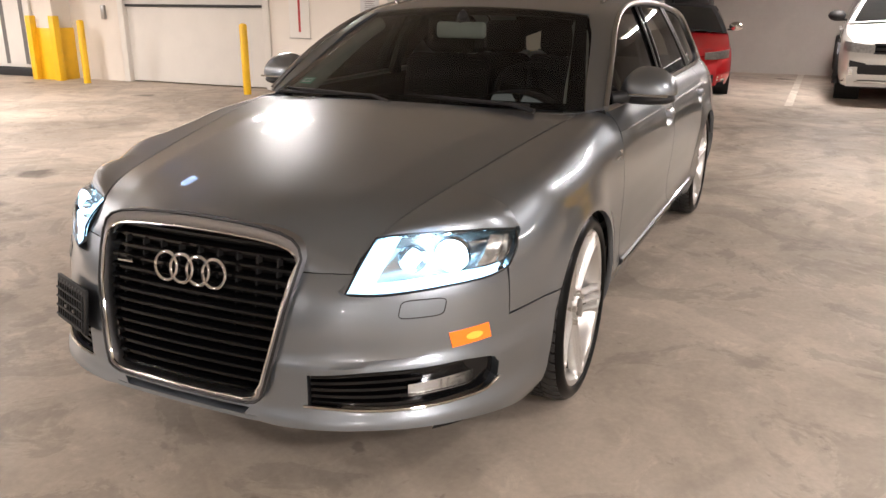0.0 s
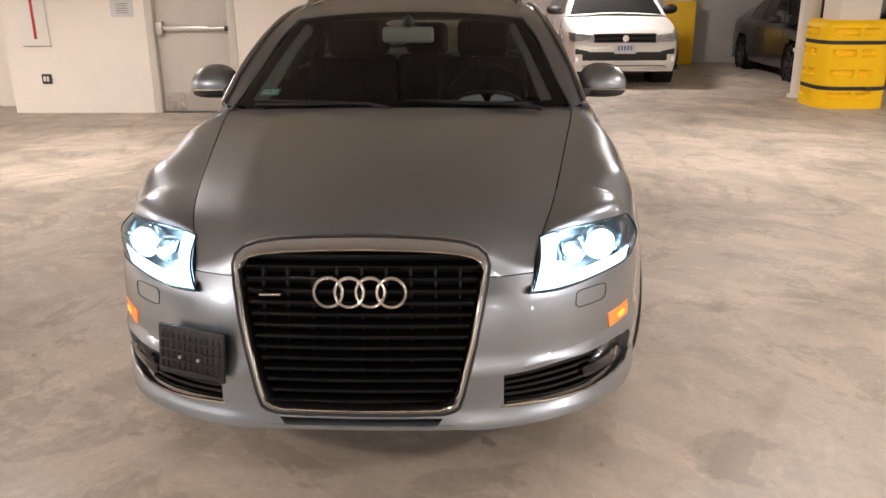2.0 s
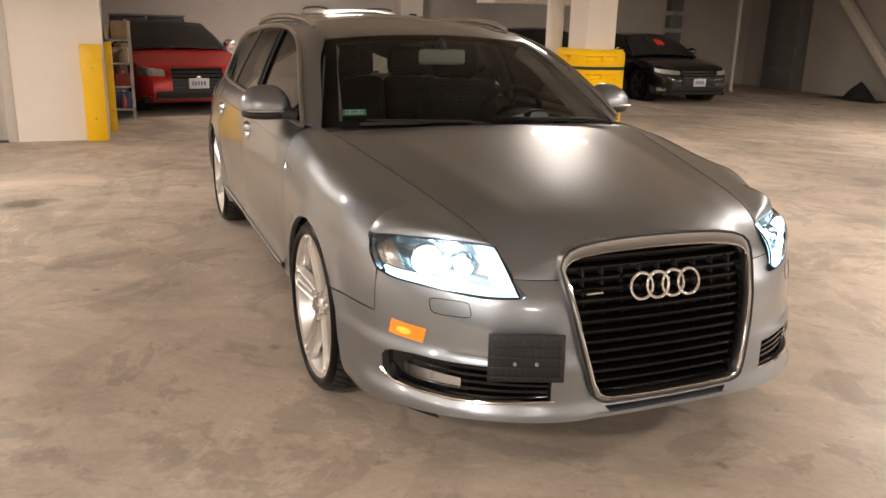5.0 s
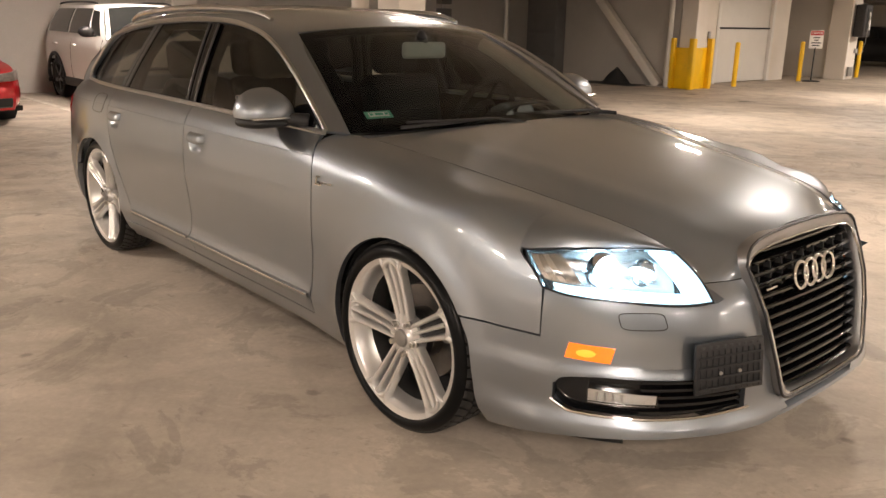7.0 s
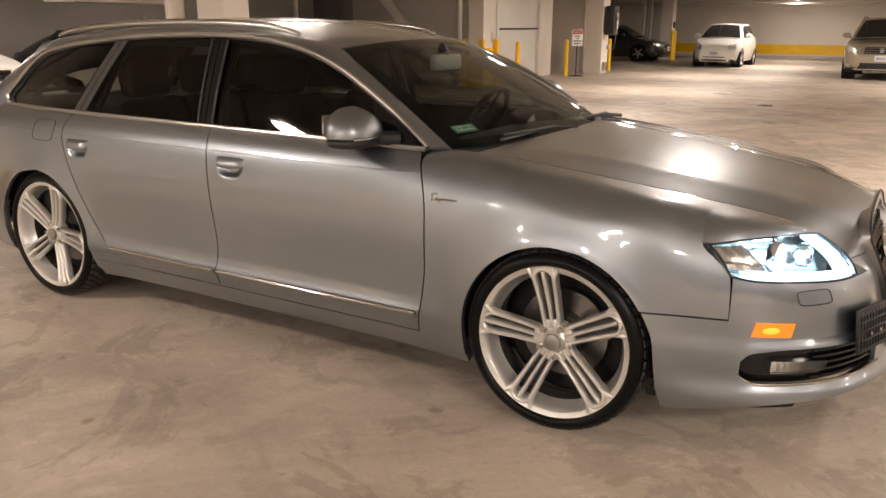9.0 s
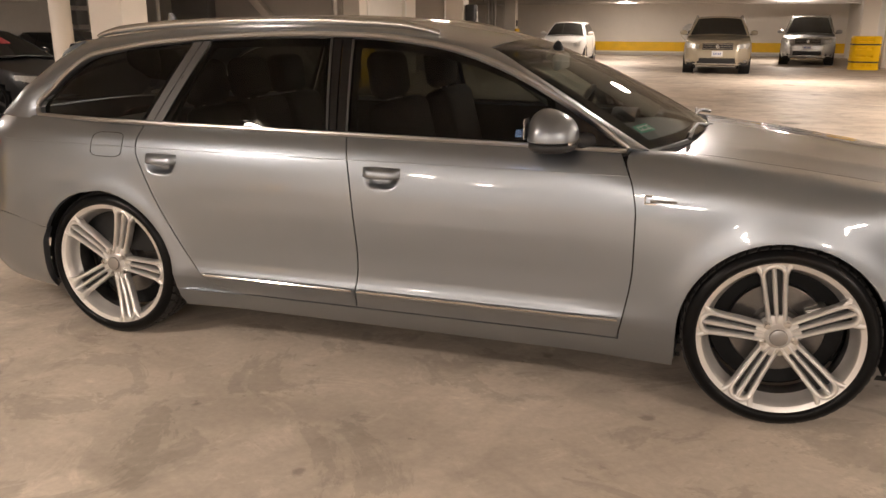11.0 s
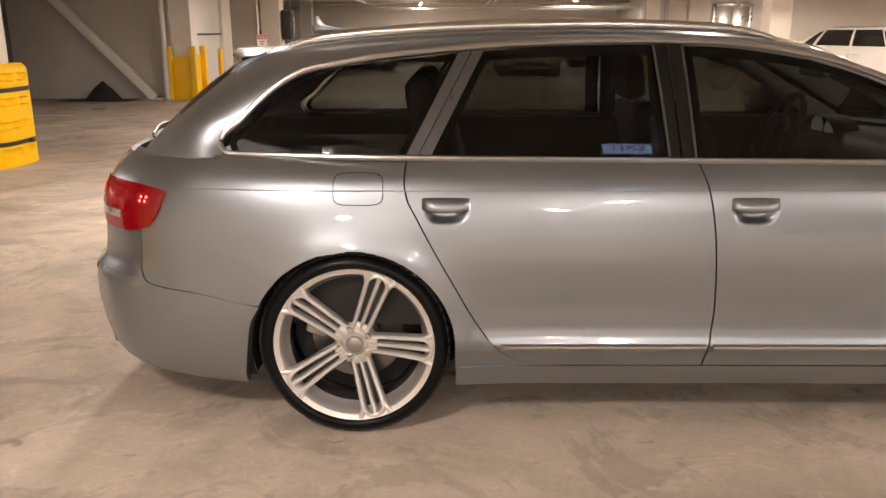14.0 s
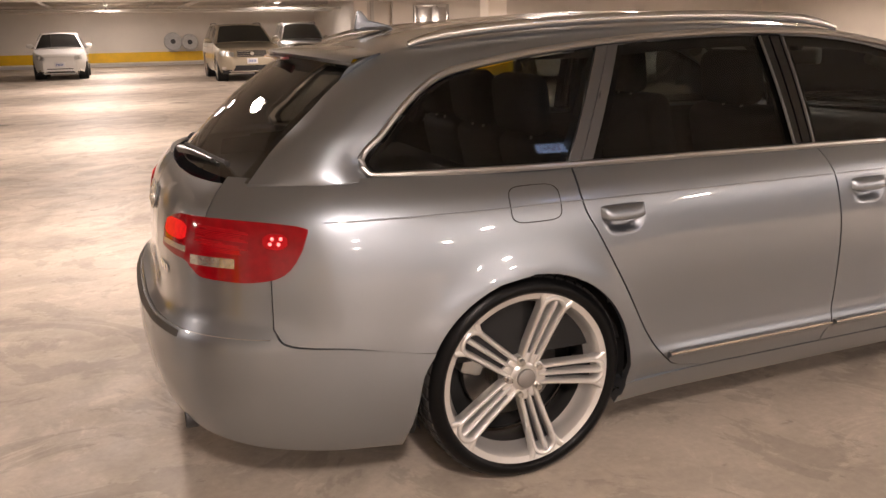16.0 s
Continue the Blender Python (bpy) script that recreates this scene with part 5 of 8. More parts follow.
    rim = [Vector(G[i, 0]) * 1.0 for i in range(nu)] + [Vector(G[nu - 1, j]) for j in range(1, nv)] + [Vector(G[i, nv - 1]) for i in range(nu - 2, -1, -1)] + [Vector(G[0, j]) for j in range(nv - 2, 0, -1)]
    part("lamp_seal", sweep([(p.x, p.y * s, p.z) for p in rim], 0.0035, 5, closed=True), M_MATTEB, hl)
    li = bpy.data.lights.new("headlamp_light", "POINT")
    li.energy, li.color, li.shadow_soft_size = 11.0, (0.62, 0.84, 1.0), 0.02
    new("headlamp_light", li).location = at(0.40, 0.55, 0.028)


headlamp(1)
headlamp(-1)

# ---------- rear end ----------
def tail_end():
    q0 = float(q_at_x(XT)) + 0.0006
    qs = np.r_[lin(q0, 1.0, 26)]
    zs = np.r_[lin(0.562, 0.60, 5)[:-1], lin(0.60, 0.90, 14)[:-1], lin(0.90, 0.968, 7)]
    half = np.array([[skin(q + (1 - q) / (1 - q0) * (float(q_seam(z)) + 0.0006 - q0), z) for z in zs] for q in qs])
    full = np.concatenate([half, (half[::-1] * (1, -1, 1))[1:]], 0)
    bm = sheet(full, (-1, 0, 0.1))
    finish(bm, 0.015)
    tg = part("tailgate", bm, M_PAINT, car, "tailgate with sloping rear window", smooth="keep")
    # emblem rings on the tailgate, far too flat to read from the side
    for k in range(4):
        cy = -0.075 + 0.05 * k
        x0 = float(skin(1.0, 0.85)[0]) - 0.006
        ring = [(x0 + 0.25 * 0.034 * math.sin(a), cy + 0.034 * math.cos(a), 0.85 + 0.034 * math.sin(a)) for a in lin(0, 2 * math.pi, 25)[:-1]]
        part("emblem_ring", sweep(ring, 0.005, 6, closed=True), M_CHROME, tg)
    for k in range(3):
        p = skin(q_at_y_rear(0.40 + 0.035 * k), 0.70, 0.002)
        part("model_badge", box(p[0] - 0.003, p[0] + 0.003, -p[1] - 0.012, -p[1] + 0.012, 0.69, 0.715, 0.002), M_CHROME, tg, "small chrome badge bars")
    # bumper
    xe = -AX_R + ARCH
    qe = float(q_at_x(AX_R - ARCH + 0.002))
    qs = np.r_[lin(qe, q0 - 0.012, 14), lin(q0 - 0.011, q0, 12), lin(q0 + 0.001, 1.0, 24)]
    low = curve([(0.76, 0.162), (0.80, 0.172), (0.86, 0.202), (0.92, 0.255), (1.0, 0.285)])
    half = []
    EDGE_R = curve([(0.14, AX_R - 0.405), (0.20, AX_R - 0.398), (0.27, AX_R - 0.380), (0.335, AX_R - 0.366), (0.42, AX_R - 0.350), (0.492, AX_R - 0.312)])
    for q in qs:
        x = float(np.interp(q, _q, _p[:, 0]))
        zt = float(seam_r(x)) - 0.0025 if q <= q0 + 1e-6 else 0.5606
        col = []
        for z in np.r_[lin(float(low(q)), 0.36, 9)[:-1], lin(0.36, zt, 14)]:  # up to the seam
            qq = q if q > q0 else q0 + (q - q0) / (qe - q0) * (float(q_at_x(EDGE_R(z))) - q0)
            col.append(skin(qq, z))
        half.append(col)
    half = np.array(half)
    full = np.concatenate([half, (half[::-1] * (1, -1, 1))[1:]], 0)
    bm = sheet(full, (-1, 0, 0))
    finish(bm, 0.03)
    rb = part("rear_bumper", bm, M_PAINT, car, smooth="keep", angle=35)
    # ledge plate on the bumper, exhaust tips
    P = np.array([[skin(q_at_y_rear(abs(y)), z, 0.003) * (1, 1 if y >= 0 else -1, 1) for z in lin(0.538, 0.556, 4)] for y in lin(-0.62, 0.62, 31)])
    part("loading_strip", finish(sheet(P, (-1, 0, 0.3)), 0.006), M_TRIMD, rb, smooth="keep")
    for y in (-0.52, 0.52):
        part("exhaust_tip", lathe([(0.034, 0), (0.038, 0.004), (0.038, 0.13), (0.034, 0.13), (0.034, 0.01)], 20, m=pose(-3.84, y, 0.235, 0, 90, 0)), M_DARK, rb)
    # tail lamps lie over the wing and the tailgate
    top = curve([(0.826, 0.868), (0.832, 0.876), (0.855, 0.886), (0.885, 0.888), (0.905, 0.884), (0.918, 0.868), (0.9265, 0.835)])
    bot = curve([(0.826, 0.862), (0.830, 0.80), (0.838, 0.742), (0.846, 0.726), (0.860, 0.718), (0.8825, 0.722), (0.890, 0.742), (0.897, 0.762), (0.91, 0.765), (0.9265, 0.775)])
    for s in (1, -1):
        P = on_skin(0.8262, 0.9262, bot, top, 36, 14, 0.010)
        tl = part("tail_lamp", finish(sheet(P, (-0.7, 0.6, 0), s), 0.012), M_TAIL, car, "lit wrap-round red tail lamp", smooth="keep")
        P = on_skin(0.8625, 0.8905, lambda q: 0.757 + 0 * q, lambda q: 0.784 + 0 * q, 8, 4, 0.0125)
        part("reverse_lens", finish(sheet(P, (-0.7, 0.6, 0), s), 0.003), M_TAILCLR, tl, smooth="keep")
        P = on_skin(0.8960, 0.9230, lambda q: 0.785 + 0 * q, lambda q: 0.802 + 0 * q, 6, 4, 0.0125)
        part("reverse_lens", finish(sheet(P, (-0.7, 0.6, 0), s), 0.003), M_TAILCLR, tl, smooth="keep")
        for qa, qb, zl, zh in ((0.897, 0.9235, 0.814, 0.866), (0.8355, 0.8470, 0.815, 0.855)):
            P = on_skin(qa, qb, lambda q, a=qa, b=qb, z=zl: z + 0.012 * abs(2 * (q - a) / (b - a) - 1) ** 4, lambda q, a=qa, b=qb, z=zh: z - 0.012 * abs(2 * (q - a) / (b - a) - 1) ** 4 * (z > 0.8), 12, 5, 0.0122)
            part("brake_band", finish(sheet(P, (-0.7, 0.6, 0), s), 0.003), M_TAILLIT if qa > 0.85 else M_TAILRIB, tl, smooth="keep")
        # slanting prisms of the reflector behind the lens
        rng_ = random.Random(5)
        for k in range(16):
            z0, qa = 0.796 + 0.0042 * k, 0.8545 + rng_.uniform(0, 0.006)
            qb = 0.8895 - rng_.uniform(0, 0.010)
            if 5 < k < 8:
                qa += 0.012
            P = on_skin(qa, qb, lambda q, z=z0, a=qa: z + 0.25 * (q - a), lambda q, z=z0, a=qa: z + 0.0019 + 0.25 * (q - a), 6, 2, 0.0112)
            part("prism_rib", finish(sheet(P, (-0.7, 0.6, 0), s), 0.0012), M_TAILRIB, tl, smooth="keep")
        for qa, za_ in ((0.8385, 0.842), (0.8425, 0.842), (0.8395, 0.828), (0.8435, 0.828)):
            c = skin(qa, za_, 0.011) * (1, s, 1)
            part("lit_diode", lathe([(0.0, 0.004), (0.005, 0.002), (0.006, 0.0)], 10, m=Matrix.Translation(c) @ Vector((-0.5, 0.8 * s, 0.1)).to_track_quat("Z", "Y").to_matrix().to_4x4()), M_DIODE, tl)


tail_end()

# ---------- cabin ----------
UP_IN = [(-0.575, 0.962), (-0.735, 1.068), (-0.90, 1.160), (-1.07, 1.237), (-1.245, 1.294), (-1.5, 1.338), (-1.8, 1.352), (-2.2, 1.346), (-2.6, 1.317), (-2.85, 1.285), (-3.04, 1.240), (-3.15, 1.165), (-3.225, 1.09), (-3.298, 1.014), (-3.272, 0.970)]
UP_OUT = [(-0.50, 0.745, 0.957), (-0.66, 0.700, 1.045), (-0.83, 0.662, 1.139), (-1.0, 0.620, 1.234), (-1.16, 0.562, 1.312), (-1.45, 0.552, 1.366), (-1.8, 0.556, 1.388), (-2.2, 0.556, 1.390), (-2.65, 0.55, 1.374), (-2.95, 0.545, 1.348), (-3.17, 0.54, 1.312), (-3.30, 0.56, 1.245), (-3.42, 0.60, 1.15), (-3.53, 0.635, 1.06), (-3.612, 0.662, 0.972)]
dlo_in = spline(UP_IN)
up_out = spline(UP_OUT)
_s_in = np.r_[0, np.cumsum(np.hypot(*np.diff(np.array(UP_IN), axis=0).T))]
_s_out = np.r_[0, np.cumsum(np.linalg.norm(np.diff(np.array(UP_OUT), axis=0), axis=1))]
knots = np.arange(len(UP_IN))


def up_pair(k):
    """Matching points of the window opening's edge and the roof's edge, at a place along both."""
    a = dlo_in(np.interp(k, knots, _s_in / _s_in[-1]))
    b = up_out(np.interp(k, knots, _s_out / _s_out[-1]))
    return np.array([a[0], float(side_y(a[0], a[1])), a[1]]), b


kk = lin(0, len(UP_IN) - 1, 85)
rows = []
for k in kk:
    a, b = up_pair(k)
    d = b - a
    out = np.array([0, 0.55, 0.6]) if k < 10 else np.array([-0.3, 0.8, 0.3])
    amt = 0.09 + 0.13 * min(1.0, max(0.0, (k - 10) / 2.5))
    row = [a + d * v + out * np.linalg.norm(d) * amt * math.sin(math.pi * v) ** 0.8 for v in lin(0, 1, 9)]
    foot = min(1.0, max(0.0, (k - 12.4) / 1.6))
    foot = foot * foot * (3 - 2 * foot)
    for i, p in enumerate(row):
        f = foot * math.sin(math.pi * i / 8) ** 0.5
        row[i] = p * (1 - f) + (skin(q_at_x(p[0] - 0.02), 0.972, 0.001)) * f
    rows.append(row)
rows.append([np.array(p) + (0, -0.012, -0.02) for p in rows[-1]])
panel("side_frame", [(np.array(rows), (0, 1, 0.5), None)], car, M_PAINT, lip=0.012, angle=40)


def roof():
    nu, nv = 40, 25
    P = np.zeros((nu, nv, 3))
    ks = lin(4.0, 10.0, nu)
    for i, k in enumerate(ks):
        _, b = up_pair(k)
        u = i / (nu - 1)
        crown = 0.022 + 0.030 * math.sin(math.pi * min(1, max(0, u * 0.95 + 0.03)))
        for j in range(nv):
            v = -1 + 2 * j / (nv - 1)
            xo = 0.045 * (1 - v * v) * (1 - u) ** 4 - 0.03 * (1 - v * v) * u ** 4
            P[i, j] = (b[0] + xo, v * b[1], b[2] + crown * (1 - abs(v) ** 2.4))
    bm = sheet(P, (0, 0, 1))
    finish(bm, 0.015)
    part("roof", bm, M_PAINT, car, smooth="keep")
    L = P.copy()
    L[..., 2] -= 0.035
    part("headliner", finish(sheet(L * (1, 0.97, 1), (0, 0, 1)), 0), M_HEADL, car, smooth="keep")
    return P


ROOF = roof()


def pane(name, lower, upper, bulge, material, parent, nu=24, nv=14, out=(0, 0, 1), frit=0.0):
    P = np.zeros((nu, nv, 3))
    o = np.array(out, float) / np.linalg.norm(out)
    for i in range(nu):
        for j in range(nv):
            u, v = i / (nu - 1), j / (nv - 1)
            P[i, j] = lower(u) * (1 - v) + upper(u) * v + o * bulge * math.sin(math.pi * v) * math.sin(math.pi * (0.15 + 0.7 * u)) + o * bulge * 0.6 * math.sin(math.pi * u)
    bm = sheet(P, out)
    finish(bm, 0)
    g = part(name, bm, material, parent, smooth="keep")
    g.visible_shadow = False
    return P, g


# windscreen: a raked, curved pane between cowl and roof
def ws_low(u):
    v = -1 + 2 * u
    return np.array([-0.315 - 0.195 * abs(v) ** 2.4, v * 0.738, 0.968 - 0.008 * v * v])


def ws_up(u):
    v = -1 + 2 * u
    b = ROOF[0]
    return np.array([np.interp(v, b[:, 1] / b[-1, 1], b[:, 0]) + 0.004, v * 0.556, np.interp(v, b[:, 1] / b[-1, 1], b[:, 2]) - 0.004])


WSP, ws = pane("windscreen", ws_low, ws_up, 0.022, M_GLASSW, car, out=(0.6, 0, 0.8))
# black frit border round it
for us, vs in (((0, 1), (0.0, 0.06)), ((0, 1), (0.925, 1.0)), ((0, 0.045), (0.06, 0.925)), ((0.955, 1), (0.06, 0.925))):
    P = np.array([[ws_low(u) * (1 - v) + ws_up(u) * v + np.array((0.6, 0, 0.8)) * (0.022 * math.sin(math.pi * v) * math.sin(math.pi * (0.15 + 0.7 * u)) + 0.0132 * math.sin(math.pi * u) - 0.004) for v in lin(vs[0], vs[1], 12)] for u in lin(us[0], us[1], 24)])
    part("frit_border", finish(sheet(P, (0.6, 0, 0.8)), 0), M_PIANO, ws, smooth="keep")
cowl = np.array([[(x - 0.195 * abs(v) ** 2.4, v * 0.745, z - 0.008 * v * v) for x, z in ((-0.345, 0.955), (-0.30, 0.958), (-0.285, 0.962))] for v in lin(-1, 1, 21)])
part("cowl_panel", finish(sheet(cowl, (0, 0, 1)), 0.02), M_MATTEB, car, "black plastic scuttle panel", smooth="keep")
for y0, y1, dx in ((0.60, 0.02, 0.0), (-0.02, -0.58, 0.012)):
    w = part("wiper_arm", sweep([(-0.30 + dx, y0, 0.975), (-0.345, y0 * 0.8 + y1 * 0.2, 0.990), (-0.37, y1, 1.003)], [0.010, 0.008, 0.005], 6), M_MATTEB, car, "parked black wiper")
    part("wiper_blade", sweep([(-0.352 - 0.02 * abs(y), y, 0.993 - 0.01 * abs(y)) for y in lin(y0 - 0.04, y1 - 0.03, 8)], 0.007, 5), M_MATTEB, w)
# stickers inside the glass, cabin mirror
def ws_at(u, v, d):
    return ws_low(u) * (1 - v) + ws_up(u) * v + np.array((0.6, 0, 0.8)) * (0.022 * math.sin(math.pi * v) * math.sin(math.pi * (0.15 + 0.7 * u)) + 0.0132 * math.sin(math.pi * u) - d)


P = np.array([[ws_at(u, v, 0.006) for v in (0.115, 0.175)] for u in (0.055, 0.085, 0.122)])
stk = part("inspection_sticker", finish(sheet(P, (0.6, 0, 0.8)), 0), M_STICK, ws, "small green and white inspection sticker", smooth="keep")
P = np.array([[ws_at(u, v, 0.004) for v in (0.127, 0.163)] for u in (0.063, 0.085, 0.114)])
part("sticker_field", finish(sheet(P, (0.6, 0, 0.8)), 0), M_PAPW, stk, smooth="keep")
for ua, ub in ((0.066, 0.073), (0.079, 0.098), (0.103, 0.111)):
    P = np.array([[ws_at(u, v, 0.0025) for v in (0.136, 0.154)] for u in (ua, ub)])
    part("sticker_bar", finish(sheet(P, (0.6, 0, 0.8)), 0), M_STICK, stk, smooth="keep")
mr = part("cabin_mirror", box(-0.99, -0.95, -0.125, 0.125, 1.20, 1.275, 0.018, 3), mat("mirror_back_grey", (0.42, 0.44, 0.40), 0.5, vary=0.03), car, "pale grey rear-view mirror behind the glass")
part("mirror_stem", lathe([(0.0, 0), (0.035, 0), (0.03, 0.03), (0.015, 0.06), (0.0, 0.07)], 16, m=pose(-0.99, 0, 1.262)), M_MATTEB, mr)

# side windows
DT = lambda x: float(np.interp(x, [p[0] for p in UP_IN[::-1]], [p[1] for p in UP_IN[::-1]]))
_dx = [float(dlo_in(u)[0]) for u in lin(0, 1, 400)]
_dz = [float(dlo_in(u)[1]) for u in lin(0, 1, 400)]
DT = lambda x: float(np.interp(x, _dx[::-1], _dz[::-1]))


def glass_patch(xl, xr, n=24, m=12, off=-0.012, zlo=None, inset_top=0.012):
    """Points of a pane between two leaning edges; xl, xr give x at the belt and at the top."""
    P = np.zeros((n, m, 3))
    for i in range(n):
        u = i / (n - 1)
        x0 = xl[0] * (1 - u) + xr[0] * u
        x1 = xl[1] * (1 - u) + xr[1] * u
        zb, zt = float(BELT(x0)) + 0.006, DT(x1) - inset_top
        for j in range(m):
            v = j / (m - 1)
            x, z = x0 * (1 - v) + x1 * v, zb * (1 - v) + max(zt, zb + 0.004) * v
            P[i, j] = (x, float(side_y(x, z)) + off, z)
    return P


def quarter_patch(off=-0.012):
    """The rear side window, its hind edge following the opening."""
    n, m = 26, 12
    P = np.zeros((n, m, 3))
    for i in range(n):
        u = i / (n - 1)
        for j in range(m):
            v = j / (m - 1)
            zt = DT(-2.47) - 0.012
            x = 0
            zb = float(BELT(-3.0)) + 0.006
            z = zb + (zt - zb) * v
            kd = np.argmin(np.abs(np.array(_dz[200:]) - z))
            xh = _dx[200 + kd] + 0.022
            xf = -2.665 + (-2.485 + 2.665) * v
            x = xf * (1 - u) + xh * u
            z2 = min(z, DT(x) - 0.012) if x > -3.25 else z
            P[i, j] = (x, float(side_y(x, z2)) + off, z2)
    return P


for s in (1, -1):
    for nm, P in (("front_side_window", glass_patch((-1.69, -1.722), (-0.80, -0.86))), ("rear_side_window", glass_patch((-2.578, -2.398), (-1.772, -1.815))), ("rear_quarter_window", quarter_patch())):
        g = part(nm, finish(sheet(P, (0, 1, 0.3), s), 0.004), M_GLASSR if nm == "rear_quarter_window" else M_GLASSD, car, "dark tinted side window", smooth="keep")
        g.visible_shadow = False
        n_, m_ = P.shape[:2]
        part("frit_border", finish(sheet(P - (0, 0.005, 0), (0, 1, 0.3), s, hole=lambda i, j, n_=n_, m_=m_: 0 < i < n_ - 2 and j < m_ - 2), 0), M_PIANO, g, smooth="keep")
    # mirror sail, pillar covers, bright window trim
    P = glass_patch((-0.80, -0.86), (-0.60, -0.63), 10, 8, -0.008)
    part("mirror_sail", finish(sheet(P, (0, 1, 0.3), s), 0.01), M_PIANO, car, smooth="keep")
    for xl, xr, m_, o in (((-1.772, -1.815), (-1.738, -1.775), M_PIANO, -0.004), ((-1.732, -1.768), (-1.69, -1.722), M_PIANO, -0.003), ((-2.662, -2.482), (-2.622, -2.44), M_SATIN, -0.004), ((-2.618, -2.436), (-2.578, -2.398), M_SATIN, -0.006)):
        P = glass_patch(xl, xr, 5, 14, o, inset_top=0.006)
        part("pillar_cover", finish(sheet(P, (0, 1, 0.3), s), 0.012), m_ if m_ is M_PIANO else M_TRIMD, car, smooth="keep")
    for x0, x1 in ((-1.775, -1.818), (-1.688, -1.719)):
        path = [(x0 * (1 - v) + x1 * v, s * (float(side_y(x0, 0.975 + v * (DT(x1) - 0.985))) + 0.001), 0.975 + v * (DT(x1) - 0.985)) for v in lin(0, 1, 10)]
        part("window_channel", sweep(path, 0.005, 6), M_TRIMD, car)
    loop_ = [(x, s * (float(side_y(x, float(BELT(x)))) + 0.006), float(BELT(x)) + 0.001) for x in lin(-0.575, -3.27, 50)]
    loop_ += [(x + 0.006 * (x > -1.3) - 0.006 * (x < -3.0), s * (float(side_y(x, z)) + 0.005), z + 0.008) for x, z in [tuple(dlo_in(u)) for u in lin(0.995, 0.0, 120)]]
    part("window_trim", sweep(loop_, 0.0105, 8, closed=True), M_TRIM, car, "bright metal window surround")
    # waist creases and lower door strip
    for x0, x1 in ((-2.335, XB_(0.35) - 0.012), (XB_(0.35) + 0.012, -0.562)):
        xs = lin(float(x0), float(x1), 24)
        P = np.array([[skin(q_at_x(x), z, o) for z, o in ((0.318, 0.0), (0.322, 0.007), (0.338, 0.010), (0.347, 0.008), (0.352, 0.0))] for x in xs])
        part("door_strip", finish(sheet(P, SIDE, s), 0), M_PAINT, front_doors[0 if s > 0 else 1] if x1 > -1 else rear_doors[0 if s > 0 else 1], smooth="keep")
        P = [skin(q_at_x(x), 0.3445, 0.0105) * (1, s, 1) for x in xs]
        part("strip_chrome", sweep(P, 0.0048, 6), M_CHROME, front_doors[0 if s > 0 else 1] if x1 > -1 else rear_doors[0 if s > 0 else 1])
    # door handles: a scooped bowl under a curved grip
    for door, xc in ((front_doors[0 if s > 0 else 1], HANDLE_F), (rear_doors[0 if s > 0 else 1], HANDLE_R)):
        P = []
        for a in lin(-1, 1, 41):
            row = []
            for b in lin(-1, 1, 25):
                x, z = xc + 0.094 * a * (1 - 0.30 * ((1 - b) / 2) ** 2.5), 0.816 + 0.052 * b
                r = (abs(a) ** 3.6 + abs(b) ** 3.6) ** (1 / 3.6)
                dip = min(1.0, max(0.0, (0.90 - r) / 0.55))
                row.append(skin(q_at_x(x), z, 0.0012 - 0.021 * dip * dip * (3 - 2 * dip)))
            P.append(row)
        h = part("handle_bowl", finish(sheet(np.array(P), SIDE, s), 0), M_PAINT, door, smooth="keep")
        P = []
        for a in lin(-1, 1, 19):
            x = xc + 0.080 * a
            lift = 0.026 * (1 - a ** 6)
            drop = 0.008 * (1 - a * a)
            P.append([skin(q_at_x(x), 0.842 + dz - drop * e, lift * k) for dz, k, e in ((-0.020, 0.30, 1), (-0.019, 0.72, 1), (-0.014, 0.95, 0.9), (-0.004, 1.0, 0.5), (0.007, 0.9, 0.1), (0.014, 0.55, 0), (0.018, 0.0, 0))])
        part("handle_grip", finish(sheet(np.array(P), SIDE, s), 0.006), M_PAINT, door, smooth="keep", angle=60)
    # badge on the wing
    b = part("wing_badge", sweep([skin(q_at_x(x), z, 0.003) * (1, s, 1) for x, z in ((-0.455, 0.789), (-0.493, 0.789), (-0.493, 0.816), (-0.470, 0.816))], 0.0045, 5), M_CHROME, car, "small chrome badge on the front wing")
    part("badge_bar", sweep([skin(q_at_x(x), 0.799, 0.004) * (1, s, 1) for x in lin(-0.475, -0.385, 6)], 0.0075, 6, flat=0.6), M_CHROME, b)
    # roof rails
    path, rad = [], []
    for t in lin(0, 1, 40):
        k = 4.75 + (9.6 - 4.75) * t
        a_, b_ = up_pair(k)
        h = 0.030 * min(1, 9 * t, 9 * (1 - t)) ** 0.6
        path.append((b_[0], s * (b_[1] + 0.012), b_[2] + 0.006 + h * 0.55))
        rad.append(0.010 + 0.008 * min(1, 8 * t, 8 * (1 - t)))
    part("roof_rail", sweep(path, rad, 10), M_SATIN, car, "satin aluminium roof rail")
    # door mirror
    def mirror():
        bm = bmesh.new()
        bmesh.ops.create_uvsphere(bm, u_segments=40, v_segments=24, radius=1)
        for v in bm.verts:
            x, y, z = v.co
            p = 2.7
            n_ = (abs(x) ** p + abs(y) ** p + abs(z) ** p) ** (1 / p)
            x, y, z = x / n_, y / n_, z / n_
            fx = 0.105 if x > 0 else 0.075
            taper = 1.0 - 0.06 * y - 0.22 * max(0, x)
            up = 0.106 * z * taper if z > 0 else 0.012 * z
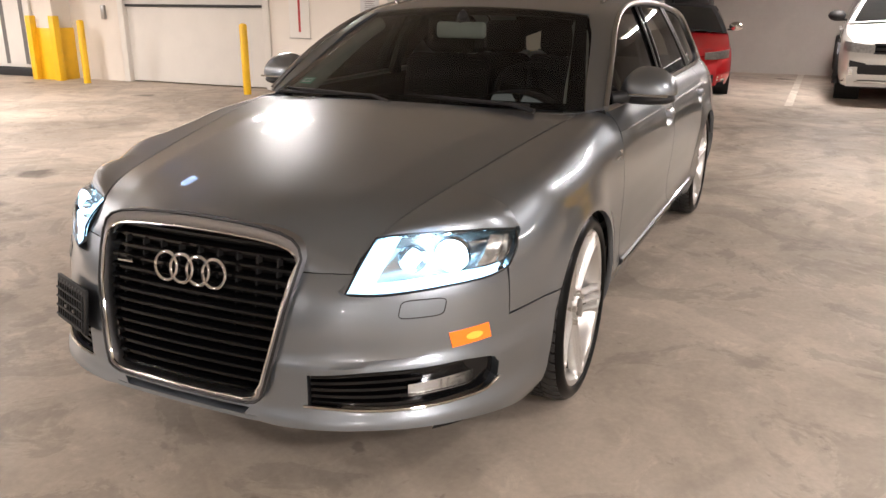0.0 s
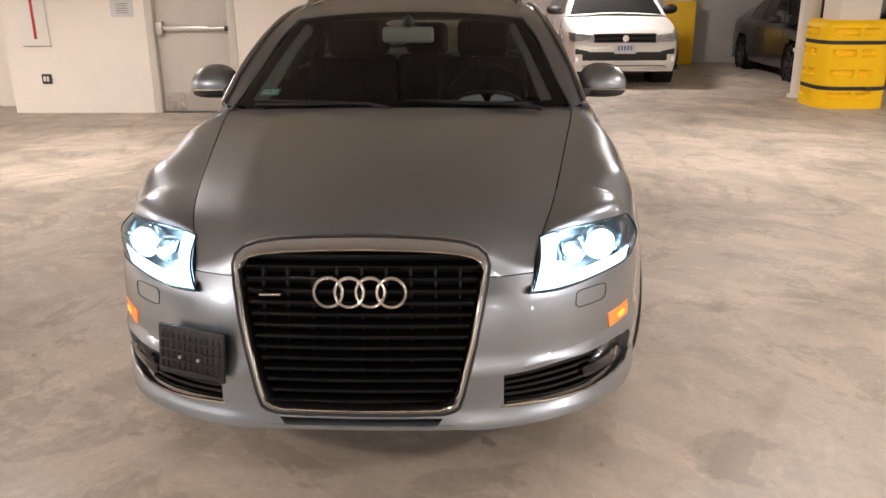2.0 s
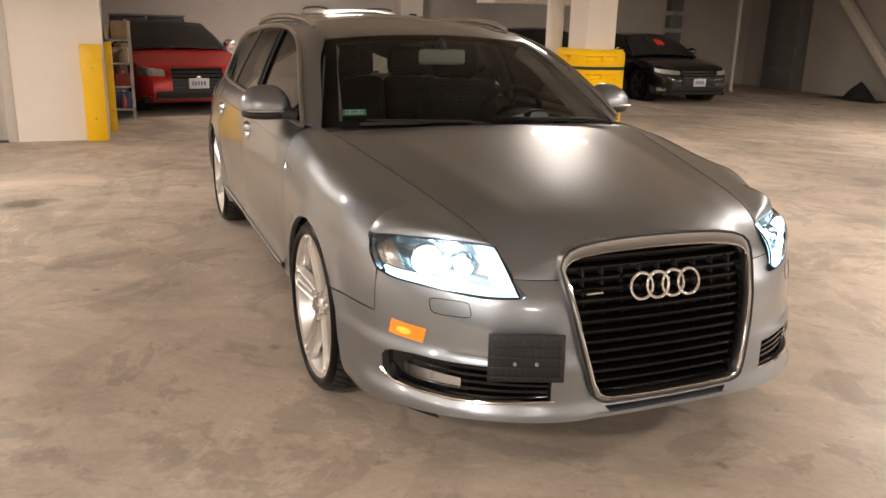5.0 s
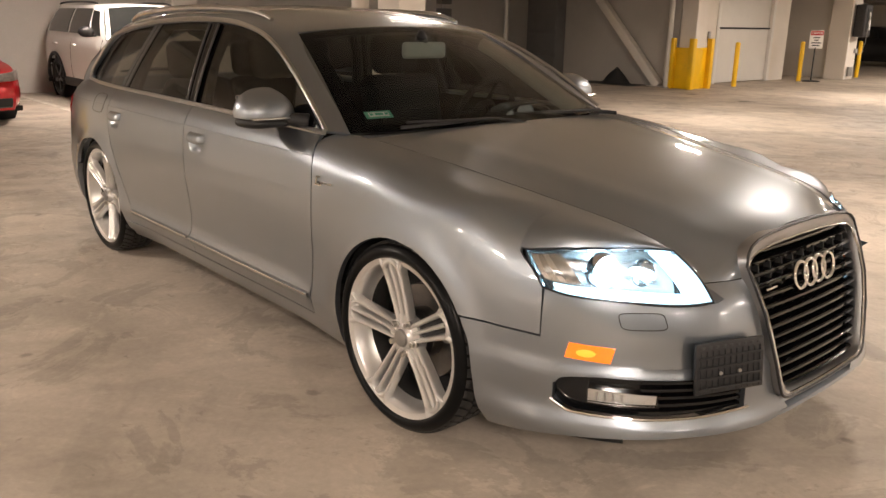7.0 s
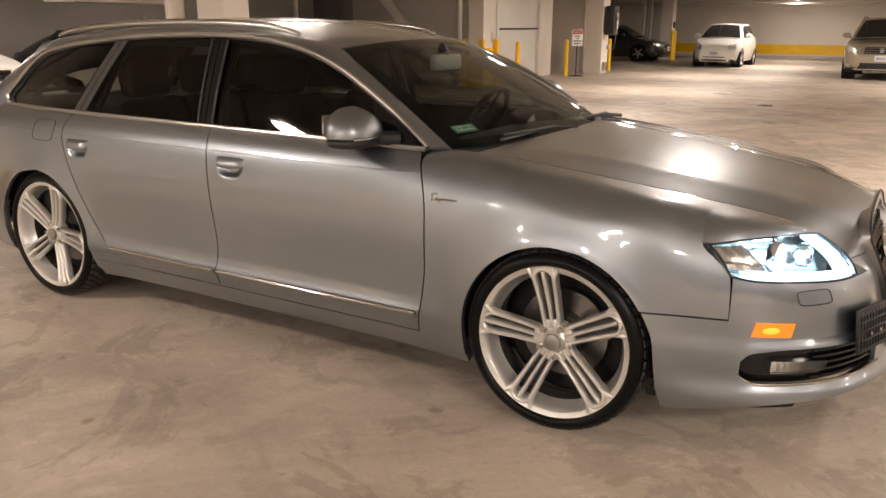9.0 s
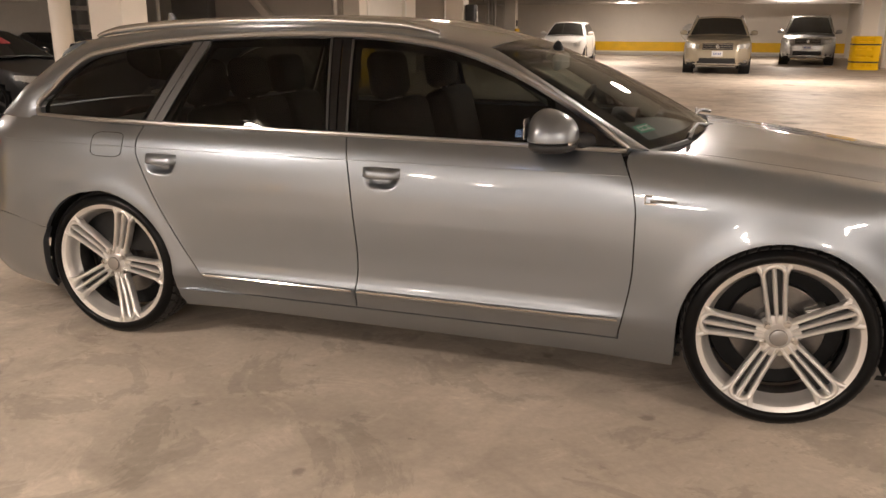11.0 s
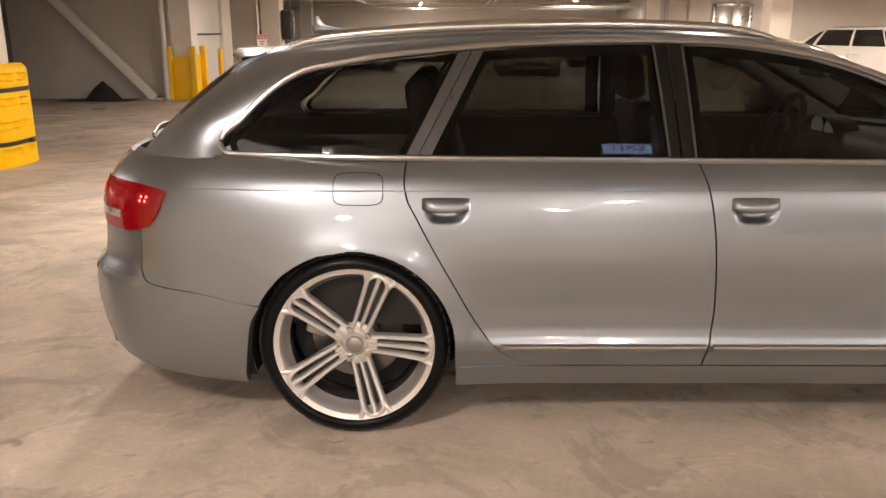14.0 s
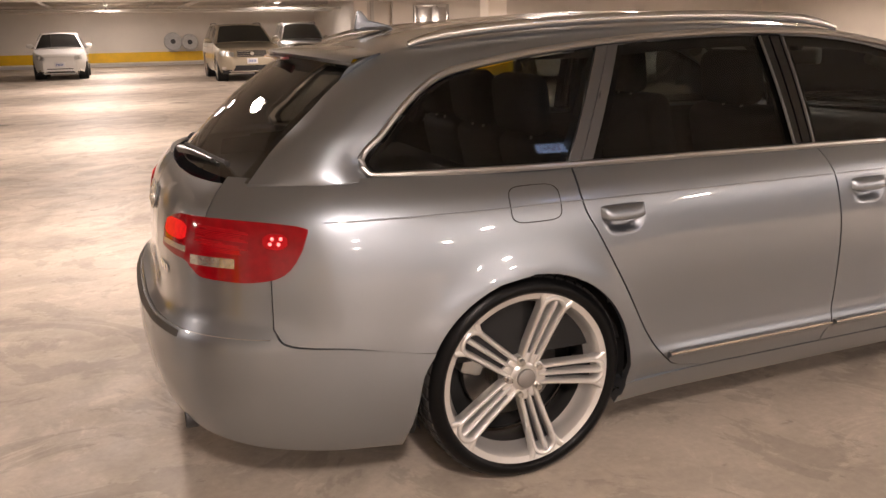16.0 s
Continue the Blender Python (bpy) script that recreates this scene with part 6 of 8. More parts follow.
            v.co = (-0.845 + fx * x, s * (0.925 + (0.114 - 0.020 * max(0, z) ** 2) * y - 0.02 * x * x), 1.006 + up)
        mi = part("door_mirror", bm, M_PAINT, car, "grey door mirror", angle=60)
        part("mirror_glass", box(-0.9235, -0.9185, min(s * 0.862, s * 0.992), max(s * 0.862, s * 0.992), 1.008, 1.080, 0.003), M_MIRROR, mi)
        low = bmesh.new()
        bmesh.ops.create_uvsphere(low, u_segments=32, v_segments=12, radius=1)
        for v in low.verts:
            x, y, z = v.co
            n_ = (abs(x) ** 2.7 + abs(y) ** 2.7 + abs(z) ** 2.7) ** (1 / 2.7)
            x, y, z = x / n_, y / n_, z / n_
            v.co = (-0.845 + (0.101 if x > 0 else 0.070) * x, s * (0.923 + 0.109 * y - 0.02 * x * x), 0.984 + 0.026 * z)
        part("mirror_underside", low, M_MATTEB, mi, angle=60)
        part("indicator_strip", sweep([(-0.7395 - 1.1 * (y - 0.90) ** 2, s * y, 1.003) for y in lin(0.85, 1.015, 10)], 0.0055, 5), M_SATIN, mi)
        part("mirror_foot", sweep([(-0.715, s * 0.79, 0.985), (-0.75, s * 0.835, 0.992), (-0.79, s * 0.87, 1.0)], [0.032, 0.028, 0.026], 10), M_MATTEB, mi)

    mirror()

# fuel flap joint on the right side
ring = []
for k in range(32):
    a = 2 * math.pi * k / 32
    c, d = math.cos(a), math.sin(a)
    uu, vv = math.copysign(abs(c) ** 0.45, c), math.copysign(abs(d) ** 0.45, d)
    ring.append(skin(q_at_x(-2.818 + 0.083 * uu), 0.885 + 0.050 * vv, 0.0006) * (1, -1, 1))
part("fuel_flap_joint", sweep(ring, 0.0017, 5, closed=True), M_MATTEB, car, "dark joint round the fuel flap")
for s in (1, -1):
    P = [skin(q_at_x(x), 0.880 - 0.01 * (x > -0.5), 0.0005) * (1, s, 1) for x in lin(-0.56, -3.45, 60)]
    part("waist_crease", sweep(P, 0.0024, 5), M_PAINT, car)


# rear window, spoiler, wiper, antenna
def rw_up(u):
    v = -1 + 2 * u
    return np.array([-3.235 - 0.08 * (1 - v * v), v * 0.552, 1.280 + 0.03 * (1 - v * v)])


def rw_low(u):
    v = -1 + 2 * u
    return np.array([-3.608 - 0.112 * (1 - v * v), v * 0.662, 0.972 - 0.008 * (1 - v * v)])


RW, rw = pane("rear_window", rw_low, rw_up, 0.02, M_GLASSR, car, out=(-0.75, 0, 0.66))
for us in ((0.0, 0.05), (0.95, 1.0)):
    P = np.array([[rw_low(u) * (1 - v) + rw_up(u) * v + np.array((-0.75, 0, 0.66)) * (0.012 * math.sin(math.pi * u) + 0.02 * math.sin(math.pi * v) * math.sin(math.pi * (0.15 + 0.7 * u)) - 0.003) for v in lin(0, 1, 10)] for u in lin(us[0], us[1], 4)])
    part("frit_border", finish(sheet(P, (-0.7, 0, 0.7)), 0), M_PIANO, rw, smooth="keep")
sp = []
for v in lin(-1, 1, 31):
    e = 1 - 0.35 * abs(v) ** 3
    x1 = -3.17 - 0.03 * (1 - v * v)
    zt = 1.314 + 0.024 * (1 - abs(v) ** 2.4)
    L = (0.195 - 0.05 * v * v) * e
    sp.append([(x1, v * 0.545, zt), (x1 - L * 0.5, v * 0.548, zt - 0.006), (x1 - L * 0.92, v * 0.55, zt - 0.012), (x1 - L, v * 0.55, zt - 0.022), (x1 - L * 0.95, v * 0.55, zt - 0.034), (x1 - L * 0.5, v * 0.548, zt - 0.045), (x1 - 0.06, v * 0.545, zt - 0.06)])
part("roof_spoiler", finish(sheet(np.array(sp), (-0.2, 0, 1)), 0), M_PAINT, car, smooth="keep", angle=50)
for s in (1, -1):
    P = []
    for t in lin(0, 1, 7):
        a = np.array([-3.17 - 0.090 * t, 0.546, 1.315 - 0.016 * t - 0.010 * t ** 4])
        b = up_pair(10 + 1.05 * t)[1]
        P.append([(a * (1 - v) + b * v + np.array([-0.25, 0.8, 0.5]) * 0.010 * math.sin(math.pi * v)) * (1, s, 1) for v in lin(0, 1, 5)])
    part("spoiler_cheek", finish(sheet(np.array(P), (-0.2, s, 0.3)), 0), M_PAINT, car, smooth="keep")
part("high_stop_lamp", box(-3.40, -3.37, -0.16, 0.16, 1.292, 1.304, 0.003), mat("dark_red_lens", (0.12, 0.01, 0.01), 0.15, vary=0, coat=1.0), car)
wa = part("rear_wiper", sweep([(-3.735, 0.02, 0.995), (-3.745, -0.05, 1.005), (-3.712, -0.22, 1.012), (-3.672, -0.38, 1.005)], [0.017, 0.013, 0.009, 0.007], 8), M_TRIMD, car, "rear wiper with silver cover")
part("wiper_blade", sweep([(-3.715 + 0.075 * t, 0.06 - 0.52 * t, 1.005 + 0.0 * t) for t in lin(0, 1, 8)], 0.008, 5), M_MATTEB, wa)
fin = bmesh.new()
prof = [(-0.075, 0.0), (0.075, 0.0), (0.06, 0.012), (0.02, 0.022), (-0.02, 0.030), (-0.045, 0.062), (-0.062, 0.066), (-0.068, 0.03)]
fin = prism(prof, 0.022, Matrix.Translation((-3.02, 0.011, 1.388)) @ Matrix.Rotation(radians(90), 4, "X"), bevel=0.005)
an = part("roof_antenna", fin, M_PAINT, car, "shark-fin roof antenna")
part("antenna_foot", lathe([(0.0, 0.014), (0.03, 0.013), (0.045, 0.004), (0.05, 0.0)], 20, m=pose(-3.02, 0, 1.383) @ Matrix.Diagonal((1.6, 1, 1, 1))), M_PAINT, an)

# ---------- gap shade shell, wells, underbody ------
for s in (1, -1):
    # made-up black shell behind the skin, so panel gaps read as shade
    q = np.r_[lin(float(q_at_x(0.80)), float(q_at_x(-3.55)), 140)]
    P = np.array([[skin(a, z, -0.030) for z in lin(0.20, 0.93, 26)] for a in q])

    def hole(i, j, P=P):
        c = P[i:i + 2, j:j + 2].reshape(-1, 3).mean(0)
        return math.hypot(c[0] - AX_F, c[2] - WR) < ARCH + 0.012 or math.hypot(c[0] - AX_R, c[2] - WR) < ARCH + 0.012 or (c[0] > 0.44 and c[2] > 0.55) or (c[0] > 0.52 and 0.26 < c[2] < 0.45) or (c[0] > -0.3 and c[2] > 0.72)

    part("gap_shade_shell", finish(sheet(P, SIDE, s, hole=hole), 0), M_VOID, car, smooth="keep")
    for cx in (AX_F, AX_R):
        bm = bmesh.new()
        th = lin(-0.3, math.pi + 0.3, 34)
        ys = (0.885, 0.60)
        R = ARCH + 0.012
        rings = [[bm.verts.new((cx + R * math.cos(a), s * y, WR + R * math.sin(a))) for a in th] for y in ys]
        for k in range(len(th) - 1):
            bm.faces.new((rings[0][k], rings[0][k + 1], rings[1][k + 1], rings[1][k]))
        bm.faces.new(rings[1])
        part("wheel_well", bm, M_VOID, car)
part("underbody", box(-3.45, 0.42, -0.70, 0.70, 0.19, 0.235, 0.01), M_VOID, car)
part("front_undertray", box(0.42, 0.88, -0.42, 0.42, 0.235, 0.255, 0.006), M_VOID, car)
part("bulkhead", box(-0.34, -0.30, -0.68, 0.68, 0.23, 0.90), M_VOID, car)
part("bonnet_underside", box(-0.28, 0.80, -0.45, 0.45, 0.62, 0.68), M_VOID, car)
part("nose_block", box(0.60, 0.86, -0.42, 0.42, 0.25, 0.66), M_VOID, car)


# ---------- wheels ----------
def tread_blocks(m, n=54):
    """Slanted rubber blocks in four ribs round the tyre."""
    edge = curve([(-0.215, WR - 0.016), (-0.20, WR - 0.006), (-0.185, WR), (-0.11, WR + 0.002), (-0.04, WR + 0.0015), (-0.022, WR - 0.001), (-0.012, WR - 0.006), (-0.003, WR - 0.0145)])
    verts, faces = [], []
    for ys, lean, phase_ in ((lin(-0.013, -0.066, 7), 0.10, 0.0), (lin(-0.074, -0.110, 3), 0.07, 0.3), (lin(-0.118, -0.152, 3), -0.07, 0.6), (lin(-0.160, -0.212, 5), -0.10, 0.1)):
        for k in range(n):
            a0 = 2 * math.pi * (k + phase_) / n
            wd = 2 * math.pi / n * 0.74
            o = len(verts)
            for iy, y in enumerate(ys):
                t = iy / (len(ys) - 1)
                skew = lean * t ** 1.6
                for da in (0.0, 0.5, 1.0):
                    for dr in (0.0, -0.012):
                        r = float(edge(y)) + dr
                        a = a0 + skew + wd * da
                        verts.append(m @ Vector((r * math.cos(a), y, r * math.sin(a))))
            ny = len(ys)
            at_ = lambda iy, ia, d, o=o: o + (iy * 3 + ia) * 2 + d
            for iy in range(ny - 1):
                for ia in (0, 1):
                    faces.append((at_(iy, ia, 0), at_(iy, ia + 1, 0), at_(iy + 1, ia + 1, 0), at_(iy + 1, ia, 0)))
                for ia in (0, 2):
                    faces.append((at_(iy, ia, 0), at_(iy + 1, ia, 0), at_(iy + 1, ia, 1), at_(iy, ia, 1)))
            for iy in (0, ny - 1):
                for ia in (0, 1):
                    faces.append((at_(iy, ia, 0), at_(iy, ia + 1, 0), at_(iy, ia + 1, 1), at_(iy, ia, 1)))
    me = bpy.data.meshes.new("tread")
    me.from_pydata([tuple(v) for v in verts], [], faces)
    bm = bmesh.new()
    bm.from_mesh(me)
    bpy.data.meshes.remove(me)
    return bm


def bar(path, half, ridge):
    """A rounded bar along (radius, across, height) points of the wheel's face; its sides go back into the wheel."""
    P = np.array(path, float)
    d = np.gradient(P[:, :2], axis=0)
    d /= np.linalg.norm(d, axis=1, keepdims=True)
    nrm = np.stack([-d[:, 1], d[:, 0]], -1)
    secs = []
    for p, n_, h in zip(P, nrm, half):
        secs.append([(p[0] + n_[0] * h * a, p[2] + b, p[1] + n_[1] * h * a) for a, b in ((-1.05, -0.034), (-1.0, -0.008), (-0.72, -0.0022), (-0.3, ridge), (0.3, ridge), (0.72, -0.0022), (1.0, -0.008), (1.05, -0.034))])
    return sheet(np.array(secs), (0, 1, 0))


def wheel(x, side, phase, steer=0.0):
    m = Matrix.Translation((x, 0.912 * side, WR)) @ Matrix.Rotation(radians(steer + (0 if side > 0 else 180)), 4, "Z")
    Rr = 0.281
    prof = [(0.236, -0.070), (0.243, -0.058), (0.251, -0.036), (0.2565, -0.016), (0.262, -0.0075), (Rr - 0.006, -0.004), (Rr, -0.002), (Rr, -0.016)]
    w = part("wheel", lathe(prof, 72, "Y", m), M_RIM, car, "large silver alloy wheel with low-profile tyre", angle=30)
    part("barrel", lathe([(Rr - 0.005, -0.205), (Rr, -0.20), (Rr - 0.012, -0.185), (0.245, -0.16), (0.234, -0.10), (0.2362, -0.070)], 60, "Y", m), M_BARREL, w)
    tp = [(Rr - 0.006, -0.008), (Rr + 0.004, 0.003), (Rr + 0.006, 0.006), (Rr + 0.012, 0.0085), (Rr + 0.020, 0.0095), (Rr + 0.028, 0.007), (Rr + 0.034, 0.002), (WR - 0.012, -0.004), (WR - 0.0075, -0.012), (WR - 0.006, -0.03), (WR - 0.005, -0.11), (WR - 0.006, -0.19), (WR - 0.016, -0.21), (Rr + 0.01, -0.215), (Rr - 0.006, -0.205)]
    part("tyre", lathe(tp, 96, "Y", m), M_TYRE, w, "black low-profile tyre", angle=35)
    tagged(part("tread", tread_blocks(m), M_TREAD, w, "grooved tread blocks", smooth=False), kind="stuff")
    # five arms of three bars
    for k in range(5):
        an = radians(phase + 72 * k)
        bm = None
        rot = m @ Matrix.Rotation(-an * 1.0, 4, "Y")
        face = curve([(0.04, -0.030), (0.09, -0.026), (0.16, -0.017), (0.22, -0.006), (0.25, 0.0), (0.275, 0.0015)])
        # one bar runs out, round the tip and back; a slimmer one lies between
        side_ = [(r, 0.0255 + 0.0115 * ((r - 0.046) / 0.19)) for r in lin(0.046, 0.236, 13)]
        tip_ = [(0.236 + 0.034 * math.sin(a), 0.037 * math.cos(a)) for a in lin(0, math.pi, 15)][1:-1]
        loop_2 = side_ + tip_ + [(r, -c) for r, c in side_[::-1]]
        b2 = bar([(r, c, float(face(r))) for r, c in loop_2], [0.0100 - 0.0015 * abs(math.cos(math.pi * i / (len(loop_2) - 1))) for i in range(len(loop_2))], 0.0012)
        bm = join(bm, b2)
        b2 = bar([(r, 0.0, float(face(r)) - 0.0005) for r in lin(0.05, 0.262, 14)], [0.0070 + 0.0015 * t for t in lin(0, 1, 14)], 0.0012)
        bm = join(bm, b2)
        for sg in (1, -1):
            flare = [(0.222 + 0.048 * t, sg * (0.0365 + 0.020 * t * t), float(face(0.222 + 0.048 * t)) - 0.0012) for t in lin(0, 1, 8)]
            bm = join(bm, bar(flare, [0.0085 + 0.003 * t for t in lin(0, 1, 8)], 0.0))
        # black plate stands in for the shade between a spoke's bars
        part("spoke_shade_plate", prism([(0.070, -0.030), (0.25, -0.032), (0.25, 0.032), (0.070, 0.030)], 0.010, rot @ Matrix.Rotation(radians(-90), 4, "X") @ Matrix.Translation((0, 0, -0.056)), bevel=0.002), M_MATTEB, w)
        # web behind and joint pads at both ends
        bm = join(bm, prism([(0.040, -0.036), (0.078, -0.034), (0.078, 0.034), (0.040, 0.036)], 0.018, Matrix.Rotation(radians(-90), 4, "X") @ Matrix.Translation((0, 0, -0.052)), bevel=0.004))
        bmesh.ops.transform(bm, matrix=rot, verts=bm.verts)
        part("spoke", bm, M_RIM, w, "three-bar wheel spoke", angle=40)
        bo = lathe([(0.0, -0.003), (0.006, -0.003), (0.007, 0.0), (0.0095, 0.0), (0.0105, -0.003), (0.0105, -0.014), (0.014, -0.016), (0.014, -0.03)], 12, "Y", rot @ Matrix.Rotation(radians(-36), 4, "Y") @ Matrix.Translation((0.056, -0.012, 0)))
        part("wheel_bolt", bo, M_STEEL, w)
    part("hub", lathe([(0.0, -0.020), (0.034, -0.020), (0.038, -0.026), (0.046, -0.034), (0.070, -0.040), (0.074, -0.07)], 40, "Y", m), M_RIM, w)
    part("hub_cap", lathe([(0.0, -0.008), (0.02, -0.009), (0.029, -0.012), (0.032, -0.019)], 32, "Y", m), mat("hub_cap_grey", (0.32, 0.31, 0.30), 0.35, metal=0.8, vary=0.05) if "hub_cap_grey" not in bpy.data.materials else bpy.data.materials["hub_cap_grey"], w)
    part("brake_disc", lathe([(0.08, -0.13), (0.165, -0.13), (0.167, -0.135), (0.167, -0.155), (0.08, -0.158)], 64, "Y", m), M_DISC, w)
    part("disc_bell", lathe([(0.0, -0.085), (0.085, -0.088), (0.09, -0.10), (0.09, -0.13)], 40, "Y", m), M_DISC, w)
    ca = box(-0.05, 0.05, -0.17, -0.10, 0.105, 0.185, 0.015)
    bmesh.ops.transform(ca, matrix=m @ Matrix.Rotation(radians(70 * (1 if x > -1 else -1) * side), 4, "Y"), verts=ca.verts)
    part("brake_caliper", ca, M_GSTEEL, w)
    # added black disc: shade behind the spokes, no part of the wheel
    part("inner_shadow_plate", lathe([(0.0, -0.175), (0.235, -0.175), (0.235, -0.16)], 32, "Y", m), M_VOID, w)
    return w


for x, ph in ((AX_F, 27.5), (AX_R, -3.0)):
    wheel(x, -1, 180 - ph, 1.5 if x == AX_F else 0)
    wheel(x, 1, ph + 20, 1.5 if x == AX_F else 0)


# ---------- cabin fittings ----------
def cabin():
    part("cabin_floor", box(-3.45, -0.35, -0.66, 0.66, 0.25, 0.30), M_INTER, car)
    part("cargo_cover", box(-3.55, -2.72, -0.62, 0.62, 0.86, 0.88, 0.008), M_INTER, car)
    P = np.array([[(x, v * 0.70, z - 0.03 * abs(v) ** 3) for x, z in ((-0.36, 0.94), (-0.55, 0.955), (-0.72, 0.94), (-0.80, 0.88), (-0.82, 0.70), (-0.75, 0.5))] for v in lin(-1, 1, 17)])
    d = part("dashboard", finish(sheet(P, (0, 0, 1)), 0.01), M_INTER, car, "dark dashboard", smooth="keep", angle=50)
    hood_ = np.array([[(-0.64 - 0.12 * u, 0.38 + 0.17 * math.cos(a), 0.935 + 0.065 * math.sin(a)) for a in lin(0, math.pi, 12)] for u in lin(0, 1, 4)])
    part("gauge_cowl", finish(sheet(hood_, (0, 0, 1)), 0.006), M_INTER, d, smooth="keep")
    for y in (0.31, 0.45):
        part("gauge", lathe([(0.0, 0), (0.055, 0), (0.06, 0.006)], 24, "X", pose(-0.735, y, 0.935)), mat("gauge_face", (0.05, 0.05, 0.055), 0.4, vary=0, emit=0.15, emit_color=(1, 0.9, 0.8)) if "gauge_face" not in bpy.data.materials else bpy.data.materials["gauge_face"], d)
    for sd in (1, -1):
        path = [(x - 0.03, sd * (y - 0.055), z - 0.03) for x, y, z in [tuple(up_out(u)) for u in lin(0.015, 0.21, 9)]]
        part("pillar_trim", sweep(path, [0.034 + 0.012 * t for t in lin(1, 0, 9)], 10), M_PILLAR, car, "pale cloth pillar trim")
    c = Vector((-0.95, 0.38, 0.93))
    tilt = Matrix.Translation(c) @ Matrix.Rotation(radians(-64), 4, "Y")
    ring = [tilt @ Vector((0.185 * math.cos(a), 0.185 * math.sin(a), 0)) for a in lin(0, 2 * math.pi, 41)[:-1]]
    sw = part("steering_wheel", sweep(ring, 0.016, 10, closed=True), M_SEAT, car, "black leather steering wheel")
    part("wheel_boss", lathe([(0, 0.035), (0.05, 0.03), (0.075, 0.005), (0.06, -0.03)], 24, m=tilt), M_SEAT, sw)
    for a in (0.1, math.pi - 0.1, -math.pi / 2):
        part("wheel_arm", sweep([tilt @ Vector((0.06 * math.cos(a), 0.06 * math.sin(a), 0.01)), tilt @ Vector((0.18 * math.cos(a), 0.18 * math.sin(a), 0))], 0.016, 6, flat=0.6), M_SEAT, sw)

    def seat(x, y, w, top):
        s = part("car_seat", box(x - 0.10, x + 0.42, y - w / 2, y + w / 2, 0.38, 0.56, 0.05, 3), M_SEAT, car, "black leather car seat")
        bk = box(-0.07, 0.07, -w / 2, w / 2, 0.0, top - 0.64, 0.055, 3)
        bmesh.ops.transform(bk, matrix=pose(x - 0.08, y, 0.50, 0, -14, 0), verts=bk.verts)
        part("seat_back", bk, M_SEAT, s)
        hr = box(-0.055, 0.055, -0.145, 0.145, 0, 0.21, 0.05, 3)
        bmesh.ops.transform(hr, matrix=pose(x - 0.245, y, top - 0.155, 0, -8, 0), verts=hr.verts)
        part("headrest", hr, M_SEAT, s)
        for dy in (-0.05, 0.05):
            part("headrest_post", tube((x - 0.235, y + dy, top - 0.26), (x - 0.245, y + dy, top - 0.13), 0.006, 8), M_STEEL, s)

    for y in (-0.37, 0.37):
        seat(-1.42, y, 0.50, 1.235)
    for y in (-0.40, 0.0, 0.40):
        seat(-2.36, y, 0.40, 1.18)
    for s in (1, -1):
        P = np.array([[(x, s * (float(side_y(x, z)) - 0.085), z) for z in lin(0.40, 0.955, 5)] for x in lin(-0.7, -3.4, 16)])
        part("door_lining", finish(sheet(P, (0, s, 0)), 0), M_INTER, car, smooth="keep")
        for xa_, xb_ in ((-1.70, -1.74), (-2.60, -2.42)):
            part("pillar_lining", sweep([(xa_, s * 0.765, 0.95), ((xa_ + xb_) / 2, s * 0.70, 1.16), (xb_, s * 0.60, 1.33)], 0.035, 8), M_INTER, car)
        part("belt_strap", sweep([(-1.72, s * 0.70, 1.18), (-1.70, s * 0.72, 0.95)], 0.018, 4, flat=0.2), M_INTER, car)


cabin()

# ---------- the other parked cars ----------
M_DGLASS = mat("dark_car_glass", (0.012, 0.013, 0.013), 0.06, vary=0.0, coat=0.5)
M_PLATE = mat("plate_white", (0.68, 0.68, 0.70), 0.4, vary=0.03)
M_PLATEB = mat("plate_bars", (0.16, 0.22, 0.42), 0.5, vary=0.0)
M_PARKLAMP = mat("unlit_lamp_reflector", (0.62, 0.62, 0.60), 0.35, metal=0.7, vary=0.35, scale=28)
M_CLADD = mat("black_cladding", (0.02, 0.02, 0.021), 0.6, vary=0.12, scale=10)


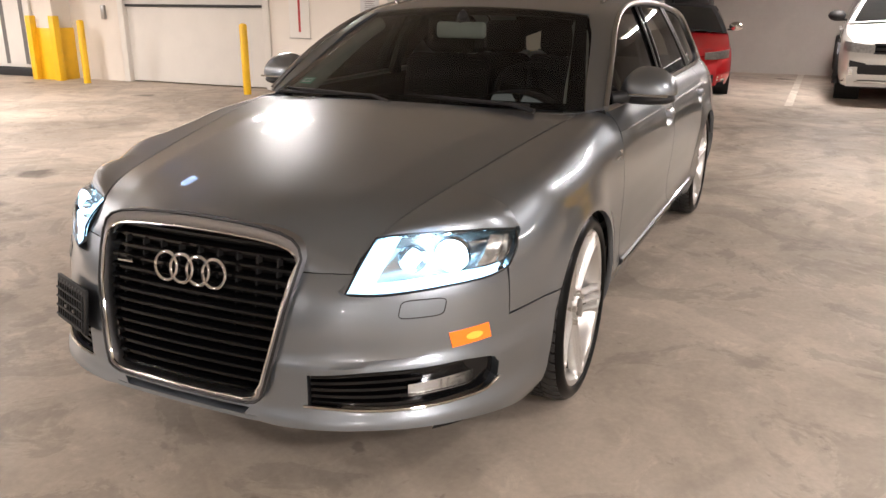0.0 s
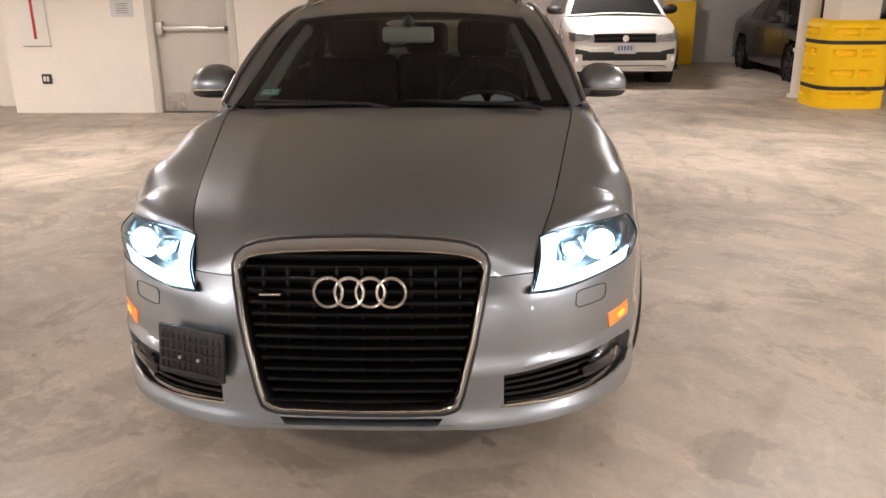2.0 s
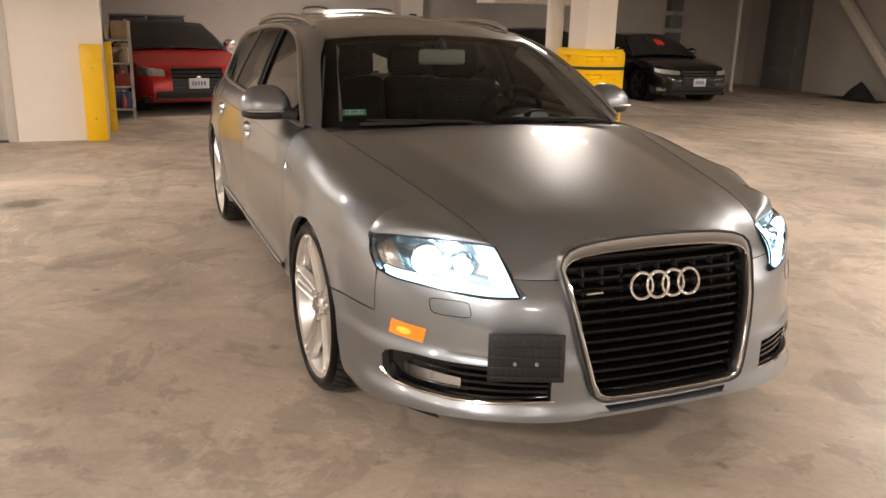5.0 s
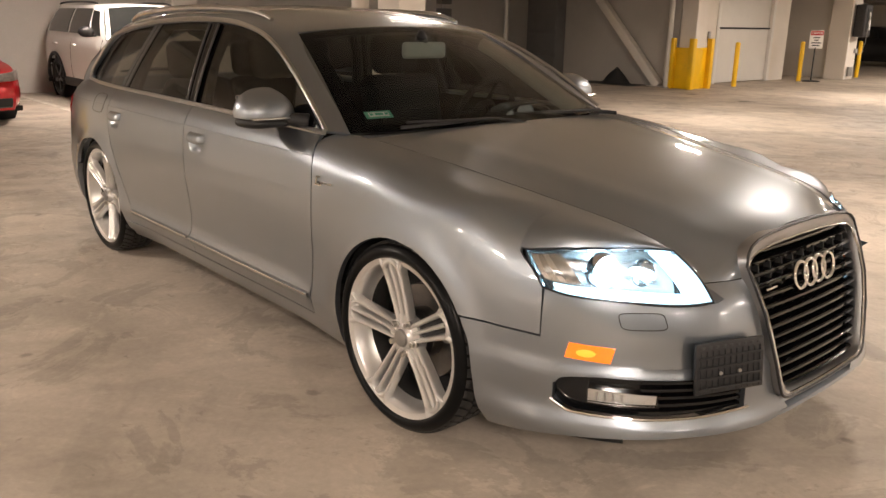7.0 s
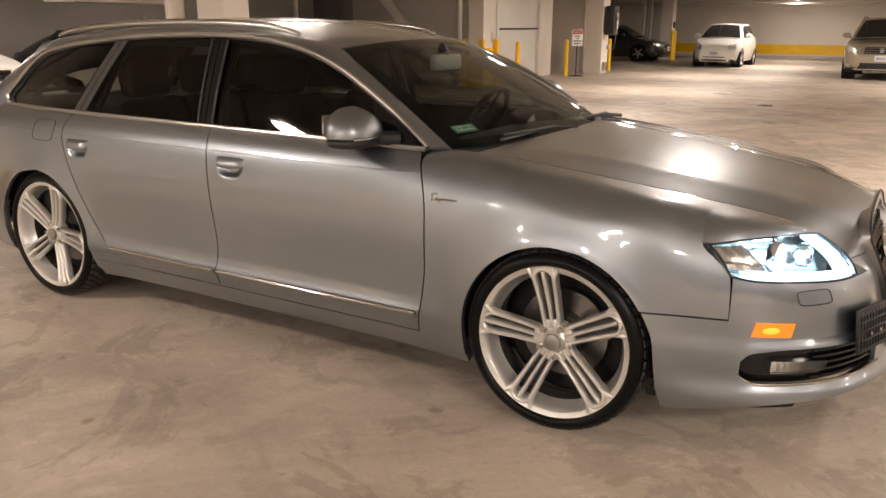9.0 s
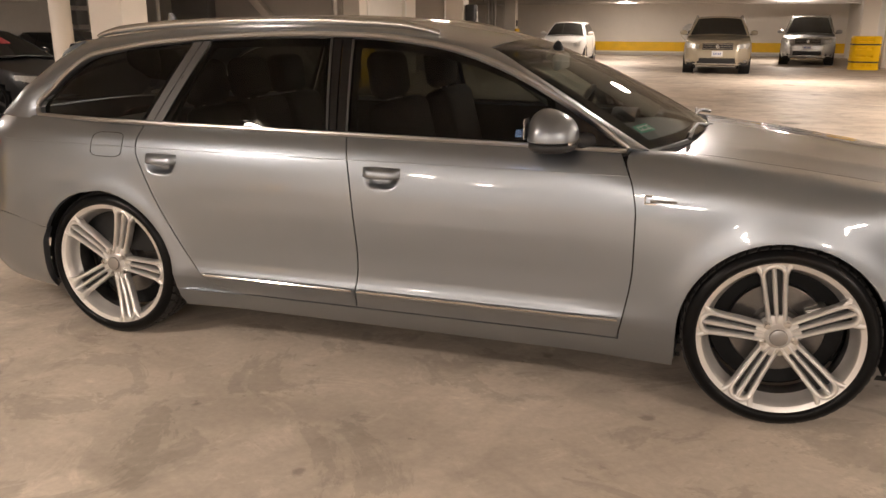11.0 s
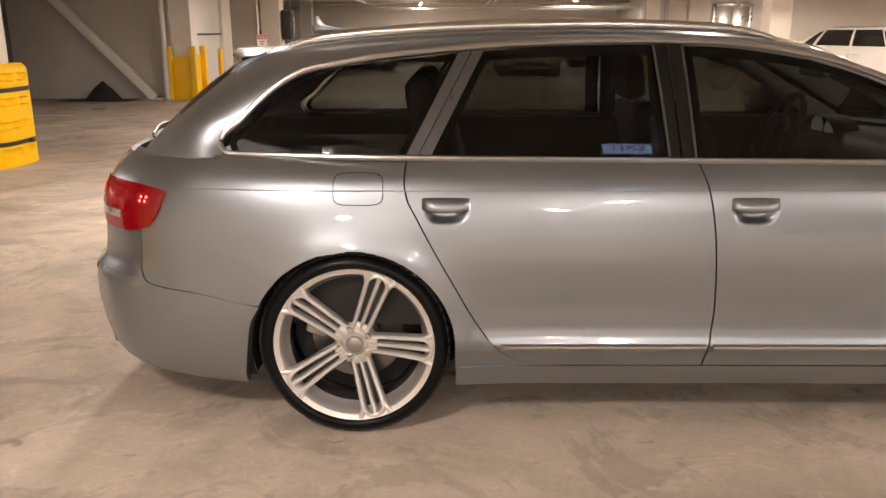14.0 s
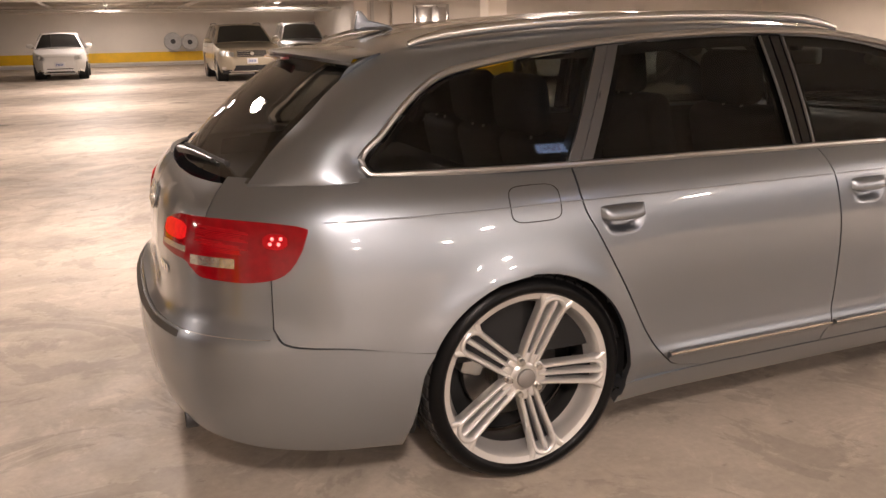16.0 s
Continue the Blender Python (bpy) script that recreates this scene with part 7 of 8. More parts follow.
def parked_car(name, label, at, L, W, H, color, hood=(0.72, 0.98, 0.98), cowl=1.15, roof=(1.75, 3.4), back=4.0, wb=(0.85, 2.65), wr=0.33,
               nose=3.2, lamp=(0.62, 0.72, 0.30, 0.15), grille=(0.45, 0.62, 0.42), bumper=(0.22, 0.40, 0.62), clad=False, soft=None, rails=False,
               tail=None, rim=None, plate_z=0.5, belt=None, mirror=None, chin=0.19, red_card=False, dark=False, snub=0.60, vents=False):
    """A car from its main sizes. Nose towards -y at y = 0; lengths run back along +y.
    hood: heights of the bonnet's lip, its rear, and the waist; grille: half width and heights; lamp: y-extent and heights."""
    t = thing(name, label, "car", "", at)
    body_m = paint(name + "_paint", color[0], color[1], color[2])
    belt = belt or hood[2]
    n = 72

    def half_w(s):
        """Half width at a distance s behind the nose."""
        f = min(1.0, max(0.0, 1 - (1 - s / 0.75) ** nose)) if s < 0.75 else 1.0
        r = min(1.0, max(0.0, 1 - (1 - (L - s) / 0.6) ** 2.6)) if L - s < 0.6 else 1.0
        return W / 2 * (snub + (1 - snub) * f) * (0.75 + 0.25 * r)

    def deck(s):
        """Height of the shoulder line."""
        return float(np.interp(s, [0, 0.06, 0.25, cowl, roof[0], back, L - 0.1, L], [hood[0] - 0.10, hood[0] - 0.03, hood[0] + 0.01, hood[1] - 0.03, belt, belt + 0.02, (tail or belt) - 0.02, (tail or belt) - 0.12]))

    # outline: across the nose, down one side, across the tail
    st = np.r_[np.zeros(6), 0.75 * lin(0, 1, 16)[1:] ** 2.0, lin(0.75, L - 0.6, 70)[1:], L - 0.6 * (1 - lin(0, 1, 12)[1:]) ** 1.7, np.full(5, L)]
    yy = np.r_[lin(0, half_w(0), 6), [half_w(s) for s in st[6:-5]], lin(half_w(L), 0, 6)[1:]]
    zf = np.r_[0.0, 0.10, 0.22, 0.36, 0.5, 0.64, 0.78, 0.9, 0.97, 1.0]
    ins = curve([(0, 0.055), (0.15, 0.02), (0.4, 0.0), (0.65, 0.004), (0.85, 0.02), (1.0, 0.06)])
    P = np.zeros((len(st), len(zf), 3))
    for i, (s, y) in enumerate(zip(st, yy)):
        for j, f in enumerate(zf):
            d = float(ins(f))
            nose_in = (0.05 * (f > 0.75) * (f - 0.75) * 4 + 0.03 * (f < 0.2)) * max(0, 1 - s / 0.8)
            P[i, j] = (max(0.0, y - d * (1 if s > 0.02 else 0.2)), s + nose_in * 1.2 + d * (s < 0.05) * 0.5, chin + f * (deck(s) - chin))
    R = wr + 0.045

    def hole(i, j):
        c = P[i:i + 2, j:j + 2].reshape(-1, 3).mean(0)
        return any(math.hypot(c[1] - w, c[2] - wr) < R for w in wb) and c[0] > W * 0.3

    bm = None
    for s in (1, -1):
        Q = P.copy()
        Q[..., 0] *= s
        bm = sheet(Q, (s, 0, 0), 1, 0, hole, bm)
    # bonnet and rear deck
    for a, b, lift in ((0.0, cowl, 0.035), (back, L, 0.02)):
        ss = lin(a, b, 16)
        G = np.zeros((16, 13, 3))
        for i, s in enumerate(ss):
            w = max(0.05, half_w(s) - 0.06 * (1 if s > 0.02 else 0.2))
            for j in range(13):
                v = -1 + j / 6
                G[i, j] = (v * w, s + 0.06 * max(0, 1 - s / 0.8) * (a == 0.0), deck(s) + lift * (1 - v * v) * (min(1, (s - a) * 5 + 0.3) if a == 0 else 1))
        bm = sheet(G, (0, 0, 1), 1, 0, None, bm)
    # cabin: waist loop to roof loop
    wl, wr_ = half_w(cowl) - 0.07, half_w(back) - 0.08
    roofw = W / 2 - 0.26
    low = [(-wl, cowl), (wl, cowl), (half_w(roof[0]) - 0.055, roof[0]), (half_w(roof[1]) - 0.055, roof[1] + 0.1), (wr_, back), (-wr_, back), (-(half_w(roof[1]) - 0.055), roof[1] + 0.1), (-(half_w(roof[0]) - 0.055), roof[0])]
    top = [(-roofw * 0.94, roof[0]), (roofw * 0.94, roof[0]), (roofw, roof[0] + 0.25), (roofw, roof[1] - 0.1), (roofw * 0.9, roof[1]), (-roofw * 0.9, roof[1]), (-roofw, roof[1] - 0.1), (-roofw, roof[0] + 0.25)]
    zr = [H - 0.06, H - 0.06, H - 0.03, H - 0.035, H - 0.07, H - 0.07, H - 0.035, H - 0.03]

    def loft(k, u, v, off=0.0):
        a0, a1 = low[k], low[(k + 1) % 8]
        b0, b1 = top[k], top[(k + 1) % 8]
        lo = np.array([a0[0] * (1 - u) + a1[0] * u, a0[1] * (1 - u) + a1[1] * u, deck(a0[1]) * (1 - u) + deck(a1[1]) * u + (0.02 if k in (0,) else 0)])
        hi = np.array([b0[0] * (1 - u) + b1[0] * u, b0[1] * (1 - u) + b1[1] * u, zr[k] * (1 - u) + zr[(k + 1) % 8] * u])
        bow = 0.05 * math.sin(math.pi * u) * (k in (0, 4))
        p = lo * (1 - v) + hi * v
        nrm = np.cross(np.array([a1[0] - a0[0], a1[1] - a0[1], 0]), hi - lo)
        nrm = nrm / (np.linalg.norm(nrm) + 1e-9)
        return p + nrm * (off + bow + 0.02 * math.sin(math.pi * v)) + np.array([0, -bow if k == 0 else (bow if k == 4 else 0), 0]) * 0.5

    bmc = None
    for k in range(8):
        G = np.array([[loft(k, u, v) for v in lin(0, 1, 8)] for u in lin(0, 1, 12)])
        bmc = sheet(G, (G[..., 0].mean(), G[..., 1].mean() - 2.4, 0.3), 1, 0, None, bmc)
    G = np.zeros((14, 11, 3))
    for i, s in enumerate(lin(roof[0] - 0.005, roof[1] + 0.005, 14)):
        w = float(np.interp(s, [roof[0], roof[0] + 0.25, roof[1] - 0.1, roof[1]], [roofw * 0.94, roofw, roofw, roofw * 0.9]))
        z = float(np.interp(s, [roof[0], roof[0] + 0.25, roof[1] - 0.1, roof[1]], [H - 0.06, H - 0.03, H - 0.035, H - 0.07]))
        for j in range(11):
            v = -1 + j / 5
            G[i, j] = (v * w, s, z + 0.035 * (1 - v * v))
    bmc = sheet(G, (0, 0, 1), 1, 0, None, bmc)
    body = part("body", finish(bm, 0.02), body_m, t, smooth="keep", angle=40)
    part("cabin_shell", finish(bmc, 0), soft or body_m, t, smooth="keep", angle=40)
    # panes over the shell
    for k, nm, (u0, u1), (v0, v1) in ((0, "windscreen", (0.04, 0.96), (0.03, 0.93)), (4, "rear_window", (0.08, 0.92), (0.1, 0.9)), (1, "front_quarter_light", (0.35, 0.99), (0.08, 0.82)), (2, "side_window", (0.02, 0.46), (0.08, 0.88)), (2, "side_window", (0.50, 0.97), (0.08, 0.88)), (3, "rear_quarter_light", (0.08, 0.6), (0.10, 0.8)),
                                     (7, "front_quarter_light", (0.01, 0.65), (0.08, 0.82)), (6, "side_window", (0.03, 0.50), (0.08, 0.88)), (6, "side_window", (0.54, 0.98), (0.08, 0.88)), (5, "rear_quarter_light", (0.4, 0.92), (0.10, 0.8))):
        G = np.array([[loft(k, u, v, 0.006) for v in lin(v0, v1, 6)] for u in lin(u0, u1, 10)])
        part(nm, finish(sheet(G, (G[..., 0].mean(), G[..., 1].mean() - 2.4, 0.3)), 0.006), M_DGLASS, t, smooth="keep")
    # front details
    fy = 0.0

    def front_pad(nm, x0, x1, z0, z1, m_, parent, off=0.006, rows=4, label=""):
        G = np.zeros((10, rows, 3))
        for i, x in enumerate(lin(x0, x1, 10)):
            for j, z in enumerate(lin(z0(x) if callable(z0) else z0, z1(x) if callable(z1) else z1, rows)):
                s_ = 0.0
                for s2 in lin(0, 0.75, 60):
                    if half_w(s2) - 0.015 >= abs(x):
                        s_ = s2
                        break
                f = (z - chin) / max(0.1, deck(s_) - chin)
                nose_in = (0.05 * (f > 0.75) * (f - 0.75) * 4 + 0.03 * (f < 0.2)) * max(0, 1 - s_ / 0.8)
                G[i, j] = (x, s_ + nose_in * 1.2 - off - 0.004, z)
        return part(nm, finish(sheet(G, (0, -1, 0)), 0.02), m_, parent, label, smooth="keep")

    gw, g0, g1 = grille
    if g1 > g0:
        g = front_pad("grille", -gw, gw, g0, g1, M_MATTEB, t, 0.006)
        rows = max(2, int((g1 - g0) / 0.055))
        for k in range(rows):
            z = g0 + (g1 - g0) * (k + 0.5) / rows
            front_pad("grille_bar", -gw * 0.97, gw * 0.97, z - 0.007, z + 0.007, (M_PIANO if dark else M_CHROME if k % 2 == 0 else M_SATIN), g, 0.014, 2)
        front_pad("grille_rim", -gw, gw, g1 - 0.004, g1 + 0.010, M_TRIMD if dark else M_CHROME, g, 0.016, 2)
        part("emblem_disc", tube((0, -0.03, (g0 + g1) / 2), (0, 0.02, (g0 + g1) / 2), min(0.055, (g1 - g0) * 0.42), 20), M_CHROME, g)
    lx, lz0, lx1, lh = lamp[0], lamp[1], lamp[2], lamp[3]
    for s in (1, -1):
        a, b = s * lx1, s * lx
        h = front_pad("headlamp", a, b, lambda x: lz0 + 0.03 * (abs(x) - lx1), lambda x: lz0 + lh * (0.65 + 0.35 * (abs(x) - lx1) / (lx - lx1)), M_PARKLAMP, t, 0.010, 4)
        front_pad("lamp_lens", a, b, lambda x: lz0 + 0.03 * (abs(x) - lx1), lambda x: lz0 + lh * (0.65 + 0.35 * (abs(x) - lx1) / (lx - lx1)), M_LENS, h, 0.022, 4)
        cx = s * (lx * 0.55 + lx1 * 0.45)
        part("lamp_bowl", lathe([(0.0, 0.01), (lh * 0.3, 0.005), (lh * 0.36, -0.015)], 16, m=Matrix.Translation((cx, 0.02 + 0.35 * (abs(cx) / (W / 2)) ** 4, lz0 + lh * 0.45)) @ Matrix.Rotation(radians(90), 4, "X")), M_WHITEP, h)
    bx, b0, b1 = bumper
    lo = front_pad("lower_intake", -bx, bx, b0, b1, M_MATTEB if dark else M_CLADD, t, 0.004, 3)
    for s in (1, -1):
        front_pad("fog_lamp", s * (bx * 0.86), s * (bx * 0.99), (b0 + b1) / 2 - 0.035, (b0 + b1) / 2 + 0.035, M_LAMPCHROME, lo, 0.012, 2)
    front_pad("intake_trim", -bx * 0.98, bx * 0.98, b0 - 0.012, b0 + 0.006, M_TRIMD if dark else M_SATIN, lo, 0.012, 2)
    if vents:
        for s in (1, -1):
            front_pad("corner_vent", s * 0.52, s * 0.795, lambda x: b1 - 0.03, lambda x: b1 + 0.012 + 0.20 * (abs(x) - 0.52), M_MATTEB, lo, 0.009, 3)
        front_pad("chin_trim", -bx, bx, b0 - 0.034, b0 - 0.020, M_CHROME, lo, 0.014, 2)
    pl = part("number_plate", box(-0.155, 0.155, -0.035, -0.018, plate_z - 0.078, plate_z + 0.078, 0.004), M_PLATE, t)
    for k in range(5):
        part("plate_bar", box(-0.11 + 0.045 * k, -0.08 + 0.045 * k, -0.037, -0.0355, plate_z - 0.03, plate_z + 0.035), M_PLATEB, pl, smooth=False)
    if clad:
        for s in (1, -1):
            for w in wb:
                arc = [(s * (W / 2 + 0.004), w + (R + 0.02) * math.cos(a), wr + (R + 0.02) * math.sin(a)) for a in lin(-0.25, math.pi + 0.25, 26)]
                part("arch_cladding", sweep(arc, 0.032, 6), M_CLADD, t)
            part("sill_cladding", box(min(s * (W / 2 - 0.06), s * (W / 2 + 0.004)), max(s * (W / 2 - 0.06), s * (W / 2 + 0.004)), wb[0] + R, wb[1] - R, chin, chin + 0.13, 0.02), M_CLADD, t)
    # wheels, mirrors, handles, door joints
    for s in (1, -1):
        for w in wb:
            m = Matrix.Translation((s * (W / 2 - 0.012), w, wr)) @ Matrix.Rotation(radians(-90 if s > 0 else 90), 4, "Z")
            ri = wr * 0.70
            whl = part("wheel", lathe([(ri * 0.96, -0.16), (ri * 0.92, -0.05), (ri, -0.012), (ri + 0.004, -0.004), (ri + 0.006, -0.02)], 36, "Y", m), rim or M_SATIN, t)
            part("tyre", lathe([(ri, -0.01), (ri + 0.03, 0.006), (wr - 0.02, -0.004), (wr, -0.03), (wr, -0.18), (wr - 0.02, -0.2), (ri, -0.2)], 40, "Y", m), M_TYRE, whl)
            for k in range(5):
                sp = prism([(0.03, -0.03), (ri * 0.98, -0.022), (ri * 0.98, 0.022), (0.03, 0.03)], 0.03, Matrix.Rotation(radians(-90), 4, "X") @ Matrix.Translation((0, 0, -0.045)), bevel=0.006)
                bmesh.ops.transform(sp, matrix=m @ Matrix.Rotation(radians(72 * k + 17), 4, "Y"), verts=sp.verts)
                part("spoke", sp, rim or M_SATIN, whl)
            part("wheel_back", lathe([(0, -0.12), (ri * 0.93, -0.12)], 24, "Y", m), M_VOID, whl)
            part("wheel_well", lathe([(R + 0.01, -0.0), (R + 0.01, -0.3), (0, -0.3)], 30, "Y", m), M_VOID, t)
        my = cowl + 0.38
        mz = belt + 0.06
        mb = bmesh.new()
        bmesh.ops.create_uvsphere(mb, u_segments=20, v_segments=12, radius=1)
        for v in mb.verts:
            v.co = (s * (W / 2 + 0.075) + v.co.x * 0.115, my + v.co.y * 0.075 * (1 if v.co.y < 0 else 0.5), mz + 0.02 + v.co.z * 0.075)
        mo = part("door_mirror", mb, mirror or body_m, t)
        part("mirror_foot", box(min(s * (W / 2 - 0.06), s * (W / 2 + 0.05)), max(s * (W / 2 - 0.06), s * (W / 2 + 0.05)), my - 0.02, my + 0.03, mz - 0.05, mz - 0.02, 0.008), M_MATTEB, mo)
        for k, dy in enumerate((roof[0] + 0.62, roof[0] + 1.5)):
            if dy < back:
                part("door_handle", box(min(s * (W / 2 - 0.03), s * (W / 2 + 0.012)), max(s * (W / 2 - 0.03), s * (W / 2 + 0.012)), dy, dy + 0.18, belt - 0.14, belt - 0.115, 0.008), body_m, t)
        for dy in (cowl + 0.12, roof[0] + 0.85):
            part("door_joint", sweep([(s * (half_w(dy) - 0.0 - float(ins((z - chin) / (deck(dy) - chin)))), dy, z) for z in lin(chin + 0.1, belt - 0.03, 7)], 0.004, 4), M_VOID, t)
        if rails:
            part("roof_rail", sweep([(s * (roofw - 0.02), y_, H - 0.03 + 0.05 * math.sin(math.pi * k_) ** 0.3) for k_, y_ in zip(lin(0.02, 0.98, 12), lin(roof[0] + 0.25, roof[1] - 0.05, 12))], 0.016, 6), M_MATTEB, t)
    part("underbody", box(-W / 2 + 0.12, W / 2 - 0.12, 0.1, L - 0.1, chin - 0.02, chin + 0.05), M_VOID, t)
    if red_card:
        G = np.array([[loft(0, u, v, 0.010) for v in lin(0.42, 0.72, 3)] for u in lin(0.46, 0.60, 4)])
        part("windscreen_card", finish(sheet(G, (0, -1, 0.5)), 0.003), M_RED, t, "red card behind the windscreen", smooth="keep")
    return t


def face_px(x, y, size=1.0, turn=0):
    """Nose at (x, y), pointing along +x, turned a little."""
    return pose(x, y, 0, 0, 0, 90 + turn) @ Matrix.Scale(size, 4)


parked_car("convertible_car", "red convertible with black soft top parked nose out", face_px(-9.25, -0.40, 0.92, 9), 4.6, 1.85, 1.37, ((0.50, 0.006, 0.012), 0.35, 0.3),
           hood=(0.72, 0.93, 0.94), cowl=1.25, roof=(1.95, 2.9), back=3.7, wb=(0.88, 3.55), wr=0.33, lamp=(0.86, 0.585, 0.50, 0.14), grille=(0.40, 0.36, 0.70), bumper=(0.82, 0.24, 0.36),
           soft=mat("black_soft_top", (0.012, 0.012, 0.013), 0.8, vary=0.2, scale=30, bump=0.1), mirror=M_CHROME, plate_z=0.47, dark=True, snub=0.74)
parked_car("suv_car", "white compact off-roader with black lower grille, parked nose out", face_px(-9.5, 2.62, 1.05), 4.1, 1.68, 1.47, ((0.80, 0.79, 0.76), 0.0, 0.35),
           hood=(0.81, 0.98, 0.98), cowl=0.95, roof=(1.55, 3.6), back=3.95, wb=(0.80, 3.18), wr=0.315, lamp=(0.79, 0.645, 0.44, 0.13), grille=(0.45, 0.635, 0.745), bumper=(0.77, 0.31, 0.50), clad=True, rails=True,
           rim=mat("black_rim", (0.02, 0.02, 0.02), 0.3, vary=0.1), mirror=M_MATTEB, plate_z=0.555, chin=0.22, dark=True, snub=0.86, vents=True)
parked_car("saloon_car", "dark grey saloon parked nose out beside the column", face_px(-9.35, 6.15, 0.92), 4.45, 1.80, 1.42, ((0.028, 0.029, 0.032), 0.5, 0.3),
           hood=(0.74, 0.94, 0.95), cowl=1.15, roof=(1.9, 3.1), back=3.95, wb=(0.85, 3.45), wr=0.325, lamp=(0.86, 0.60, 0.50, 0.13), grille=(0.38, 0.32, 0.68), bumper=(0.82, 0.22, 0.36), plate_z=0.46, red_card=True, dark=True, snub=0.72, rim=M_BARREL)
parked_car("saloon_car", "glossy black saloon parked nose out by the bay wall", face_px(-9.5, 8.70, 0.90), 4.55, 1.85, 1.39, ((0.006, 0.006, 0.007), 0.2, 0.25),
           hood=(0.74, 0.92, 0.94), cowl=1.2, roof=(1.95, 3.1), back=4.1, wb=(0.87, 3.6), wr=0.34, lamp=(0.88, 0.60, 0.48, 0.11), grille=(0.42, 0.30, 0.66), bumper=(0.86, 0.22, 0.36), plate_z=0.44, red_card=True, dark=True, snub=0.72, rim=M_BARREL)
parked_car("small_car", "small round white hatchback parked facing the aisle", pose(-5.55, 26.05, 0), 3.55, 1.63, 1.49, ((0.80, 0.79, 0.76), 0.0, 0.35),
           hood=(0.82, 0.98, 0.98), cowl=0.80, roof=(1.45, 2.7), back=3.35, wb=(0.70, 3.0), wr=0.29, nose=2.4, lamp=(0.66, 0.62, 0.44, 0.17), grille=(0.20, 0.60, 0.60), bumper=(0.66, 0.22, 0.36), plate_z=0.48,
           soft=None)
parked_car("large_suv", "pale gold off-roader with chrome grille facing the aisle", pose(-0.17, 21.4, 0), 4.8, 1.92, 1.65, ((0.42, 0.37, 0.28), 0.6, 0.34),
           hood=(0.92, 1.08, 1.08), cowl=1.35, roof=(2.05, 3.9), back=4.6, wb=(0.85, 3.7), wr=0.37, lamp=(0.88, 0.72, 0.52, 0.17), grille=(0.42, 0.70, 0.88), bumper=(0.86, 0.30, 0.46), rails=True, plate_z=0.58, chin=0.26)
parked_car("family_suv", "silver off-roader parked beyond the gold one", pose(2.88, 28.0, 0, 0, 0, -6), 4.7, 1.83, 1.73, ((0.45, 0.45, 0.44), 0.7, 0.34),
           hood=(0.95, 1.08, 1.08), cowl=1.05, roof=(1.8, 4.2), back=4.6, wb=(0.85, 3.57), wr=0.35, lamp=(0.86, 0.76, 0.50, 0.17), grille=(0.42, 0.74, 0.92), bumper=(0.80, 0.34, 0.50), rails=True, plate_z=0.62, chin=0.27)
parked_car("saloon_car", "black saloon standing by the yellow far column", face_px(-8.25, 29.95), 4.6, 1.80, 1.43, ((0.014, 0.014, 0.015), 0.3, 0.3),
           hood=(0.74, 0.95, 0.96), cowl=1.2, roof=(1.95, 3.1), back=3.9, wb=(0.95, 3.6), wr=0.32, lamp=(0.84, 0.58, 0.46, 0.14), grille=(0.40, 0.50, 0.68), bumper=(0.8, 0.24, 0.38))
parked_car("hatchback_car", "white hatchback parked across the aisle", pose(8.6, 13.6, 0, 0, 0, 35), 4.3, 1.78, 1.46, ((0.78, 0.77, 0.74), 0.0, 0.35),
           hood=(0.78, 0.98, 0.98), cowl=1.05, roof=(1.75, 3.4), back=4.1, wb=(0.85, 3.45), wr=0.32)
parked_car("saloon_car", "dark saloon parked across the aisle", pose(9.4, 8.2, 0, 0, 0, 20), 4.5, 1.80, 1.43, ((0.03, 0.03, 0.033), 0.5, 0.3),
           hood=(0.74, 0.95, 0.96), cowl=1.2, roof=(1.9, 3.1), back=3.95, wb=(0.9, 3.55), wr=0.32)

# ---------- fittings on the walls ----------
def wall_panel():
    p = thing("extinguisher_cabinet", "white recessed cabinet panel with a red printed strip", "cabinet")
    part("panel", box(XA, XA + 0.02, -5.19, -4.86, 0.82, 1.75, 0.004), M_WHITEP, p)
    part("red_strip", box(XA + 0.02, XA + 0.022, -5.04, -5.005, 0.90, 1.70), M_RED, p, smooth=False)
    part("glass_strip", box(XA + 0.02, XA + 0.0215, -5.045, -5.0, 1.18, 1.26), M_WHITEP, p, smooth=False)
    part("bottom_edge", box(XA, XA + 0.024, -5.20, -4.85, 0.812, 0.82), M_GSTEEL, p, smooth=False)


def accessible_sign():
    s = thing("wall_sign", "grey plastic wall sign with lines of small print", "sign")
    part("sign_plate", box(XA, XA + 0.006, -4.06, -3.78, 1.155, 1.47, 0.003), M_PAPER, s)
    for k in range(5):
        part("print_bar", box(XA + 0.006, XA + 0.0075, -3.99, -3.99 + 0.15 - 0.02 * (k % 2), 1.20 + 0.026 * k, 1.206 + 0.026 * k), M_INK, s, smooth=False)
    m = facing(XA + 0.0065, -3.985, 1.41, "+x")
    part("pictogram", join(join(lathe([(0.0, 0.001), (0.010, 0.001)], 12, m=Matrix.Translation((0, 0.03, 0))), prism([(-0.006, -0.01), (0.006, -0.01), (0.006, 0.018), (-0.006, 0.018)], 0.001, Matrix.Identity(4))), prism([(0.0, -0.012), (0.02, -0.012), (0.026, -0.03), (0.018, -0.03), (0.014, -0.02), (0.0, -0.02)], 0.001, Matrix.Identity(4))), M_INK, s, smooth=False).matrix_basis = m


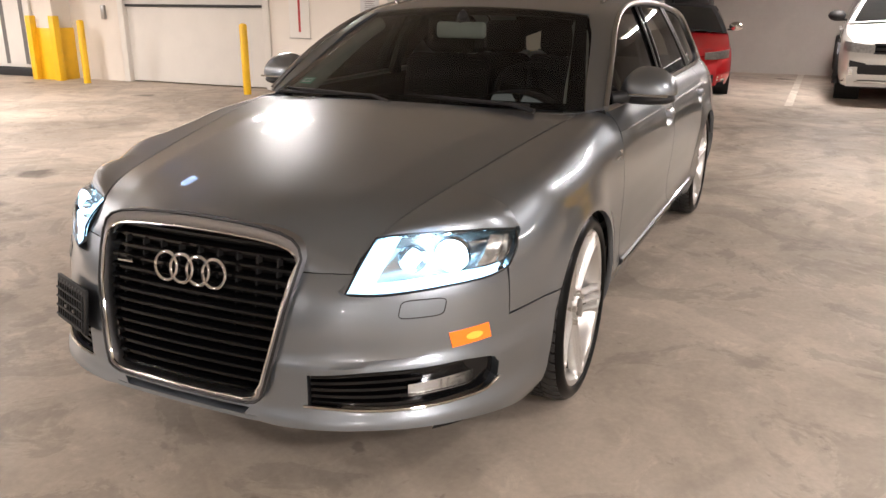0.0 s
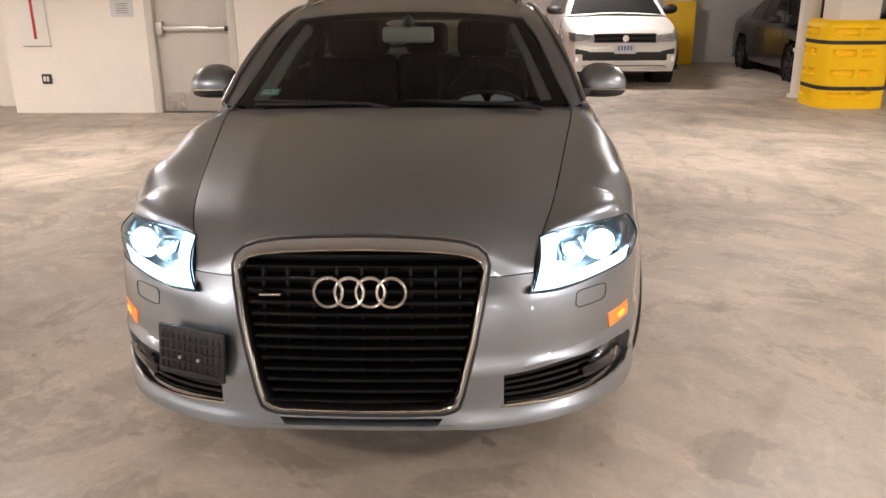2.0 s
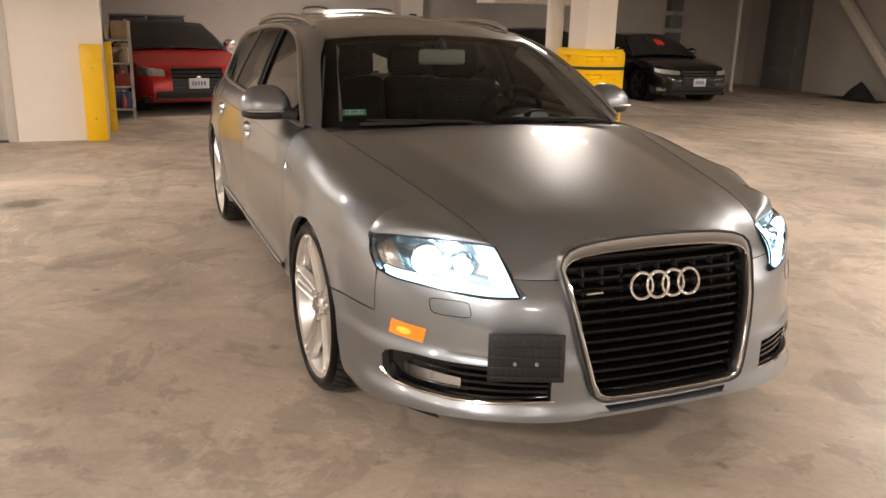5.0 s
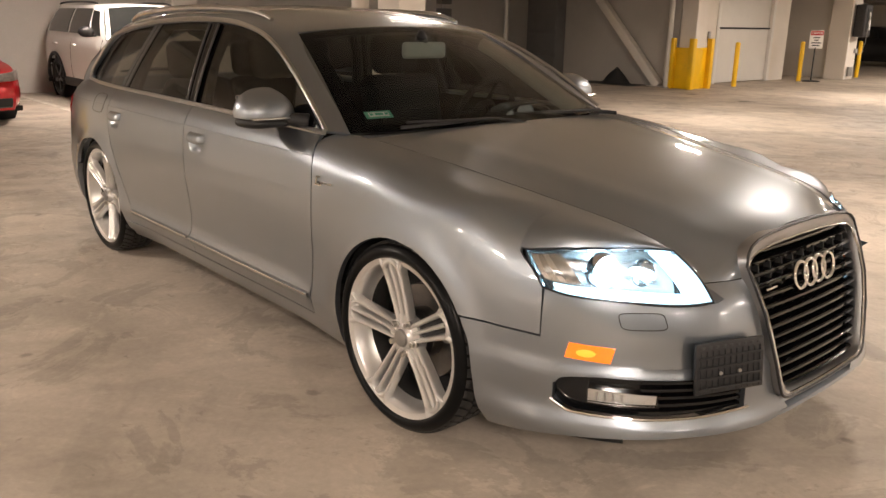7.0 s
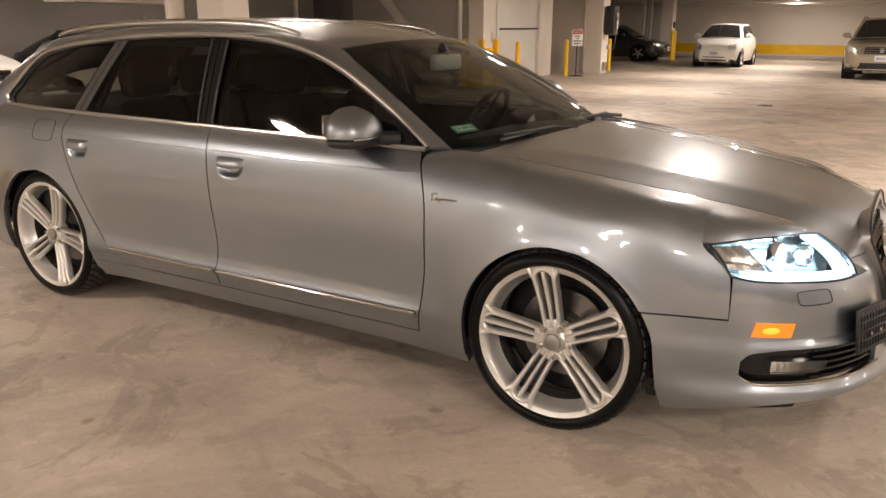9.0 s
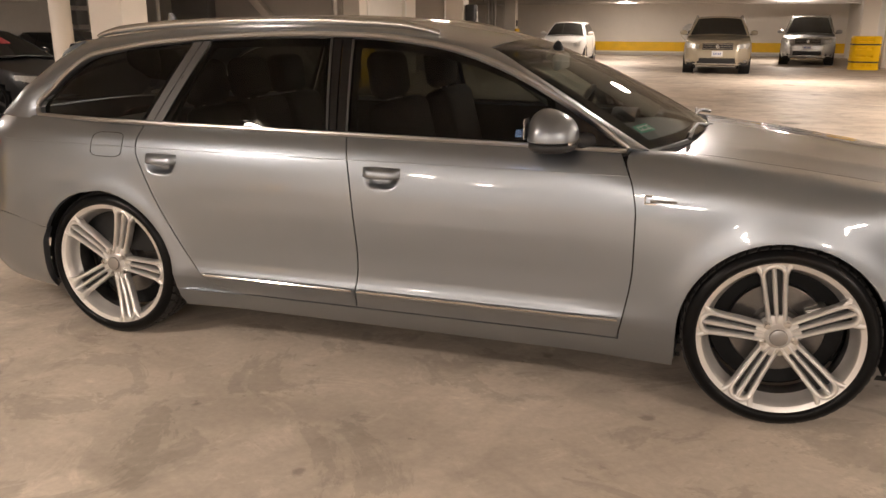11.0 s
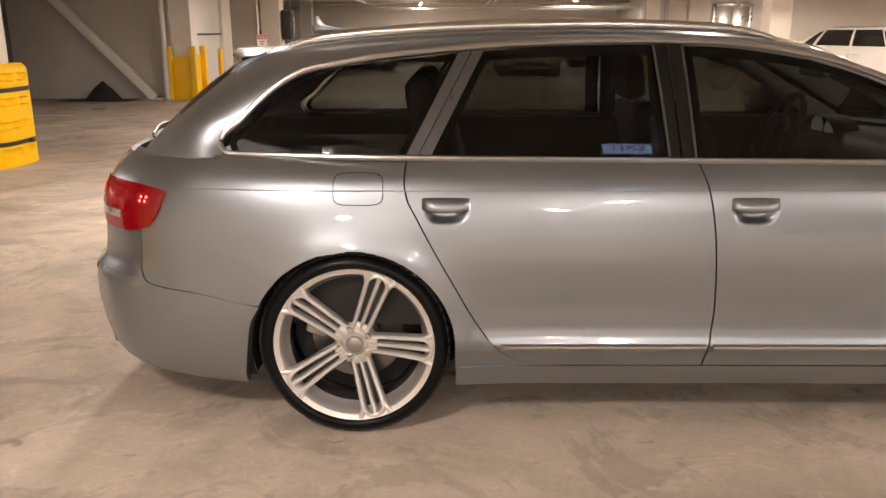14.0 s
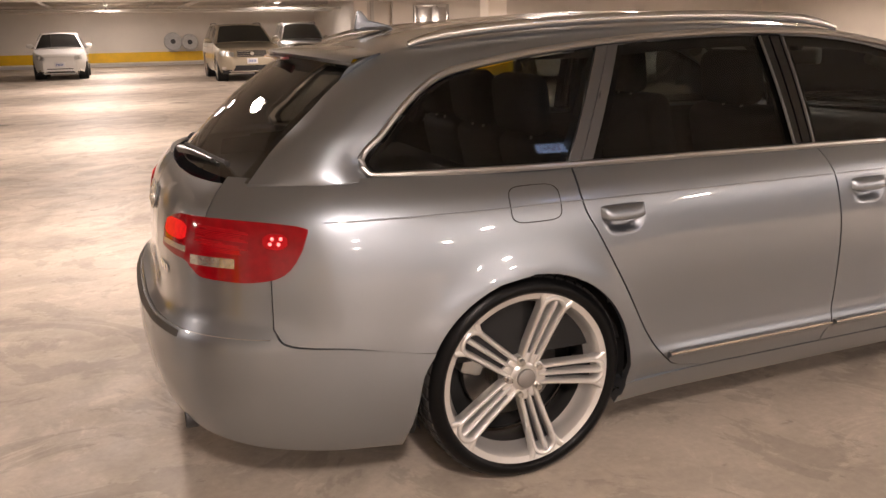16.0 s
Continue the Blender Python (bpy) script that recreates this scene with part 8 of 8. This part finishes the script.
def outlet():
    s = thing("wall_outlet", "black-framed double power outlet on the white wall", "outlet")
    part("frame", box(XA, XA + 0.012, -5.03, -4.91, 0.36, 0.48, 0.012), M_DARK, s)
    for y in (-4.995, -4.955):
        part("socket_face", box(XA + 0.012, XA + 0.015, y - 0.014, y + 0.014, 0.39, 0.45, 0.004), M_WHITEP, s)


wall_panel()
accessible_sign()
outlet()


def dark_door_end():
    """Pale leaf with dark bands and a black skirting beside the gate."""
    # unidentified pale surface, built as a wall piece with dark upright bands
    d = thing("banded_wall_piece", "white wall piece with dark upright bands and black foot", "curtain")
    part("curtain", box(XG, XG + 0.06, -12.6, -11.05, 0.14, 2.4, 0.02), M_WHITEP, d)
    part("foot", box(XG, XG + 0.14, -12.8, -11.0, 0.0, 0.14, 0.01), M_BLACK, d)
    for y in (-11.25, -11.75, -12.3):
        part("dark_band", box(XG + 0.061, XG + 0.064, y - 0.05, y + 0.05, 0.2, 2.38), M_GREYP, d, smooth=False)


dark_door_end()


# ---------- steel brace, cabinet, cover heap ----------
def brace():
    b = thing("steel_brace", "white painted square steel wall brace at a slant", "brace")
    p, q = Vector((-8.75, 13.42, 0.02)), Vector((-11.35, 13.42, 2.72))
    d = (q - p)
    bm = box(-0.09, 0.09, -0.09, 0.09, 0, d.length, 0.012)
    bmesh.ops.transform(bm, matrix=Matrix.Translation(p) @ d.to_track_quat("Z", "Y").to_matrix().to_4x4(), verts=bm.verts)
    part("brace_bar", bm, M_WALL, b)
    part("foot_plate", box(-9.0, -8.55, 13.30, 13.56, 0, 0.02, 0.004), M_WALL, b)
    for x in (-8.95, -8.6):
        part("anchor_bolt", tube((x, 13.34, 0.02), (x, 13.34, 0.045), 0.012, 6), M_GSTEEL, b)
    p, q = Vector((-12.9, 13.42, 2.2)), Vector((-11.6, 13.42, 2.74))
    d = q - p
    bm = box(-0.07, 0.07, -0.07, 0.07, 0, d.length, 0.012)
    bmesh.ops.transform(bm, matrix=Matrix.Translation(p) @ d.to_track_quat("Z", "Y").to_matrix().to_4x4(), verts=bm.verts)
    part("upper_brace", bm, M_WALL, b)


def dark_cabinet():
    c = thing("electrical_cabinet", "tall dark grey panelled electrical cabinet against the wall", "cabinet")
    part("cabinet_body", box(-12.75, -11.75, 13.25, 13.59, 0, 2.15, 0.01), M_GREYP, c)
    for k in range(4):
        part("front_panel", box(-12.72, -11.78, 13.235, 13.25, 0.06 + 0.53 * k, 0.54 + 0.53 * k, 0.006), M_GREYP, c)


def cover_heap():
    h = bmesh.new()
    bmesh.ops.create_grid(h, x_segments=40, y_segments=24, size=0.5)
    for v in h.verts:
        x, y = v.co.x * 1.5, v.co.y * 0.7
        r = math.hypot((x - 0.12) / 0.35, y / 0.25)
        z = 0.36 * max(0, 1 - r) ** 0.8 + 0.05 * max(0, 1 - math.hypot(x / 0.75, y / 0.35)) + 0.03 * noise.noise(Vector((x * 7, y * 7, 1))) * max(0, 1 - math.hypot(x / 0.75, y / 0.35))
        v.co = (x, y, max(0.004, z))
    t = thing("cover_heap", "crumpled black cloth cover heaped on the floor", "cover", at=pose(-9.85, 13.15, 0, 0, 0, 0))
    part("cloth", h, M_BLACK, t)


brace()
dark_cabinet()
cover_heap()


# ---------- warning sign on a stand, ticket machine ----------
def stand_sign():
    s = thing("floor_sign", "white warning board with red header on a black stand", "sign", at=pose(-7.68, 18.62, 0, 0, 0, 62))
    part("foot", lathe([(0, 0), (0.22, 0), (0.22, 0.012), (0.16, 0.03), (0.03, 0.04), (0, 0.04)], 28), M_BLACK, s)
    part("pole", tube((0, 0, 0.03), (0, 0, 0.86), 0.018, 10), M_BLACK, s)
    b = part("board", box(-0.20, 0.20, -0.012, 0.012, 0.83, 1.28, 0.006), M_WHITEP, s)
    part("header", box(-0.185, 0.185, -0.0135, -0.012, 1.155, 1.265), M_RED, b, smooth=False)
    words("header_words", "DANGER", 0.075, Matrix.Translation((0, -0.0145, 1.21)) @ Matrix.Rotation(radians(90), 4, "X"), M_WHITEP, b)
    for k, w in enumerate((0.20, 0.12, 0.30, 0.24)):
        part("print_bar", box(-w / 2, w / 2, -0.0135, -0.012, 1.085 - 0.065 * k, 1.115 - 0.065 * k), M_INK, b, smooth=False)


def machine():
    m = thing("ticket_machine", "black wall telephone hood with a white notice, on the column", "ticket machine")
    x = -7.45
    part("hood", box(x, x + 0.30, 20.12, 20.55, 1.12, 1.95, 0.05), M_DARK, m)
    part("front_plate", box(x + 0.30, x + 0.31, 20.20, 20.47, 1.25, 1.85, 0.01), M_BLACK, m)
    part("handset", sweep([(x + 0.33, 20.28, 1.75), (x + 0.35, 20.28, 1.65), (x + 0.35, 20.28, 1.55), (x + 0.33, 20.28, 1.45)], 0.022, 8), M_WHITEP, m)
    part("notice", box(x + 0.311, x + 0.314, 20.36, 20.46, 1.30, 1.55), M_PAPER, m, smooth=False)
    part("cord", sweep([(x + 0.33, 20.3, 1.43), (x + 0.30, 20.32, 1.0), (x + 0.24, 20.36, 0.72), (x + 0.12, 20.4, 0.66), (x + 0.02, 20.44, 0.78)], 0.008, 6), M_GSTEEL, m)
    part("junction_box", box(x, x + 0.06, 20.42, 20.54, 0.70, 0.82, 0.008), M_GSTEEL, m)
    part("meter_box", box(x, x + 0.05, 20.15, 20.40, 0.10, 0.34, 0.008), M_GSTEEL, m)


stand_sign()
machine()


# ---------- bay clutter: shelf rack, bins ----------
def bottle_rack():
    r = thing("shelf_rack", "metal shelf rack filled with bottles and small boxes", "shelf", at=pose(-9.7, -1.44, 0))
    for x in (-0.95, 0.95):
        for y in (-0.14, 0.14):
            part("upright", box(x - 0.02, x + 0.02, y - 0.02, y + 0.02, 0, 1.28), M_GSTEEL, r, smooth=False)
    for z in (0.12, 0.42, 0.72, 1.02):
        part("shelf", box(-0.97, 0.97, -0.16, 0.16, z, z + 0.02), M_GSTEEL, r, smooth=False)
    rnd = random.Random(4)
    cols = [mat("pack_" + n, c, 0.45, vary=0.1) for n, c in (("blue", (0.05, 0.08, 0.22)), ("red", (0.30, 0.05, 0.04)), ("white", (0.6, 0.58, 0.55)), ("dark", (0.04, 0.04, 0.05)), ("tan", (0.35, 0.25, 0.15)))]
    for z in (0.14, 0.44, 0.74, 1.04):
        x = -0.90
        while x < 0.88:
            w = rnd.uniform(0.07, 0.13)
            h = rnd.uniform(0.14, 0.24)
            b = tagged(obj("bottle" if rnd.random() < 0.6 else "carton", lathe([(0, 0), (w * 0.42, 0), (w * 0.42, h * 0.68), (w * 0.16, h * 0.86), (w * 0.16, h), (0, h)], 10) if rnd.random() < 0.6 else box(-w * 0.42, w * 0.42, -0.1, 0.1, 0, h, 0.004), rnd.choice(cols), smooth=True), "small coloured product bottle or carton on the rack", "bottle", "goods on the rack")
            b.matrix_basis = pose(-9.7 + x, -1.44 + rnd.uniform(0.0, 0.05), z)
            x += w + 0.015


def bins():
    for k, (x, z) in enumerate(((-12.35, 0), (-12.35, 0.34), (-12.35, 0.68), (-12.35, 1.02))):
        for j in range(2):
            y = -1.22 + 0.62 * j
            b = thing("storage_bin", "dark plastic storage bin with a white label, stacked", "storage bin", "stacked bins", pose(x, y, z))
            part("tub", box(-0.36, 0.30, -0.29, 0.29, 0.0, 0.30, 0.03), M_DARK, b)
            part("lid", box(-0.38, 0.32, -0.30, 0.30, 0.30, 0.335, 0.012), M_GREYP, b)
            part("label", box(0.30, 0.304, -0.10, 0.10, 0.10, 0.22), M_PAPER, b, smooth=False)


bottle_rack()
bins()
corner_guard(-11.3, -11.2, -1.62, -1.52, 1.15, "yellow steel guard on a bay wall edge")


# ---------- ceiling services ----------
def hung_board():
    b = thing("hung_duct", "pale boxed duct hung below the ceiling", "duct")
    part("duct_box", box(-11.4, -10.6, 4.9, 6.9, 1.72, 2.25, 0.01), M_WALL, b)
    for y in (5.1, 6.7):
        part("hanger_rod", tube((-11.0, y, 2.25), (-11.0, y, CEIL), 0.01, 6), M_GSTEEL, b)


def pipes():
    for k, (x, z, r, mm) in enumerate(((-1.2, 2.42, 0.045, M_PIPE), (-0.95, 2.45, 0.03, M_PIPE), (-6.0, 2.44, 0.05, M_PIPE), (1.4, 2.40, 0.035, M_PIPE), (-2.4, 2.47, 0.025, M_GSTEEL), (5.6, 2.42, 0.05, M_PIPE))):
        p = thing("ceiling_pipe", "painted service pipe running under the ceiling", "pipe", "ceiling pipes")
        part("pipe_run", tube((x, -20, z), (x, 36.4, z), r, 12), mm, p)
        for y in range(-18, 36, 6):
            part("pipe_clamp", box(x - r - 0.008, x + r + 0.008, y - 0.02, y + 0.02, z - r - 0.008, CEIL, 0.0), M_GSTEEL, p, smooth=False)
    for k, (y, z, r) in enumerate(((12.5, 2.46, 0.04), (22.5, 2.45, 0.05), (31.5, 2.44, 0.04), (33.0, 2.40, 0.06))):
        p = thing("ceiling_pipe", "painted service pipe crossing under the ceiling", "pipe", "ceiling pipes")
        part("pipe_run", tube((-12.4, y, z - 0.12), (23.5, y, z - 0.12), r, 12), M_PIPE, p)
        for x in range(-10, 22, 6):
            part("pipe_clamp", box(x - 0.02, x + 0.02, y - r - 0.008, y + r + 0.008, z - 0.12 - r, CEIL, 0.0), M_GSTEEL, p, smooth=False)


hung_board()
pipes()


def exit_sign(x, y, z, way, lit=2.2):
    s = thing("exit_sign", "lit hanging exit sign with red letters", "exit sign", "exit signs")
    m = facing(x, y, z, way)
    part("sign_case", prism([(-0.165, -0.075), (0.165, -0.075), (0.165, 0.075), (-0.165, 0.075)], 0.05, m @ Matrix.Translation((0, 0, -0.05)), bevel=0.006), M_WHITEP, s)
    part("lit_face", prism([(-0.155, -0.065), (0.155, -0.065), (0.155, 0.065), (-0.155, 0.065)], 0.004, m), M_EXIT, s, smooth=False)
    words("exit_letters", "EXIT", 0.115, m @ Matrix.Translation((0, 0, 0.006)), M_EXITRED, s)
    for dx in (-0.1, 0.1):
        part("hanger_rod", tube((x + dx, y, z + 0.07), (x + dx, y, CEIL), 0.008, 6), M_GSTEEL, s)


M_EXIT = mat("lit_exit_panel", (0.7, 0.8, 1.0), 0.4, vary=0, emit=7.0, emit_color=(0.50, 0.66, 1.0))
M_EXITRED = mat("exit_red", (0.45, 0.01, 0.02), 0.4, vary=0, emit=0.25, emit_color=(1.0, 0.05, 0.08))
exit_sign(-1.39, -2.85, 2.37, "+y")


# ---------- far aisle: wrapped wheels, lobby panel, riser pipes, drains ----------
def wrapped_wheel(x, y, r, tilt):
    t = thing("wrapped_tyre", "tyre wrapped in pale plastic leaning on the far wall", "tyre", "wrapped tyres", pose(x, y, 0, tilt, 0, 0))
    bm = lathe([(0.10, -0.09), (r * 0.55, -0.10), (r * 0.92, -0.10), (r, -0.06), (r, 0.06), (r * 0.92, 0.10), (r * 0.55, 0.10), (0.10, 0.09)], 36, "Y", Matrix.Translation((0, 0, r)))
    for v in bm.verts:
        v.co += Vector((noise.noise(v.co * 9), noise.noise(v.co * 9 + Vector((5, 0, 0))), noise.noise(v.co * 9 + Vector((0, 7, 0))))) * 0.012
    part("wrapping", bm, mat("pale_wrap", (0.5, 0.5, 0.49), 0.3, vary=0.2, scale=12) if "pale_wrap" not in bpy.data.materials else bpy.data.materials["pale_wrap"], t)
    part("hub_hollow", lathe([(0.0, -0.095), (0.11, -0.10)], 20, "Y", Matrix.Translation((0, 0, r))), M_DARK, t)
    return t


for x, r in ((-1.35, 0.40), (-0.62, 0.36)):
    w = thing("wall_bracket", "steel wall bracket holding a wrapped tyre", "bracket", "wheel brackets")
    part("bracket_arm", box(x - 0.2, x + 0.2, 36.05, 36.5, 0.60, 0.63, 0.004), M_GSTEEL, w)
    wrapped_wheel(x, 36.25, r, -6).location.z = 0.635


def lobby():
    p = thing("lift_door", "brushed steel sliding lift door", "lift door")
    for k in range(2):
        part("door_leaf", box(7.0 + 0.62 * k, 7.6 + 0.62 * k, 26.97, 27.0, 0.02, 2.2, 0.004), M_STEEL, p)
    for x in (6.93, 8.27):
        part("door_jamb", box(x - 0.06, x + 0.06, 26.94, 27.0, 0, 2.3, 0.006), M_STEEL, p)
    part("door_head", box(6.99, 8.21, 26.94, 27.0, 2.2, 2.32, 0.006), M_STEEL, p)
    part("call_button", box(8.6, 8.7, 26.985, 27.0, 1.0, 1.15, 0.004), M_STEEL, p)


lobby()
for k, (x, y) in enumerate(((-9.35, 31.0), (-9.5, 31.05), (-9.65, 31.0), (5.05, 26.5), (5.15, 26.65), (6.0, 26.9), (-8.42, 13.2), (-11.9, 11.6))):
    p = thing("riser_pipe", "painted riser pipe from floor to ceiling", "pipe", "riser pipes")
    part("pipe", tube((x, y, 0), (x, y, CEIL), 0.045 if k % 2 else 0.06, 12), M_PIPE, p)
    part("floor_collar", lathe([(0.06, 0), (0.09, 0), (0.09, 0.02), (0.06, 0.03)], 16, m=pose(x, y, 0)), M_GSTEEL, p)


def meters():
    for k, z in enumerate((0.95, 1.35, 1.75)):
        m = thing("meter_box", "small grey electrical box with conduit on the bay wall", "meter", "meter boxes")
        part("case", box(-13.74, -13.55, 11.0, 11.35, z, z + 0.3, 0.01), M_GREYP, m)
        part("conduit", tube((-13.68, 11.17, z + 0.3), (-13.68, 11.17, z + 0.4), 0.02, 8), M_GSTEEL, m)
    b = thing("column_switch", "small dark switch box on a white column", "switch")
    part("case", box(-13.4, -13.32, 4.28, 4.42, 1.3, 1.5, 0.008), M_DARK, b)
    b = thing("column_switch", "small dark switch box on a far white column", "switch")
    part("case", box(-8.45, -8.40, 31.2, 31.36, 1.3, 1.55, 0.008), M_DARK, b)


meters()


def drain(x, y, r=0.16):
    d = thing("floor_drain", "round dark iron floor drain", "drain", "floor drains", pose(x, y, 0))
    part("ring", lathe([(r, 0.0), (r, 0.006), (r * 0.86, 0.007), (r * 0.86, 0.0)], 28), M_GSTEEL, d)
    for k in range(7):
        w = r * 0.8 * math.sqrt(max(0.05, 1 - ((k - 3) / 3.6) ** 2))
        part("grate_bar", box(-w, w, (k - 3) * r * 0.23 - 0.008, (k - 3) * r * 0.23 + 0.008, 0.0, 0.005), M_DARK, d, smooth=False)


drain(-1.5, 12.4)
drain(-9.0, 11.2, 0.14)
# parking lines
for x0, x1, y in ((-13.7, -8.9, 1.22), (-13.7, -8.9, 7.45), (-13.7, -8.9, 10.1)):
    structure("road_marking_" + str(int(y * 10)), box(x0, x1, y - 0.05, y + 0.05, 0.0, 0.004), mat("worn_line_paint", (0.62, 0.58, 0.5), 0.6, vary=0.2, scale=6, dirt=(0.36, 0.31, 0.25), dirt_amount=0.8) if "worn_line_paint" not in bpy.data.materials else bpy.data.materials["worn_line_paint"], "worn white parking line on the floor", "line")
